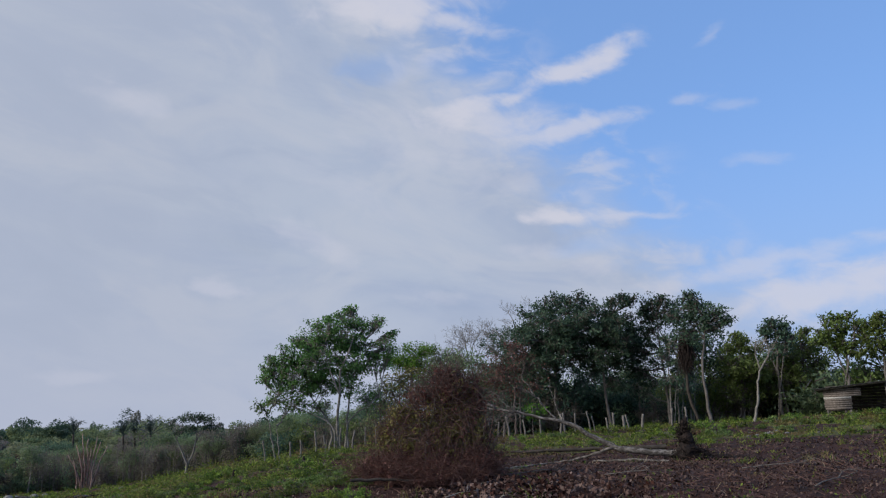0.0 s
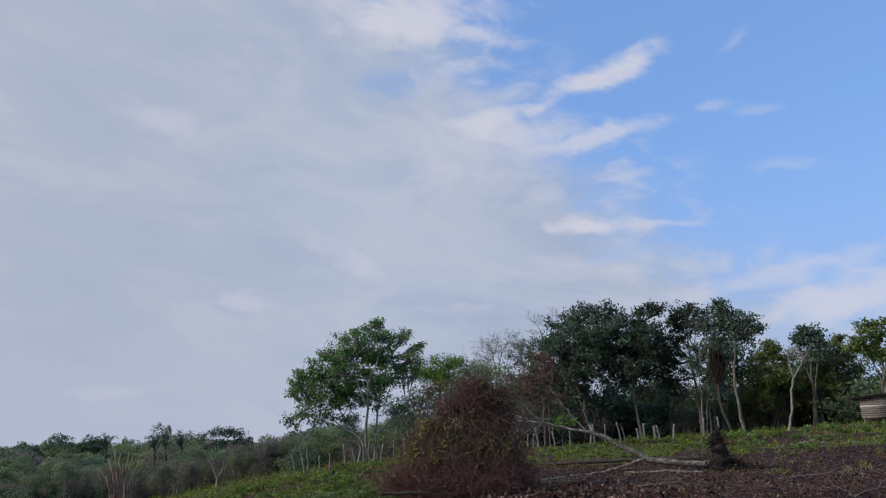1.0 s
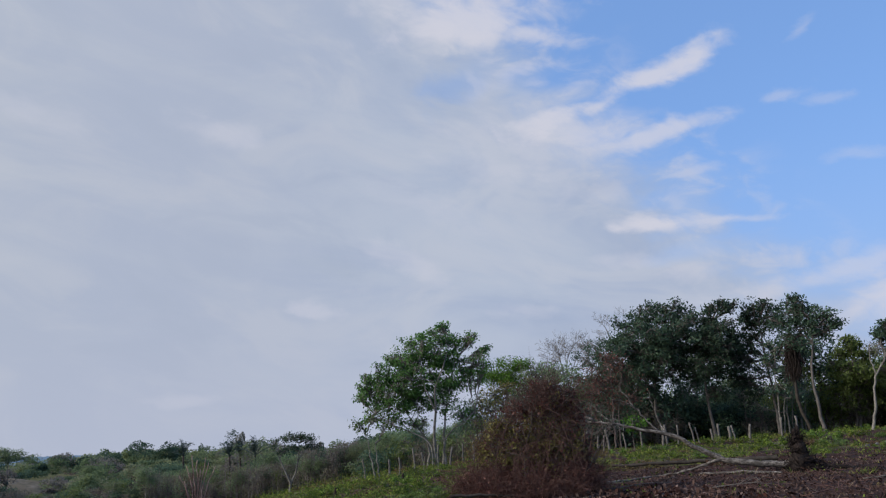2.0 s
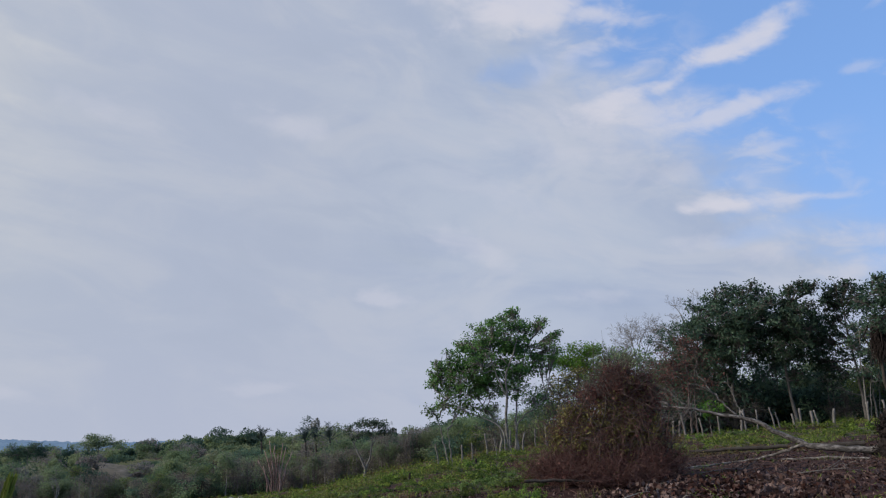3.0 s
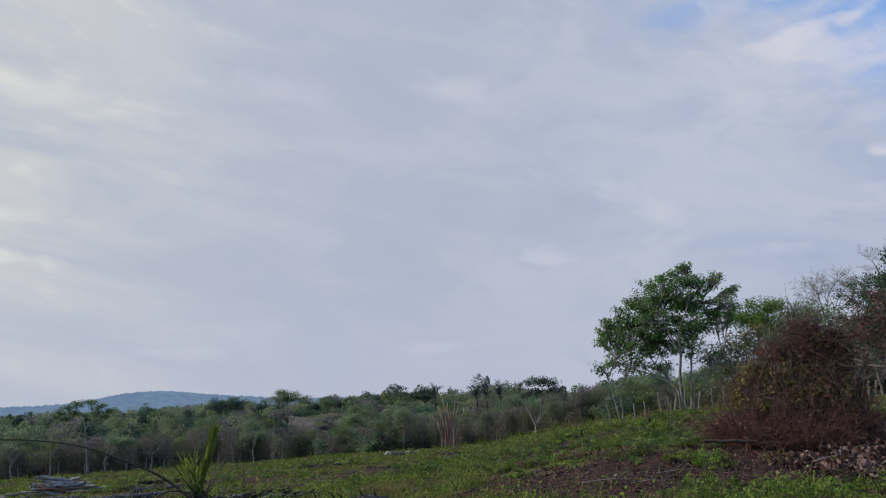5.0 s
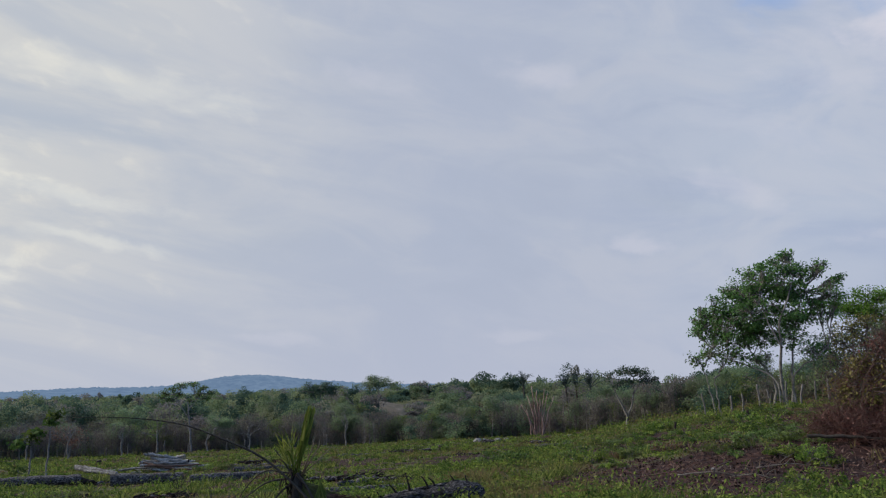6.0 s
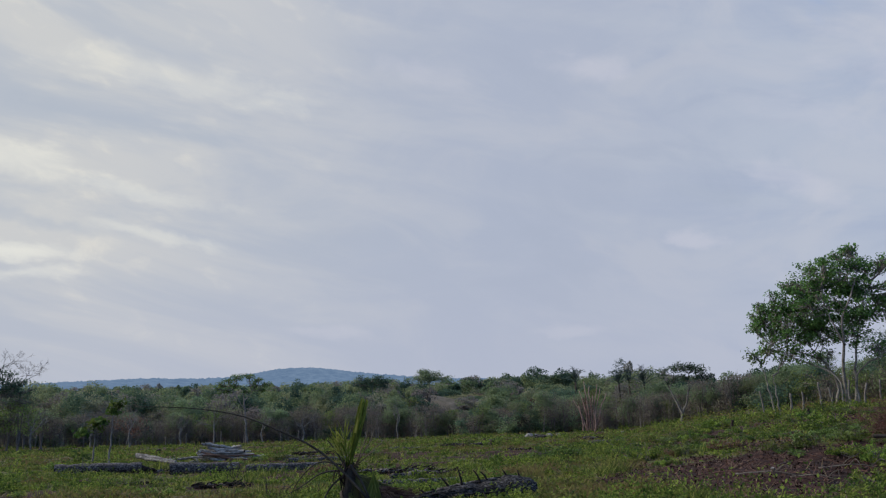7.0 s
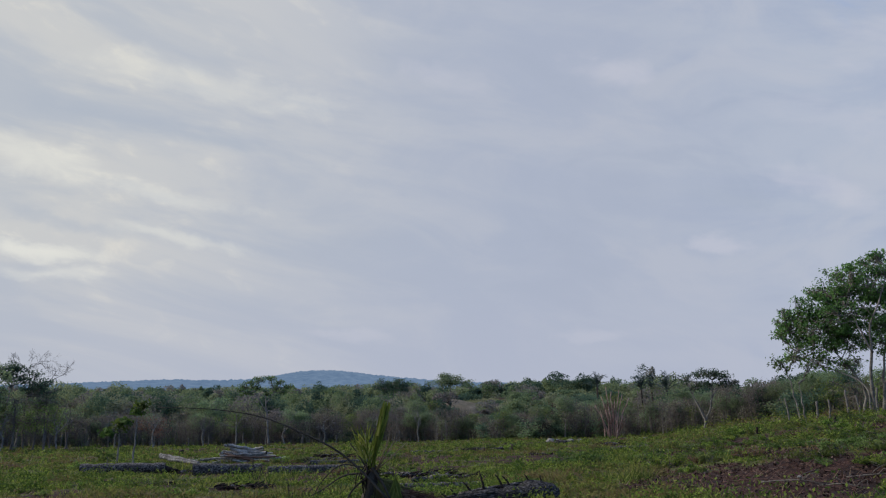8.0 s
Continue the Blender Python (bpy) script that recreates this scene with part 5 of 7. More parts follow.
def shed(a, d):
    top = new("shed")
    top.matrix_world = pose(*spot(a, d), 0, 0, a - 3)
    for x, y, h in ((0.15, 0, 2.0), (1.62, 0, 2.12), (3.9, 0, 2.35), (6.6, 0, 2.6), (0.15, 3.2, 1.9), (3.6, 3.2, 2.2), (6.6, 3.2, 2.5)):
        s = Shape()
        tube(s, curve([(x, y, -0.3), (x + 0.02, y, h * 0.5), (x, y, h)], 5, 0.01), 0.065, 8)
        part("post", s, POST_WOOD, top, smooth=True)
    z = 0.55
    k = 0
    while z < 1.86:
        h = R.uniform(0.12, 0.15)
        s = Shape()
        box(s, -0.02 + R.uniform(0, 0.05), (1.72 if z < 1.42 else 2.35) + R.uniform(-0.04, 0.04), -0.10, -0.075 + R.uniform(-0.006, 0.006), z, z + h)
        part("board", s, BOARD_PALE if 1.32 < z + h < 1.50 else BOARD, top)
        z += h + 0.012
        k += 1
    for x in (4.7, 5.6):
        s = Shape()
        box(s, x, x + 0.12, 3.05, 3.1, 0.2, 2.2)
        part("board", s, BOARD, top)
    # added back wall, coloured dark to give the shade inside the shed
    for q in range(9):
        s = Shape()
        box(s, 0.0, 7.0, 3.1, 3.125, 0.45 + q * 0.2, 0.63 + q * 0.2)
        part("board", s, BARK_DARK, top)
    s = Shape()
    n = 60
    u = np.linspace(-0.55, 7.6, n)
    zr = 2.02 + u * 0.085 + 0.02 * np.sin(u * 14)
    rows_ = []
    for y, dz in ((-0.55, 0.0), (3.7, -0.12)):
        for th in (0.0, 0.03):
            rows_.append(np.stack([u, np.full(n, y), zr + dz + th], 1))
    v = np.concatenate(rows_)
    i = np.arange(n - 1)
    for p, q in ((0, 2), (1, 3), (0, 1), (2, 3)):
        s.add(v, np.stack([p * n + i, p * n + i + 1, q * n + i + 1, q * n + i], 1))
    roof = part("roof", s, ROOF, top, "dark weathered roofing sheets")
    for y, drop in ((-0.4, 0.0), (3.3, 0.1)):
        s = Shape()
        tube(s, [(-0.5, y, 1.92 - drop), (3.5, y, 2.26 - drop), (7.5, y, 2.60 - drop)], 0.05, 6)
        part("beam", s, POST_WOOD, roof)
    return tagged(top, "open-sided shed of weathered boards under a low dark roof", "shed")


shed(-25.17, 62)


# ------------------------------------------------------------------ the felled tree and its roots
def felled_tree(d=31.0):
    top = new("fallen_tree")
    c = heading(-11.4, d)
    top.matrix_world = pose(c.x, c.y, 0, 0, 0, -11.4)
    g = float(height(np.array([c.x]), np.array([c.y]))[0])

    def limb(name, pts, r, label="", sides=8, n=16):
        s = Shape()
        line = curve(pts, n, 0.02)
        tube(s, line, np.interp(np.linspace(0, 1, n), np.linspace(0, 1, len(r)), r), sides, True, 0.08)
        return part(name, s, BARK_FALLEN, top, label, True)

    limb("trunk", [(2.6, 0.1, 0.10), (2.1, 0.1, 0.15), (1.1, 0, 0.25), (0.1, 0, 0.38), (-0.7, 0, 0.83), (-1.7, -0.1, 1.36), (-2.8, -0.2, 1.61), (-3.8, -0.3, 1.87), (-4.7, -0.4, 2.0)], (0.13, 0.12, 0.105, 0.085, 0.065, 0.05, 0.038), "pale bent trunk arching off the ground", 10, 26)
    limb("branch", [(-4.3, -0.35, 1.95), (-4.75, -0.4, 2.2), (-5.2, -0.4, 2.22), (-5.6, -0.5, 1.95), (-5.8, -0.5, 1.6)], (0.05, 0.045, 0.03, 0.015))
    limb("branch", [(-4.6, -0.4, 1.98), (-5.2, -0.6, 2.0), (-6.0, -0.7, 1.85)], (0.04, 0.03, 0.012))
    limb("branch", [(-2.0, -0.1, 1.42), (-2.35, -0.1, 1.85), (-2.75, -0.1, 2.35), (-3.35, 0, 3.3)], (0.035, 0.028, 0.02, 0.008))
    limb("branch", [(-2.7, -0.1, 2.3), (-3.1, -0.2, 2.6), (-3.6, -0.3, 2.75)], (0.018, 0.008))
    limb("branch", [(-1.8, -0.1, 1.4), (-2.0, 0.2, 1.9), (-2.2, 0.3, 2.6), (-2.2, 0.3, 3.0)], (0.026, 0.018, 0.008))
    limb("branch", [(-3.6, -0.3, 1.8), (-4.2, -0.3, 2.4), (-4.7, -0.2, 2.8)], (0.02, 0.007))
    limb("branch", [(0.0, 0, 0.4), (-0.8, 0.1, 0.15), (-1.6, 0.2, -0.05), (-2.6, 0.2, -0.15)], (0.06, 0.04, 0.02))
    s = Shape()
    n = 160
    p0 = np.stack([R.uniform(-6, -3.2, n), R.uniform(-1, 0.2, n), R.uniform(1.5, 2.1, n)], 1)
    twigs(s, p0, p0 + np.stack([R.normal(-0.3, 0.4, n), R.normal(0, 0.3, n), R.normal(0.0, 0.45, n)], 1), 0.012, 0.005, 0.2)
    part("twig_spray", s, BARK_GREY, top)
    s = Shape()
    n = 1300
    up_ = R.uniform(0, 1, n) ** 1.6
    c0 = np.stack([2.74 + R.normal(0, 0.26, n) * (1.1 - up_) * (1 + 0.5 * np.sin(up_ * 9)) - 0.12 * up_ + 0.06 * np.sin(up_ * 7), 0.1 + R.normal(0, 0.2, n) * (1.1 - up_), g - 0.1 + 1.45 * up_], 1)
    far_ = c0 + np.stack([R.normal(0.04, 0.14, n), R.normal(-0.02, 0.15, n), R.normal(0.0, 0.17, n)], 1)
    far_[:, 2] = np.maximum(far_[:, 2], g - 0.05)
    twigs(s, c0, far_, 0.026, 0.007, 0.2)
    part("root_spray", s, ROOT_DARK, top, "ragged torn roots")
    s = Shape()
    tube(s, curve([(2.62, 0.1, g - 0.1), (2.68, 0.1, g + 0.35), (2.70, 0.1, g + 0.8), (2.60, 0.1, g + 1.35), (2.70, 0.1, g + 1.7)], 12, 0.06), (0.46, 0.44, 0.34, 0.36, 0.30, 0.20, 0.22, 0.15, 0.10, 0.11, 0.05, 0.03), 14, True, 0.4)
    part("root_plate", s, ROOT_DARK, top, "dark upturned root plate clotted with soil")
    s = Shape()
    n = 420
    p0 = np.stack([R.uniform(2.6, 5.2, n), R.normal(0.0, 0.35, n), np.full(n, g)], 1)
    p0[:, 2] += R.uniform(0, 0.3, n) * np.clip(1 - (p0[:, 0] - 2.7) / 2.6, 0.05, 1)
    twigs(s, p0, p0 + R.normal(0, 0.16, (n, 3)) * (1.4, 1, 0.4), 0.03, 0.012, 0.1)
    part("root_clod", s, ROOT_DARK, top, "black soil and broken roots beside the plate")
    return tagged(top, "felled pale-barked tree with bent trunk and torn roots", "fallen tree")


felled_tree()


def turned(p, degrees):
    c, s = math.cos(radians(degrees)), math.sin(radians(degrees))
    return np.array([p[0] * c - p[1] * s, p[0] * s + p[1] * c, p[2]])


def log(name, pts, r, mat, label, category="log", group="", sides=12, rough=0.045, ends=None, bend=0.012):
    """A felled log resting on the ground, with its cut ends."""
    pts = [np.array(p, dtype=float) for p in pts]
    mid = sum(pts) / len(pts)
    top = new(name)
    span_ = pts[-1] - pts[0]
    turn = math.degrees(math.atan2(span_[1], span_[0]))
    top.matrix_world = pose(*mid, 0, 0, turn)
    s = Shape()
    line = curve([turned(p - mid, -turn) for p in pts], 14, bend)
    tube(s, line, np.broadcast_to(np.asarray(r), 14) if np.ndim(r) == 0 else np.linspace(*r, 14), sides, False, rough)
    part("bark", s, mat, top, smooth=True)
    for q, e in ((line[0], line[1]), (line[-1], line[-2])):
        w = (q - e) / np.linalg.norm(q - e)
        s = Shape()
        rr = (r if np.ndim(r) == 0 else (r[0] if q is line[0] else r[1])) * 0.97
        tube(s, [q - w * 0.02, q + w * 0.012], rr, sides)
        part("cut_end", s, ends or mat, top)
    return tagged(top, label, category, group)


def along(a0, a1, d0, d1, lift, n=3, sink=0.0):
    return [spot(a, d, lift - sink) for a, d in zip(np.linspace(a0, a1, n), np.linspace(d0, d1, n))]


log("log", along(60.1, 55.0, 35.6, 35.0, 0.2), (0.24, 0.2), CHAR, "long grey charred log lying in the weeds", group="felled logs", ends=ROOT_DARK, rough=0.07)
log("log", along(55.1, 54.2, 35.0, 34.8, 0.13), (0.17, 0.05), ROOT_DARK, "burnt-through black end of a long log", group="felled logs", ends=ROOT_DARK, rough=0.16)
log("log", along(53.2, 48.7, 32.4, 32.6, 0.19), (0.24, 0.19), CHAR, "charred grey log with a burnt black end", group="felled logs", ends=ROOT_DARK, rough=0.07)
log("log", along(48.3, 43.0, 31.8, 32.6, 0.13), (0.2, 0.16), CHAR, "half-hidden charred log in the weeds", group="felled logs", ends=BARK_DARK)
log("log", along(45.5, 41.5, 40, 41, 0.12), (0.14, 0.1), CHAR, "thin charred log far out in the pasture", group="felled logs", ends=BARK_DARK)
log("log", along(39.5, 33.8, 21.5, 22.0, 0.07), (0.12, 0.08), CHAR, "low ash-grey log sunk in the grass", group="felled logs", ends=BARK_DARK)
for a0, a1, d, r in ((45.9, 43.2, 46, 0.13), (45.4, 42.2, 34, 0.12), (41.6, 39.8, 26, 0.08), (38.6, 35.2, 25, 0.09), (37.4, 34.6, 26.5, 0.07), (38.4, 36.2, 58, 0.12), (24.6, 22.4, 52, 0.12), (33.4, 31.8, 58, 0.12), (28.6, 27.2, 30, 0.06)):
    log("log", along(a0, a1, d, d + R.uniform(-0.4, 0.4), r * 0.5), (r, r * 0.75), CHAR, "low burnt log half sunk in the weeds", group="felled logs", ends=BARK_DARK, sides=10, rough=0.18, bend=0.04)
log("log", along(-15.0, -4.3, 36.5, 36.5, 0.16, 4), (0.10, 0.06), BARK_DARK, "straight grey trunk lying behind the litter", group="felled logs", ends=BARK_DARK)
log("log", along(-15.1, -10.0, 30.0, 30.6, 0.06), (0.055, 0.035), BARK_FALLEN, "thin pale pole lying on burnt soil", group="felled logs")
log("log", along(-3.2, -6.8, 27.4, 28.6, 0.1), (0.045, 0.03), BARK_FALLEN, "grey pole lying beside the brush heap", group="felled logs")
log("log", along(7.0, 2.6, 23.4, 23.6, 0.22), (0.05, 0.035), BARK_DARK, "blackened pole sticking out of the brush heap", group="felled logs")
slab_a, slab_b = spot(55.3, 45.0, 0.42), spot(52.9, 43.0, 0.10)
for off, r, lift in ((0.0, 0.16, 0.0), (0.22, 0.11, -0.06), (-0.2, 0.10, -0.08)):
    back_off = heading(54, off)
    log("log", [slab_a + back_off + Vector((0, 0, lift)), (slab_a + slab_b) / 2 + back_off + Vector((0, 0, lift + 0.02)), slab_b + back_off + Vector((0, 0, lift * 0.4))], (r * 0.8, r * 0.6), LOG_GREY,
        "bleached silvery log leaning on branches", group="felled logs", rough=0.12)


def log_pile(a, d):
    """Cut logs stacked across the line of sight."""
    c = spot(a, d)
    across = np.array([math.cos(radians(a)), math.sin(radians(a)), 0])
    back_ = np.array([-math.sin(radians(a)), math.cos(radians(a)), 0])
    for layer, count in ((0, 8), (1, 9), (2, 8), (3, 6), (4, 4), (5, 2)):
        for k in range(count):
            r = R.uniform(0.05, 0.09)
            off = back_ * (k - count / 2) * 0.19 + np.array([0, 0, 0.07 + layer * 0.135 + R.uniform(-0.02, 0.02)])
            half = R.uniform(0.7, 1.7) * (1 - 0.06 * layer)
            shift = R.uniform(-0.5, 0.5) - 0.06 * layer
            tilt, skew = R.normal(0.05, 0.09), R.uniform(-0.45, 0.45)
            p = np.array(c) + off + across * shift
            red = (layer, k) in ((1, 0), (2, 0), (0, 1))
            ground_ = c.z + r * 0.8
            pts = [p - across * half + back_ * skew + (0, 0, tilt), p + R.normal(0, 0.03, 3), p + across * half - back_ * skew - (0, 0, tilt)]
            for q in pts:
                q[2] = max(q[2], ground_)
            log("log", pts, (r, r * R.uniform(0.6, 1.0)), LOG_RED if red else LOG_SILVER,
                "debarked reddish log in the stack" if red else "silver-grey log in a stack of felled timber", group="stacked logs", sides=8, rough=0.09, ends=ROOT_DARK if k % 3 == 0 else None, bend=0.02)


log_pile(49.6, 46.0)
log("log", along(53.4, 51.4, 47, 46.6, 0.14), (0.07, 0.06), LOG_GREY, "pale pole sticking out beside the log stack", group="felled logs")


def spiky_log():
    """Charred palm-like log with snapped branch stubs along its top."""
    top = new("charred_log")
    a, b = np.array([-10.6, 13.8, -0.94]), np.array([-8.42, 15.5, -0.74])
    mid = (a + b) / 2
    turn = math.degrees(math.atan2(b[1] - a[1], b[0] - a[0]))
    top.matrix_world = pose(*mid, 0, 0, turn)
    a, b = turned(a - mid, -turn), turned(b - mid, -turn)
    s = Shape()
    line = curve([a, (0, 0, 0.06), b], 26, 0.012)
    girth = np.interp(np.linspace(0, 1, 26), (0, 0.3, 0.75, 0.92, 1), (0.08, 0.15, 0.26, 0.27, 0.15))
    tube(s, line, girth, 16, True, 0.2)
    part("trunk", s, CHAR_DARK, top, smooth=True)
    for k in range(16):
        s = Shape()
        u0 = R.uniform(0.02, 0.5)
        u = np.linspace(u0, min(0.97, u0 + R.uniform(0.25, 0.6)), 10)
        ang = R.uniform(-0.2, 2.6)
        g = np.interp(u, np.linspace(0, 1, 26), girth) * R.uniform(0.92, 1.06)
        sub = a + (b - a) * u[:, None] + np.stack([0 * u, -np.cos(ang) * g, np.sin(ang) * g + 0.06 * np.sin(u * 3.14)], 1)
        tube(s, sub, np.linspace(0.035, 0.015, 10) * R.uniform(0.6, 1.1), 6, True, 0.15)
        part("split", s, CHAR if k % 3 == 0 else CHAR_DARK, top)
    for u, h, lean in ((0.06, 0.16, -0.1), (0.14, 0.14, -0.12), (0.22, 0.18, -0.12), (0.33, 0.2, -0.16), (0.43, 0.42, -0.1), (0.58, 0.3, -0.18), (0.64, 0.26, -0.2), (0.80, 0.24, -0.16), (0.88, 0.22, -0.06)):
        p = a + (b - a) * u + (0, 0, 0.2 if u > 0.3 else 0.12)
        s = Shape()
        tube(s, curve([p, p + (lean * 0.4, 0, h * 0.5), p + (lean, 0, h)], 7, 0.006), np.linspace(0.034, 0.012, 7), 6)
        part("branch_stub", s, ROOT_DARK, top)
    return tagged(top, "cracked charred log bristling with snapped branch stubs", "log")


spiky_log()


# ------------------------------------------------------------------ stunted palm with a long bare stalk
def palm_sapling():
    top = new("young_palm")
    base = np.array([-10.85, 12.27, 0.0])
    g = float(height(base[:1], base[1:2])[0])
    top.matrix_world = pose(base[0], base[1], 0)

    def at(x, y, z):
        return np.array([x, y, z]) - base

    s = Shape()
    tube(s, curve([(0, 0, g - 0.1), (0.02, 0, g + 0.35), (0, 0, -0.1)], 6, 0.02), np.linspace(0.14, 0.09, 6), 10, True, 0.25)
    part("trunk", s, BARK_DARK, top)
    right = np.array([0.75, 0.66, 0.0])

    def blade_fan(foot, tip, count, open_, length, mat, label, wide=0.012, lay=(0.15, 0.75), sag=0.0):
        """A young frond: many narrow leaflets off one stalk, folded close or fanned out."""
        s = Shape()
        foot, tip = np.array(foot), np.array(tip)
        axis = tip - foot
        reach = np.linalg.norm(axis)
        axis = axis / reach
        across = right - axis * right.dot(axis)
        across = across / np.linalg.norm(across)
        out = np.cross(axis, across)
        tube(s, [foot, foot + axis * reach * 0.5, foot + axis * reach * lay[1]], (0.016, 0.011, 0.005), 6)
        for k in range(count):
            u = lay[0] + (lay[1] - lay[0]) * k / count
            p = foot + axis * reach * u
            ang = open_ * (1 if k % 2 else -1) * R.uniform(0.25, 1.0)
            way = axis * math.cos(ang) + across * math.sin(ang) + out * R.normal(0, 0.35) * abs(math.sin(open_))
            ln = min(length * R.uniform(0.75, 1.1), (1.02 - u) * reach * 1.25 + 0.12)
            m_, q = p + way * ln * 0.55, p + way * ln + (0, 0, -sag * ln)
            w = across * math.cos(ang) - axis * math.sin(ang)
            w = w * wide
            s.add([p - w * 0.5, p + w * 0.5, m_ + w, m_ - w], [(0, 1, 2, 3)])
            s.add([m_ - w, m_ + w, q + w * 0.12, q - w * 0.12], [(0, 1, 2, 3)])
        part("frond", s, mat, top, label)

    blade_fan((0.0, 0, -0.15), at(-10.66, 12.44, 0.96), 60, 0.13, 0.8, FROND, "upright folded green frond", 0.022, (0.1, 0.8))
    blade_fan((0.04, 0.03, -0.1), at(-10.63, 12.46, 0.98), 50, 0.10, 0.7, FROND, "upright folded green frond", 0.022, (0.2, 0.85))
    blade_fan((-0.02, 0, -0.15), at(-10.93, 12.19, 0.66), 24, 0.75, 0.46, FROND, "half-open green frond", 0.012, (0.1, 0.8))
    blade_fan((-0.04, 0, -0.15), at(-11.06, 12.08, 0.58), 12, 0.5, 0.42, FROND, "half-open green frond", 0.012, (0.2, 0.8))
    blade_fan((0.0, 0, -0.1), at(-10.84, 12.27, 0.5), 7, 0.6, 0.3, FROND, "half-open green frond", 0.010, (0.2, 0.8))
    for k, (ex, ey, ez) in enumerate(((-10.45, 12.62, 0.55), (-10.30, 12.74, 0.42), (-10.55, 12.55, 0.62))):
        blade_fan((0.1, 0.08, -0.1), at(ex, ey, ez), 5, 0.3, 0.25, FROND_DEAD, "thin dry greyish frond", 0.006, (0.4, 0.85))
    blade_fan((0.12, 0.05, -0.2), at(-10.38, 12.50, -0.18), 3, 0.3, 0.2, FROND, "drooping green frond", 0.008)
    blade_fan(at(-10.40, 12.48, -0.17), at(-10.30, 12.42, -0.86), 34, 0.40, 0.6, FROND, "drooping pale green frond", 0.014, (0.0, 0.5), 0.1)
    for k in range(16):
        u = k / 15
        side_ = R.uniform(-0.02, 0.02)
        blade_fan((-0.04 + 0.18 * u, side_, -0.12 - 0.1 * u), at(-10.86 + 0.66 * u + R.normal(0, 0.05), 12.18 + 0.5 * u, -0.80 + 0.25 * u + R.normal(0, 0.06)), 26, 0.28, 0.4,
                  (FROND_DULL, FROND_DULL, BARK_DARK, FROND_DULL)[k % 4], "drooping tattered frond", 0.012, (0.05, 0.8), 0.1)
    for k in range(9):
        blade_fan((0.45 + 0.02 * k, 0.26, -0.40 - 0.02 * k), at(-10.15 + k * 0.06, 12.62 + k * 0.06, -0.66 + 0.10 * R.uniform(-1, 1)), 34, 0.6, 0.32, FROND_BROWN, "withered brown frond", 0.008, (0.0, 0.8))
    stalks = (([(-10.3, 12.21, -0.66), (-10.72, 12.12, -0.27), (-11.31, 11.85, 0.26), (-12.0, 11.45, 0.64), (-12.6, 11.09, 0.91), (-13.26, 10.63, 1.06), (-13.88, 10.14, 1.12), (-14.35, 9.82, 1.13)], 0.028, 0.006),
              ([(-10.9, 12.2, -0.15), (-11.25, 11.95, -0.2), (-11.6, 11.75, -0.45), (-12.0, 11.5, -0.7)], 0.022, 0.008),
              ([(-10.95, 12.2, -0.05), (-11.3, 11.9, 0.0), (-11.6, 11.7, -0.3), (-11.75, 11.6, -0.6)], 0.018, 0.008),
              ([(-10.9, 12.25, -0.1), (-11.1, 12.1, 0.28), (-11.2, 12.05, 0.42)], 0.02, 0.01),
              ([(-10.85, 12.2, -0.2), (-11.1, 12.0, -0.5), (-11.2, 11.9, -0.8)], 0.025, 0.015),
              ([(-10.75, 12.2, -0.05), (-10.5, 12.25, -0.35), (-10.35, 12.3, -0.65)], 0.03, 0.02))
    for pts, r0, r1 in stalks:
        s = Shape()
        tube(s, curve([at(*p) for p in pts], 20), np.linspace(r0, r1, 20), 6)
        part("stalk", s, BARK_DARK, top, "dark bare leaf stalk", True)
    s = Shape()
    n = 60
    p0 = np.stack([R.normal(0, 0.07, n), R.normal(0, 0.1, n), R.uniform(-0.3, 0.05, n)], 1)
    p1 = p0 + np.stack([R.normal(0.03, 0.09, n), R.normal(0, 0.09, n), R.uniform(-0.5, -0.05, n)], 1)
    twigs(s, p0, p1, 0.018, 0.008, 0.1)
    part("shaggy_sheath", s, ROOT_DARK, top, "shaggy dark leaf bases")
    return tagged(top, "battered young palm with upright green fronds and a long bare stalk", "palm")


palm_sapling()
for a, d, n, h in ((46.5, 19, 6, 0.45), (44.0, 18.5, 4, 0.35), (49.0, 27, 6, 0.7)):
    top = new("dead_shrub")
    top.matrix_world = pose(*spot(a, d), 0, 0, a)
    for k in range(n):
        s = Shape()
        x = R.normal(0, 0.35)
        tube(s, curve([(x * 0.4, 0, -0.05), (x, R.normal(0, 0.1), h * 0.5), (x * 1.6 + R.normal(0, 0.1), 0, h * R.uniform(0.7, 1.1))], 6, 0.02), np.linspace(0.016, 0.006, 6), 5, False)
        part("stem", s, BARK_DARK, top)
    tagged(top, "leafless dark burnt shrub stems in the grass", "shrub", "burnt shrubs")


# saplings with big leaves in the open pasture
def big_leaf_sapling(a, d, h, tufts):
    top = new("sapling")
    top.matrix_world = pose(*spot(a, d), 0, 0, a)
    s = Shape()
    tube(s, curve([(0, 0, -0.1), (0.05, 0, h * 0.5), (0.02, 0, h)], 9, 0.02), np.linspace(0.05, 0.02, 9), 7)
    part("trunk", s, BARK_PALE, top, smooth=True)
    for x, z, r in tufts:
        s = Shape()
        tube(s, [(0.03, 0, min(z, h) * 0.8), (x * 0.7, 0, z * 0.95), (x, 0, z)], (0.02, 0.015, 0.01), 5)
        branch = part("branch", s, BARK_GREY, top)
        s = Shape()
        leaves(s, np.array([x, 0, z]) + R.normal(0, r, (70, 3)) * (1, 1, 0.6), 0.27, 0.5, 0.5, 0.4)
        part("leaf_tuft", s, BUSH_DARK, branch)
    return tagged(top, "thin sapling with tufts of big green leaves in the pasture", "sapling", "pasture saplings")


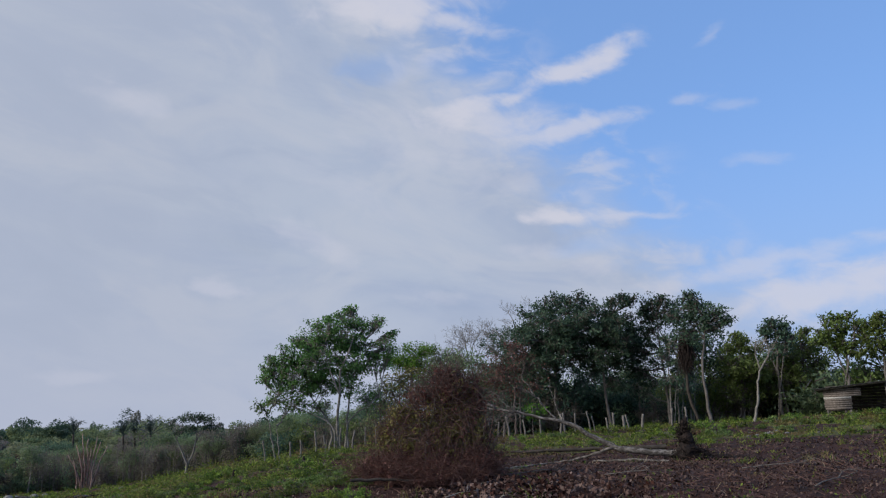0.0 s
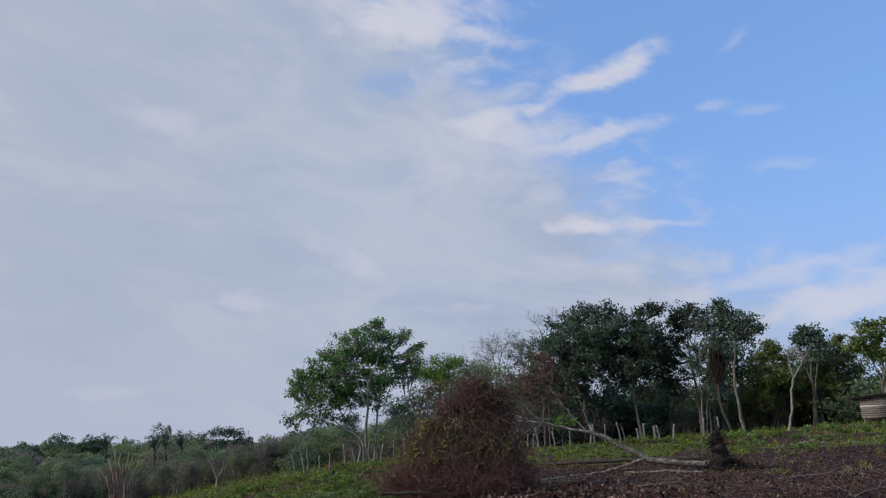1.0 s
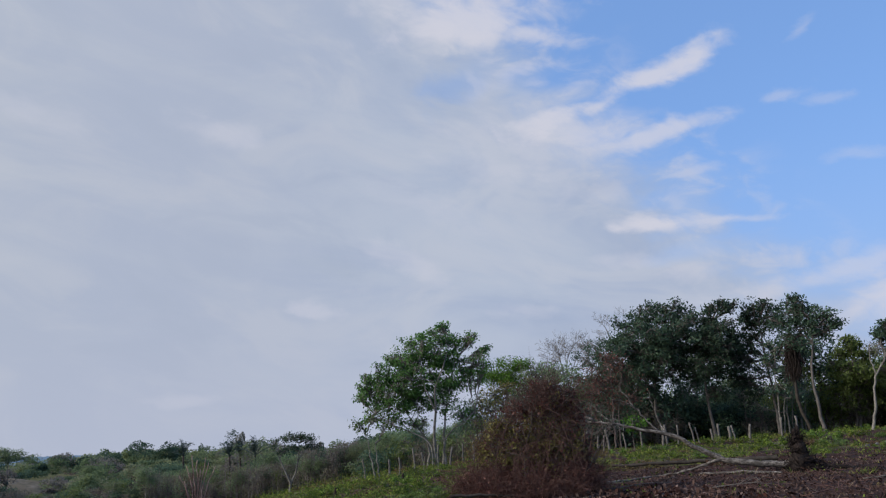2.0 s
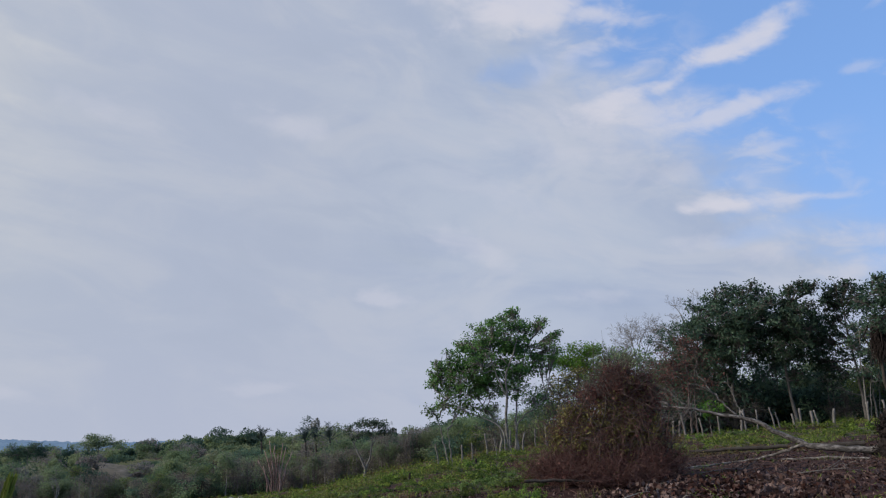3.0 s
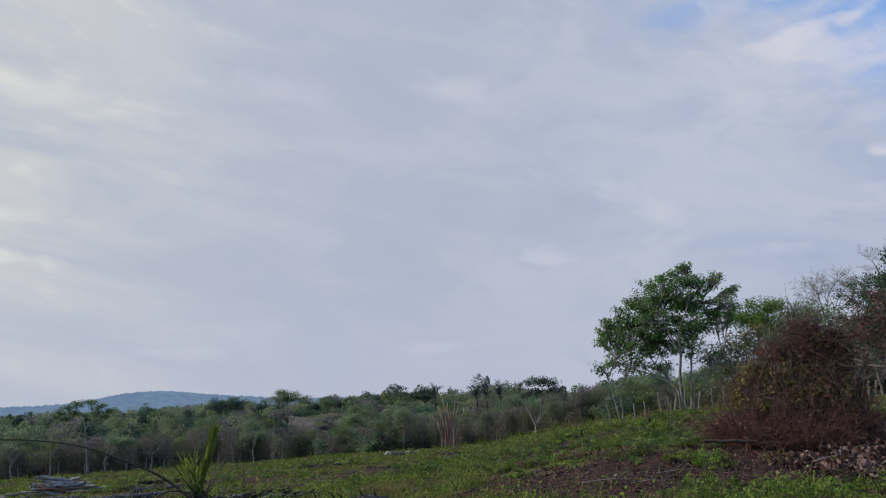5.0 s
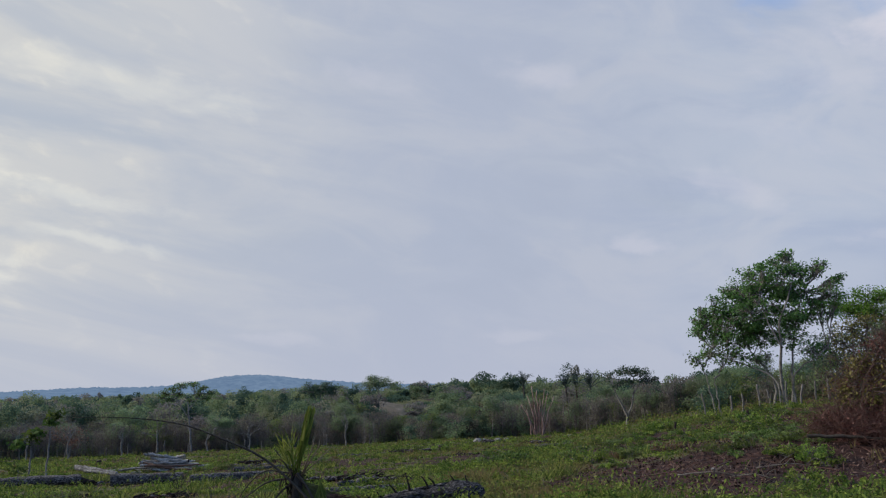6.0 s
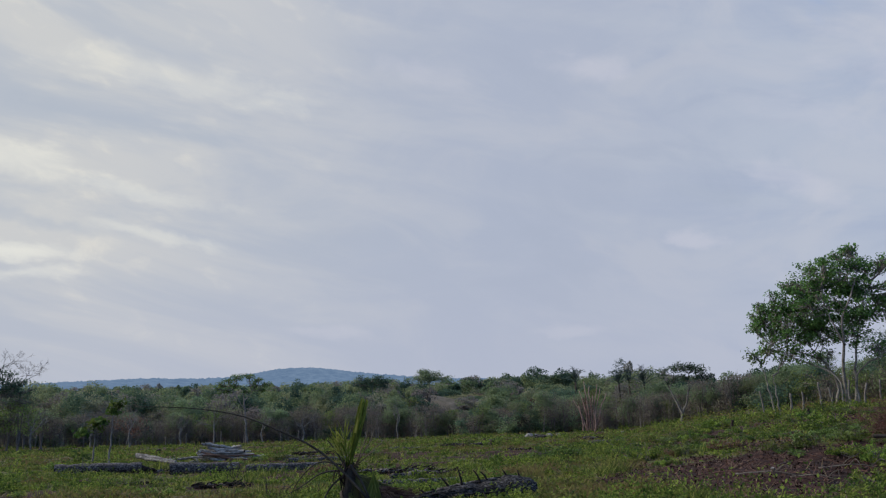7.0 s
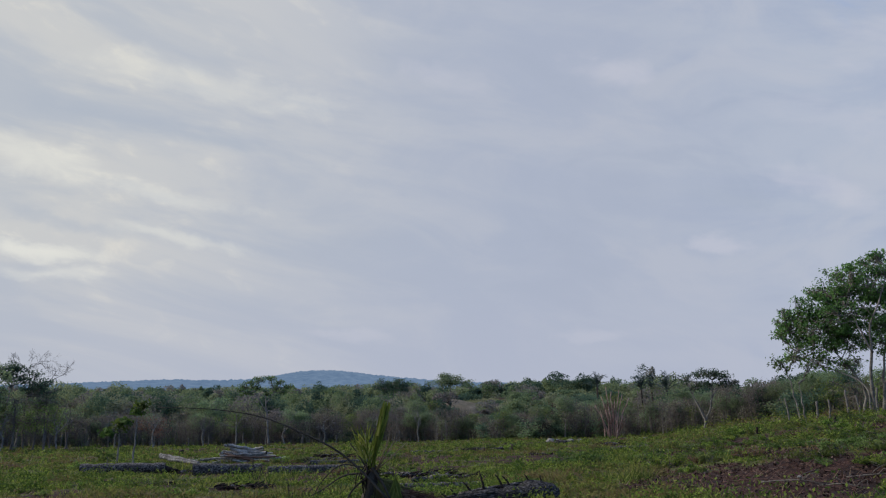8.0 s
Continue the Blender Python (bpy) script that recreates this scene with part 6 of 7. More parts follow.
big_leaf_sapling(58.0, 42, 1.9, ((0.0, 1.9, 0.22), (-0.5, 1.6, 0.16), (0.3, 2.1, 0.16)))
big_leaf_sapling(57.0, 42, 2.9, ((0.25, 2.9, 0.2), (0.1, 2.6, 0.12)))
big_leaf_sapling(58.6, 41, 0.5, ((0.0, 0.5, 0.26),))


# ------------------------------------------------------------------ brush heap and litter
def brush_heap():
    top = new("brush_heap")
    c = spot(1.6, 24.6)
    top.matrix_world = pose(*c, 0, 0, 1.6)
    low = ((-1.75, 0, 0.45, 0.6, 0.7, 0.4), (-0.9, 0, 0.5, 0.85, 1.0, 0.52), (0.15, 0, 0.5, 0.9, 1.1, 0.62), (1.3, 0.1, 0.5, 0.75, 1.0, 0.6), (1.95, 0.1, 0.55, 0.5, 0.6, 0.42), (0.0, -0.7, 0.25, 1.7, 0.6, 0.32))
    mid = ((-0.66, 0.1, 2.0, 0.55, 0.45, 0.42), (0.26, 0.0, 1.95, 0.6, 0.5, 0.5), (1.1, 0.0, 1.9, 0.6, 0.5, 0.5), (-1.3, 0.1, 1.4, 0.5, 0.4, 0.42), (-0.3, -0.1, 1.3, 0.75, 0.6, 0.5), (0.67, -0.1, 1.25, 0.75, 0.6, 0.5), (1.6, 0.1, 1.4, 0.5, 0.5, 0.55))
    high = ((0.72, 0.2, 2.9, 0.56, 0.5, 0.42), (-0.1, 0.2, 2.6, 0.5, 0.4, 0.3), (1.3, 0.2, 2.75, 0.5, 0.45, 0.42), (0.6, 0.2, 3.2, 0.36, 0.36, 0.28), (1.5, 0.2, 2.35, 0.36, 0.4, 0.36), (0.8, 0.25, 2.5, 0.6, 0.4, 0.28))
    s = Shape()
    for lobe, n in zip(low + mid + high, (460, 900, 1000, 800, 300, 900, 110, 120, 120, 90, 130, 130, 110, 300, 180, 200, 130, 110, 130)):
        p = in_lobe(lobe, n, 3.0)
        p[:, 2] = np.maximum(p[:, 2], -0.05)
        q = p + R.normal(0, 1, (n, 3)) * (0.42, 0.36, 0.34) + (0, 0, 0.12)
        q[:, 2] = np.maximum(q[:, 2], -0.05)
        twigs(s, p, q, 0.007, 0.0025, 0.22)
    part("dry_brush", s, TWIG_RED, top, "tangle of red-brown dead twigs")
    s = Shape()
    for lobe, n in zip(low, (900, 1900, 2000, 1500, 600, 1700)):
        hubs = in_lobe(lobe, n // 14, 3.0)
        leaves(s, hubs[R.integers(0, len(hubs), n)] + R.normal(0, 0.09, (n, 3)), 0.08, 0.2)
    for lobe, n in zip(high + mid, (620, 330, 380, 200, 200, 220, 70, 90, 90, 60, 130, 140, 90)):
        hubs = in_lobe(lobe, n // 11, 2.4)
        leaves(s, hubs[R.integers(0, len(hubs), n)] + R.normal(0, 0.1, (n, 3)), 0.10, 0.2, 0.55, 0.6)
    part("withered_foliage", s, LEAF_RUST, top, "withered rust-red leaves")
    # loose sprays of fading leaves on the vines below the rusty dome
    s = Shape()
    for lobe, n in zip(mid + (high[0], high[2], high[5], low[2]), (760, 900, 800, 420, 620, 560, 320, 170, 150, 260, 200)):
        hubs = in_lobe(lobe, max(8, n // 14), 3.0)
        leaves(s, hubs[R.integers(0, len(hubs), n)] + R.normal(0, 0.09, (n, 3)), 0.10, 0.4)
    part("yellowing_foliage", s, LEAF_YELLOW, top, "yellow-green fading leaves")
    # long thin shoots that arch over and hang
    for k in range(34):
        s = Shape()
        x, side_ = R.uniform(-0.9, 1.9), R.choice((-1, 1))
        z0, reach = R.uniform(1.2, 2.7) if x > -0.2 else R.uniform(0.8, 1.7), R.uniform(0.5, 1.2)
        y = R.uniform(-0.8, 0.2)
        tube(s, curve([(x, y, z0 * 0.6), (x + side_ * reach * 0.3, y - 0.1, z0), (x + side_ * reach * 0.75, y - 0.2, z0 * 0.85), (x + side_ * reach, y - 0.25, z0 * 0.45)], 10, 0.02), np.linspace(0.009, 0.003, 10), 4, False)
        part("hanging_shoot", s, TWIG_RED, top)
    for k in range(26):
        s = Shape()
        x = R.uniform(-1.4, 2.0)
        z1 = R.uniform(1.4, 3.0) if x > -0.4 else R.uniform(0.8, 1.5)
        tube(s, curve([(x * 0.7, R.normal(0, 0.4), 0.0), (x + R.normal(0, 0.2), R.normal(0, 0.3), z1 * 0.6), (x * 1.2 + R.normal(0, 0.5), R.normal(0, 0.4), z1)], 9, 0.03), np.linspace(0.03, 0.008, 9), 5, False)
        part("branch", s, TWIG_GREY, top, smooth=True)
    s = Shape()
    for lobe, n in zip(high + mid, (110, 70, 70, 50, 40, 60, 70, 80, 80, 50, 80, 80, 50)):
        p = in_lobe(lobe, n, 3.0)
        twigs(s, p, p + R.normal(0, 0.38, (n, 3)) + (0, 0, 0.08), 0.008, 0.003, 0.25)
    for lobe, n in zip(high[:4], (40, 24, 24, 30)):
        p = in_lobe(lobe, n, 3.0)
        twigs(s, p, p + R.normal(0, 0.35, (n, 3)) + (0, 0, 0.4), 0.008, 0.003, 0.15)
    part("grey_brush", s, TWIG_GREY, top, "grey hair-fine twigs")
    return tagged(top, "tall heap of dead brush, red-brown twigs with fading yellow leaves", "brush heap")


brush_heap()
tree("withered_tree", spot(-4.7, 62), -4.7, [stem(0, 0.2, 6.0, 0.08, 0.03), stem(0.4, 0.9, 5.4, 0.06, 0.02)],
     [(0.1, 0, 6.2, 1.5, 1.0, 1.1, 50), (-0.4, 0, 4.6, 1.5, 1.0, 1.1, 46), (1.0, 0, 4.8, 1.3, 0.9, 1.2, 34), (-1.6, 0, 5.2, 1.2, 0.9, 1.0, 36), (-1.0, 0, 3.2, 1.4, 0.9, 0.9, 36), (0.8, 0, 3.4, 1.2, 0.9, 0.9, 30)], LEAF_RUST, TWIG_GREY,
     "withered brown vine-hung tree at the fence", 0.17, 9, 0.3, 0.02, 0.03, True)
tree("yellowing_tree", spot(3.6, 64), 3.6, [stem(0, 0.2, 4.6, 0.06, 0.02), stem(0.6, 1.0, 4.2, 0.05, 0.02)],
     [(0.2, 0, 5.0, 1.0, 0.8, 0.6, 20), (1.1, 0, 5.5, 0.8, 0.7, 0.5, 16), (-0.4, 0, 3.9, 0.8, 0.7, 0.6, 12), (0.9, 0, 4.0, 0.8, 0.7, 0.6, 12)], LEAF_YELLOW, BARK_GREY,
     "thin tree with fading yellow-green leaves at the fence", 0.2, 14, 0.25, tight=0.36)
tree("twiggy_tree", spot(3.9, 65), 3.9, [stem(-0.9, -1.2, 3.6, 0.06, 0.02), stem(0.2, 0.5, 4.4, 0.06, 0.02), stem(1.0, 1.4, 3.4, 0.05, 0.02)],
     [(-1.2, 0, 2.9, 0.9, 0.8, 0.7, 16), (0.1, 0, 3.3, 1.0, 0.8, 0.8, 22), (-0.7, 0, 4.1, 0.8, 0.7, 0.6, 14), (0.7, 0, 4.6, 0.8, 0.7, 0.6, 14), (1.4, 0, 3.6, 0.8, 0.7, 0.7, 14), (0.0, 0, 2.0, 1.0, 0.8, 0.6, 16), (-1.3, 0, 1.7, 0.9, 0.7, 0.6, 14), (0.8, 0, 1.5, 0.9, 0.7, 0.6, 12)],
     LEAF_OLIVE, TWIG_GREY, "half-bare twiggy grey-green tree at the fence", 0.17, 6, 0.26, 0.02, 0.03, True)
for k, a, size in ((3, 12.4, 0.85), (3, 11.3, 0.8), (2, 10.4, 0.75), (3, 9.4, 0.62), (3, 8.2, 0.5), (3, 7.0, 0.5), (2, 5.9, 0.6), (3, 4.8, 0.8)):
    put(SHRUBS[k], a, 69.0 + k, size)
tree("yellow_sprout", spot(-6.0, 56), -6.0, [stem(0, 0, 1.4, 0.03, 0.01)], [(0, 0, 1.8, 0.7, 0.5, 0.5, 16)], LEAF_LIME, BARK_GREY,
     "bright yellow-green sapling by the fence", 0.2, 16, 0.2, category="sapling")


def scatter(a0, a1, d0, d1, n, keep):
    """Places over the plan, as many to each degree and each step of distance."""
    a, d = R.uniform(a0, a1, n), np.exp(R.uniform(math.log(d0), math.log(d1), n))
    x, y = -np.sin(np.radians(a)) * d, np.cos(np.radians(a)) * d
    ok = R.uniform(0, 1, n) < keep(bare_soil(x, y), a, d)
    x, y, d = x[ok], y[ok], d[ok]
    return np.stack([x, y, height(x, y)], 1), d


def leaf_litter():
    s = Shape()
    p, d = scatter(-34, 24, 14, 40, 60000, lambda b, a, d: (b > 0.4) * 0.8)
    thick = ease(drift(p[:, 0] * 0.7, p[:, 1] * 0.7, 55), 0.36, 0.66)
    some = R.uniform(0, 1, len(p)) < 0.4 + 0.6 * thick
    p, d = p[some], d[some]
    leaves(s, p + np.stack([d * 0, d * 0, R.uniform(0.0, 0.06, len(d))], 1), 0.05 + 0.0016 * d, 0.8, 0.5)
    return tagged(part("leaf_litter", s, LEAF_DRY), "brown dry leaf litter on burnt soil", "leaf litter", kind="stuff")


leaf_litter()


def big_leaf_litter():
    """Drifts of large curled dead leaves beside the heap."""
    s = Shape()
    n = 2100
    a, d = R.normal(-5, 4.2, n), R.normal(21.3, 1.5, n)
    ok = (d > 18.6) & (a < 3)
    a, d = a[ok], d[ok]
    x, y = -np.sin(np.radians(a)) * d, np.cos(np.radians(a)) * d
    z = height(x, y) + 0.30 * drift(x * 1.2, y * 1.2, 51) * ease(np.abs(a + 5), 9, 2) + R.uniform(0, 0.05, len(a))
    leaves(s, np.stack([x, y, z], 1), 0.15, 0.3, 0.65)
    return tagged(part("big_leaf_litter", s, LEAF_CURLED), "large curled dead leaves, pale and orange-brown", "leaf litter", kind="stuff")


big_leaf_litter()


def stick_litter():
    s = Shape()
    p, d = scatter(-34, 24, 15, 44, 3600, lambda b, a, d: (b > 0.4) * 0.6)
    ang = R.uniform(0, np.pi, len(d))
    ln = R.uniform(0.1, 0.6, len(d))
    q = p + np.stack([np.cos(ang) * ln, np.sin(ang) * ln, R.uniform(0.0, 0.16, len(d))], 1)
    twigs(s, p + (0, 0, 0.02), q + (0, 0, 0.02), 0.011, 0.006, 0.08)
    return tagged(part("stick_litter", s, TWIG_RED), "broken sticks strewn over burnt soil", "sticks", kind="stuff")


stick_litter()


def dead_branch(a, d, length, turn, mat, label, rise=0.15):
    top = new("dead_branch")
    top.matrix_world = pose(*spot(a, d, 0.03), 0, 0, turn)
    h = length / 2
    s = Shape()
    tube(s, curve([(-h, 0, 0), (-h * 0.3, 0.05 * h, rise * 0.5), (h * 0.4, -0.03 * h, rise * 0.8), (h, 0.04 * h, rise * 0.4)], 12, 0.004), np.linspace(0.019, 0.007, 12), 6)
    part("stem", s, mat, top, smooth=True)
    for k in range(3):
        u = R.uniform(-0.3, 0.8) * h
        s = Shape()
        tube(s, curve([(u, 0, rise * 0.8), (u + 0.25 * h, R.normal(0, 0.2), rise + 0.1), (u + 0.5 * h, R.normal(0, 0.3), rise + R.uniform(-0.1, 0.25))], 7, 0.004), np.linspace(0.011, 0.004, 7), 5, False)
        part("side_twig", s, mat, top)
    return tagged(top, label, "branch", "loose branches")


for a, d, ln, turn, kind in ((-4.0, 27, 2.6, -8, 0), (-6.2, 26, 2.2, 12, 0), (-2.8, 25, 1.6, -30, 0), (-9.0, 25.5, 2.0, 6, 1), (-12.5, 24, 1.8, -15, 0),
                             (-18, 22, 1.5, 20, 1), (-22, 25, 2.0, -10, 0), (-25, 21, 1.4, 35, 0), (13.5, 19.6, 1.4, -12, 0), (10.8, 19.2, 1.1, -30, 0),
                             (16, 20.2, 1.2, 10, 1), (8.6, 20.4, 1.3, -6, 0), (-1.0, 22.0, 1.2, 25, 2), (-3.2, 20.6, 0.9, -40, 2), (-10, 21, 1.0, 60, 1)):
    dead_branch(a, d, ln, turn, (BARK_GREY, TWIG_RED, BARK_PALE)[kind], ("grey dead branch on burnt soil", "red-brown dead branch on burnt soil", "bleached broken branch on dead leaves")[kind])


def debris(a, d, width, deep, high):
    """A low strip of charred wood scraps and ash."""
    top = new("charred_debris")
    top.matrix_world = pose(*spot(a, d), 0, 0, a)
    s = Shape()
    n = int(46 * width)
    p = np.stack([R.uniform(-0.5, 0.5, n) * width, R.normal(0, deep * 0.3, n), R.uniform(0, 1, n) ** 2 * high], 1)
    ang = R.normal(0, 0.5, n)
    ln = R.uniform(0.08, 0.4, n)
    twigs(s, p, p + np.stack([np.cos(ang) * ln, np.sin(ang) * ln, R.normal(0.02, 0.05, n)], 1), 0.03, 0.014, 0.06)
    part("burnt_sticks", s, ROOT_DARK, top)
    s = Shape()
    line_ = curve([(-width * 0.45, 0, high * 0.3), (0, 0.05, high * 0.45), (width * 0.45, 0, high * 0.25)], 12, 0.03)
    tube(s, line_, high * np.interp(np.linspace(0, 1, 12), (0, 0.2, 0.8, 1), (0.25, 0.55, 0.5, 0.2)), 9, True, 0.3)
    part("burnt_wood", s, CHAR, top, "cracked charred wood with ash")
    s = Shape()
    q = np.stack([R.uniform(-0.5, 0.5, n * 2) * width, R.normal(0, deep * 0.35, n * 2), R.uniform(0, high * 0.7, n * 2)], 1)
    leaves(s, q, 0.09, 0.6, 0.6)
    part("dead_leaves", s, LEAF_DRY, top)
    return tagged(top, "low strip of charred wood scraps in the weeds", "debris", "burnt scraps")


for a, d, width, deep, high in ((43.8, 50, 2.6, 0.6, 0.3), (44.9, 35.5, 2.6, 0.5, 0.3), (41.4, 27.4, 1.6, 0.5, 0.2), (38.4, 27, 2.6, 0.6, 0.28), (35.8, 26.2, 1.8, 0.5, 0.2), (33.6, 58, 2.6, 0.7, 0.4),
                                (31.0, 66, 1.8, 0.5, 0.4), (24.5, 62, 2.2, 0.6, 0.35), (27.6, 72, 2.4, 0.6, 0.5), (53.7, 35, 1.2, 0.5, 0.2), (46.4, 33, 1.6, 0.5, 0.25), (22.0, 30, 1.2, 0.4, 0.16), (29.5, 44, 1.6, 0.5, 0.2), (50.0, 24, 1.5, 0.5, 0.15), (56, 27, 1.2, 0.4, 0.12)):
    debris(a, d, width, deep, high * 0.62)


def stone(a, d, r, label="pale stone lying in the grass", mat=ROCK):
    bm = bmesh.new()
    bmesh.ops.create_icosphere(bm, subdivisions=2, radius=r)
    for v in bm.verts:
        v.co *= 1 + 0.35 * noise.noise(v.co / r * 1.3 + Vector((a, d, 0)))
        v.co.z *= 0.6
    me = bpy.data.meshes.new("stone")
    bm.to_mesh(me)
    bm.free()
    me.materials.append(mat)
    ob = new("stone", me)
    ob.matrix_world = pose(*spot(a, d, r * 0.3), 0, 0, a * 17)
    return tagged(ob, label, "stone", "stones")


for k in range(15):
    stone(-21.9 + R.normal(0, 0.75), 44.6 + R.normal(0, 0.8), R.uniform(0.05, 0.15), "ash-white lump at the edge of the clearing", ROCK)
for a, d, r in ((28.5, 78, 0.42), (28.1, 78, 0.3), (27.1, 78, 0.34), (26.5, 77, 0.3), (22.0, 74, 0.3), (15.2, 20.4, 0.05), (13.0, 20.8, 0.06), (-20.5, 44, 0.16), (-21.1, 43.4, 0.07), (-21.9, 42.8, 0.09), (-22.4, 42.6, 0.06), (-24.6, 42.4, 0.07), (34.2, 22.5, 0.1), (33.6, 22.3, 0.08)):
    stone(a, d, r)


def stump(a, d, h, r):
    s = Shape()
    tube(s, curve([(0, 0, -0.1), (0.03, 0, h * 0.5), (0.05, 0, h)], 6, 0.01), np.linspace(r * 1.3, r, 6), 10, True, 0.15)
    ob = part("stump", s, ROOT_DARK, smooth=True)
    ob.matrix_world = pose(*spot(a, d))
    return tagged(ob, "charred black stump in the weeds", "stump", "stumps")


for a, d, h, r in ((31.2, 54, 0.4, 0.17), (24.5, 45, 0.3, 0.12), (15.0, 46, 0.5, 0.06), (54.0, 70, 0.35, 0.2), (10.3, 47, 0.4, 0.06)):
    stump(a, d, h, r)


# ------------------------------------------------------------------ weeds and grass
def bush_kind(label, leaf_mat, n, r, h, leaf):
    """A ragged low clump: several leafy shoots of differing height."""
    top = new("bush")
    s, st = Shape(), Shape()
    for k in range(9):
        x, y = R.normal(0, r * 0.45, 2)
        z = h * R.uniform(0.35, 1.0)
        w = r * R.uniform(0.22, 0.42)
        p = in_lobe((x, y, z * 0.55, w, w, z * 0.55), n // 9, 2.2)
        p[:, 2] = np.maximum(p[:, 2], 0.02)
        leaves(s, p, leaf, 0.8, 0.5)
        q = in_lobe((x, y, z * 0.6, w, w, z * 0.5), 8)
        q[:, 2] = np.maximum(q[:, 2], 0.05)
        twigs(st, np.repeat([[0.0, 0.0, -0.03]], 8, 0), q, 0.01, 0.004)
    part("foliage", s, leaf_mat, top)
    part("stem_spray", st, BARK_GREY, top)
    return tagged(top, label, "bush", "pasture bushes")


BUSHES = [bush_kind("bright green leafy weed bush in the pasture", WEED, 640, 0.75, 0.5, 0.10), bush_kind("low dark green bush in the pasture", BUSH_DARK, 800, 0.85, 0.42, 0.10),
          bush_kind("clump of yellow-green weeds in the pasture", WEED, 420, 0.5, 0.45, 0.10), bush_kind("olive green weed bush in the pasture", LEAF_OLIVE, 640, 0.75, 0.42, 0.10)]
BUSHES.append(bush_kind("clump of dry brown weeds in the pasture", SERE, 420, 0.7, 0.4, 0.10))
first_bush = set()


def bush(k, a, d, size):
    m = pose(*spot(a, d), 0, 0, R.uniform(0, 360)) @ Matrix.Diagonal((size, size, size * R.uniform(0.8, 1.2), 1))
    if k in first_bush:
        copy_thing(BUSHES[k], m @ Matrix.Diagonal([1 / v for v in BUSHES[k].scale] + [1]))
    else:
        first_bush.add(k)
        BUSHES[k].matrix_world = m


for k, a, d, size in ((1, 9.7, 30, 1.0), (1, 27.2, 34, 1.1), (0, 31.0, 54, 1.3), (1, 21.6, 48, 1.0), (0, 10.6, 42, 1.3), (0, 12.0, 46, 1.2), (2, 16.4, 44, 1.0), (2, 17.2, 43, 0.8),
                      (0, 47.6, 43, 0.8), (3, 45.5, 44, 1.2), (1, 33.0, 60, 1.0), (0, 9.0, 22.5, 0.6), (0, 6.0, 21.0, 0.55), (0, 3.0, 18.2, 0.6), (2, -2.5, 17.6, 0.7),
                      (0, -4.5, 18.0, 0.8), (0, -1.0, 17.4, 0.7), (0, -15.5, 46, 1.3), (0, -17.5, 48, 1.4), (2, -14.5, 44, 1.1), (0, -13.0, 52, 1.3), (0, -11.0, 54, 1.2), (3, -18.5, 44, 1.3),
                      (0, -24.0, 50, 0.8), (0, -26.5, 49, 0.8), (0, -28.5, 48, 0.9), (2, -20.0, 51, 1.0), (3, -30.5, 47, 1.3), (1, -7.5, 52, 0.9), (0, -5.0, 50, 0.8), (0, 7.5, 50, 1.0)):
    bush(k, a, d, size)
for _ in range(46):
    a = R.uniform(6, 70)
    bush(int(R.choice(4, p=(0.35, 0.2, 0.2, 0.25))), a, float(np.exp(R.uniform(math.log(17), math.log(85)))), R.uniform(0.35, 0.8))
for _ in range(58):
    bush(int(R.choice(5, p=(0.22, 0.42, 0.08, 0.10, 0.18))), R.uniform(6, 23), R.uniform(24, 57), R.uniform(0.45, 1.1))
for _ in range(30):
    bush(int(R.choice(5, p=(0.2, 0.15, 0.1, 0.1, 0.45))), R.uniform(8, 66), float(np.exp(R.uniform(math.log(18), math.log(80)))), R.uniform(0.3, 0.8))
for _ in range(26):
    bush(int(R.choice((0, 1, 1, 3))), R.uniform(5, 26), R.uniform(25, 58), R.uniform(0.3, 0.7))
for _ in range(16):
    bush(int(R.choice((0, 1, 2, 3))), R.uniform(26, 66), R.uniform(18, 70), R.uniform(0.25, 0.6))
for _ in range(10):
    bush(4, R.uniform(2.5, 7.5), R.uniform(40, 56), R.uniform(0.6, 1.0))
for _ in range(14):
    bush(4, R.uniform(-30, 8), R.uniform(34, 56), R.uniform(0.5, 1.0))
for _ in range(18):
    bush(int(R.choice(4, p=(0.5, 0.15, 0.2, 0.15))), R.uniform(-33, -14), R.uniform(50, 58), R.uniform(0.7, 1.2))
for k, a, d, size in ((1, 26.9, 34, 1.5), (1, 25.9, 35.5, 1.2), (1, 9.3, 26.4, 1.0), (3, 8.6, 26.8, 0.9), (0, 15.3, 50, 1.1), (1, 14.6, 49, 1.0), (2, 16.4, 53, 1.0), (2, 19.6, 24.5, 0.6), (0, 6.6, 21.6, 0.7), (0, 8.2, 22, 0.7), (2, 5.0, 18.6, 0.6), (0, 7.2, 18.8, 0.6), (3, 10.2, 25, 0.9)):
    bush(k, a, d, size)
for _ in range(28):
    bush(int(R.choice(4, p=(0.4, 0.15, 0.25, 0.2))), R.uniform(-33, 6), R.uniform(40, 57), R.uniform(0.5, 1.0))


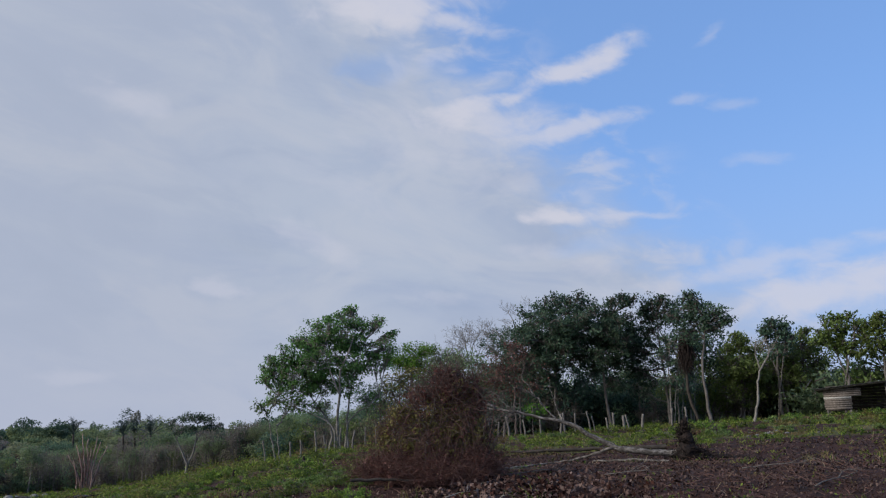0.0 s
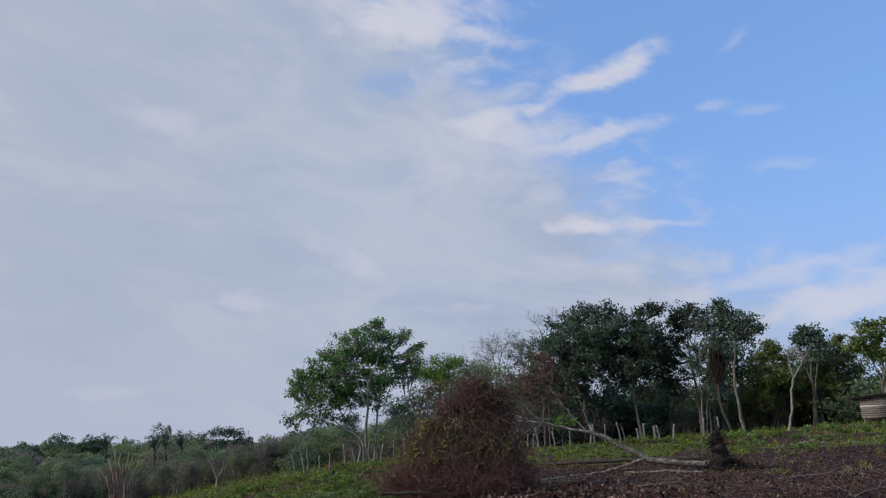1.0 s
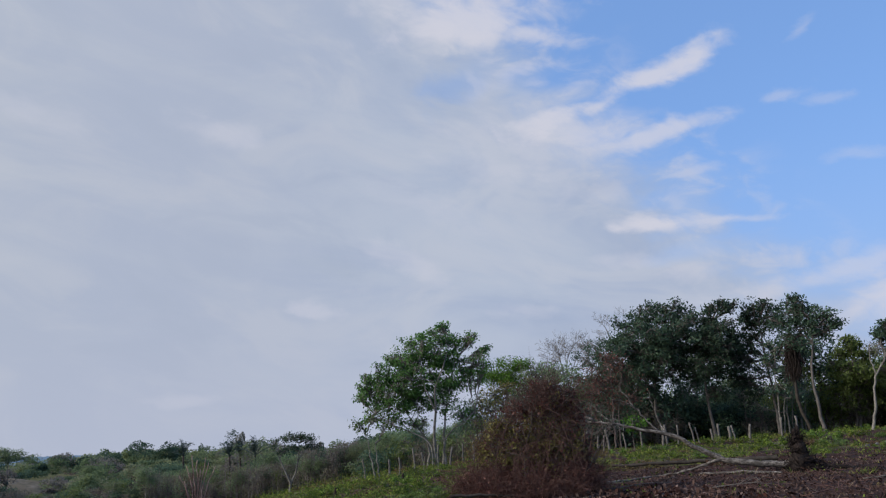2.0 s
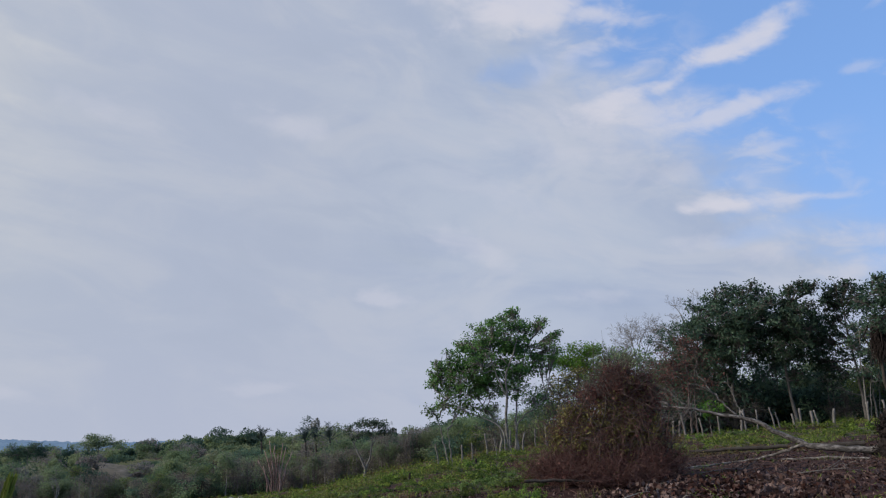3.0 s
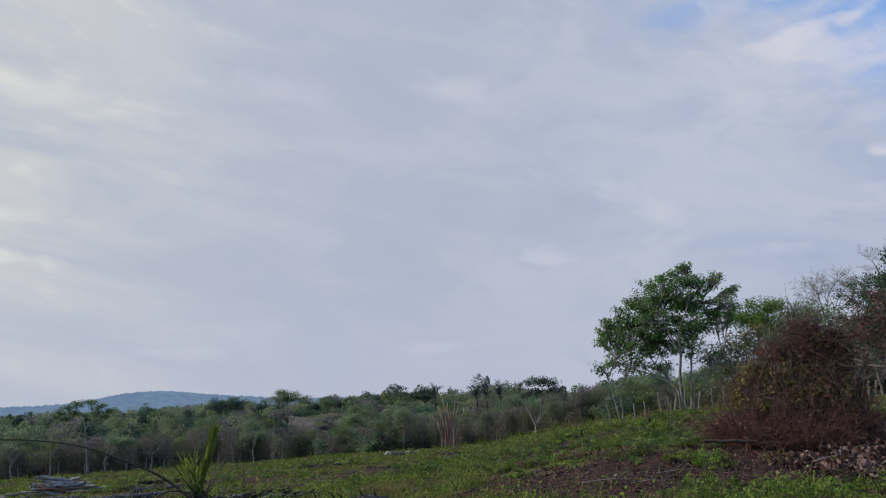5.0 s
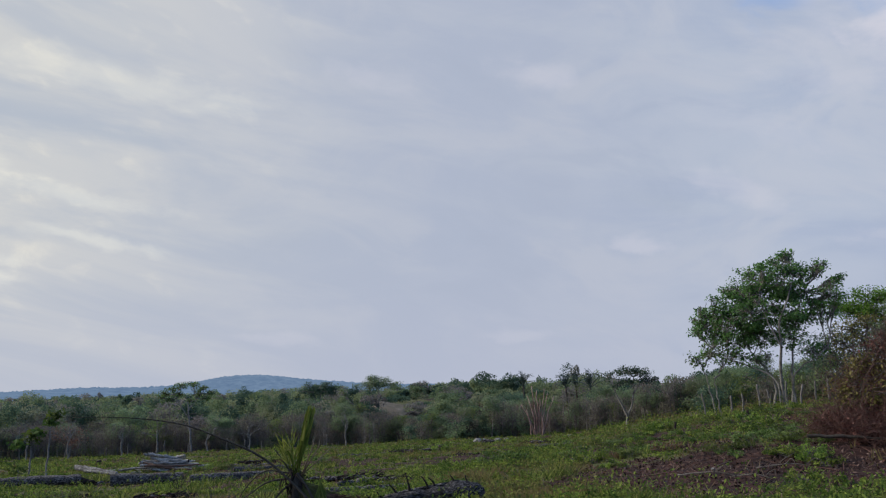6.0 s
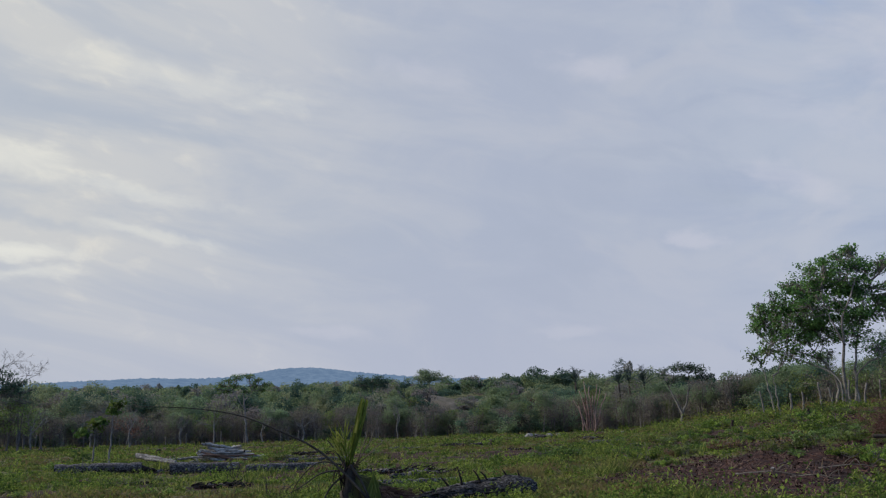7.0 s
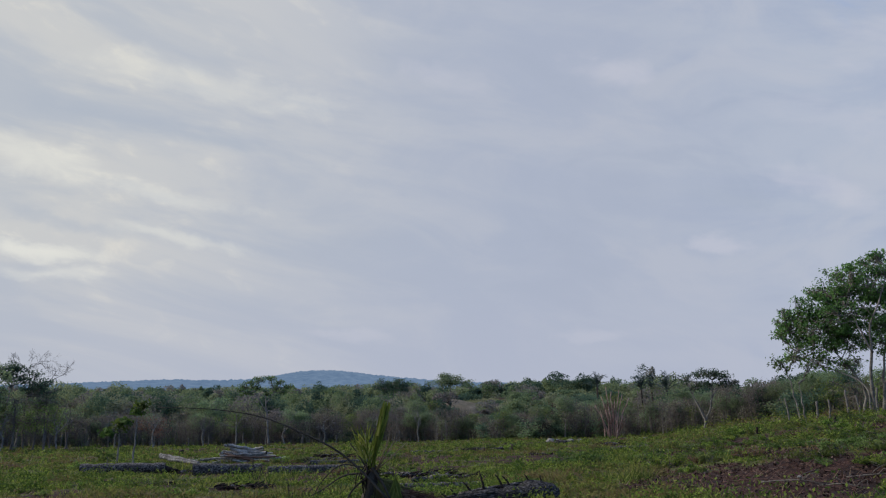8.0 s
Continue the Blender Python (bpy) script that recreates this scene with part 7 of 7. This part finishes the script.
def grass():
    """Tufts of bent blades over the pasture, thin on bare soil."""
    s = Shape()
    p, d = scatter(-35, 73, 10.5, 116, 60000, lambda b, a, d: np.clip(1.05 - b * 1.1, np.where((a < -15) & (d > 27), 0.08, 0.008), 1) * np.where((a < 14) & (d > 68), 0.2, 1) * (1 - 0.45 * ease(np.abs(a - 12), 12, 7) * ease(d, 58, 50)))
    k = 5
    n = len(p) * k
    foot = np.repeat(p, k, 0) + R.normal(0, 0.07, (n, 3)) * (1, 1, 0)
    dd = np.repeat(d, k)
    tall = R.uniform(0.05, 0.24, n) * (0.15 + 2.2 * drift(foot[:, 0] * 1.1, foot[:, 1] * 1.1, 61) ** 2.2 + 0.3 * drift(foot[:, 0] * 0.25, foot[:, 1] * 0.25, 63)) * (1 + dd * 0.002)
    tall = 0.5 * tall * (1 + 1.3 * ease(drift(foot[:, 0] * 0.45, foot[:, 1] * 0.45, 65), 0.58, 0.72))
    lean = R.normal(0, 0.7, (n, 2)) * tall[:, None]
    wide = (0.008 + 0.0006 * dd)
    ang = R.uniform(0, np.pi, n)
    w = np.stack([np.cos(ang) * wide, np.sin(ang) * wide, np.zeros(n)], 1)
    tip = foot + np.concatenate([lean, tall[:, None]], 1)
    blade = np.stack([foot - w - (0, 0, 0.03), foot + w - (0, 0, 0.03), tip + w * 0.25, tip - w * 0.25], 1)
    s.add(blade.reshape(-1, 3), np.arange(n * 4).reshape(-1, 4))
    return tagged(part("grass", s, GRASS), "rough short pasture grass", "grass", kind="stuff")


grass()


def weeds():
    s = Shape()
    p, d = scatter(-35, 73, 11, 116, 125000, lambda b, a, d: np.clip(0.9 - b * 1.2, 0.02, 1) * np.where((a < 14) & (d > 68), 0.1, 1) * (1 - 0.25 * ease(np.abs(a - 12), 12, 7)))
    lush = 0.5 * drift(p[:, 0] * 0.55, p[:, 1] * 0.55, 71) + 0.5 * drift(p[:, 0] * 1.5, p[:, 1] * 1.5, 73)
    az = np.degrees(np.arctan2(-p[:, 0], p[:, 1]))
    lush = lush + 0.05 * ease(np.abs(az - 14), 9, 3) * ease(d, 26, 34)
    keep_ = R.uniform(0, 1, len(p)) < ease(lush, 0.42, 0.58)
    p, d, lush, az = p[keep_], d[keep_], lush[keep_], az[keep_]
    k = 8
    r = np.repeat(R.uniform(0.04, 0.2, len(p)) * (0.12 + 0.35 * lush + 0.9 * ease(lush, 0.52, 0.64) + 1.6 * ease(lush, 0.56, 0.70) * ease(np.abs(az - 13), 10, 4)), k)[:, None]
    at = np.repeat(p, k, 0) + R.normal(0, 1, (len(p) * k, 3)) * r * (1, 1, 0.3)
    at[:, 2] += (r[:, 0] * R.uniform(0.3, 1.8, len(at)))
    leaves(s, at, 0.045 + 0.0018 * np.repeat(d, k), 1.0, 0.5)
    return tagged(part("weeds", s, WEED), "low leafy green weeds through the grass", "weeds", kind="stuff")


weeds()


def straw():
    """Bleached dry stalks standing and lying on the burnt ground and through the turf."""
    s = Shape()
    p, d = scatter(-35, 73, 12, 60, 16000, lambda b, a, d: np.where(b > 0.4, np.where((a < -12) & (d > 26), 0.55, 0.35), 0.22))
    n = len(p)
    ang, ln = R.uniform(0, 2 * np.pi, n), R.uniform(0.08, 0.32, n)
    rise = R.uniform(0.02, 0.9, n) ** 2
    tip = p + np.stack([np.cos(ang) * ln, np.sin(ang) * ln, 0.02 + rise * ln], 1)
    w = np.stack([-np.sin(ang), np.cos(ang), 0 * ang], 1) * (0.004 + 0.00035 * d)[:, None]
    s.add(np.stack([p - w, p + w, tip + w * 0.4, tip - w * 0.4], 1).reshape(-1, 3) + (0, 0, 0.015), np.arange(n * 4).reshape(-1, 4))
    return tagged(part("straw", s, STRAW), "bleached dry grass stalks strewn about", "straw", kind="stuff")


straw()
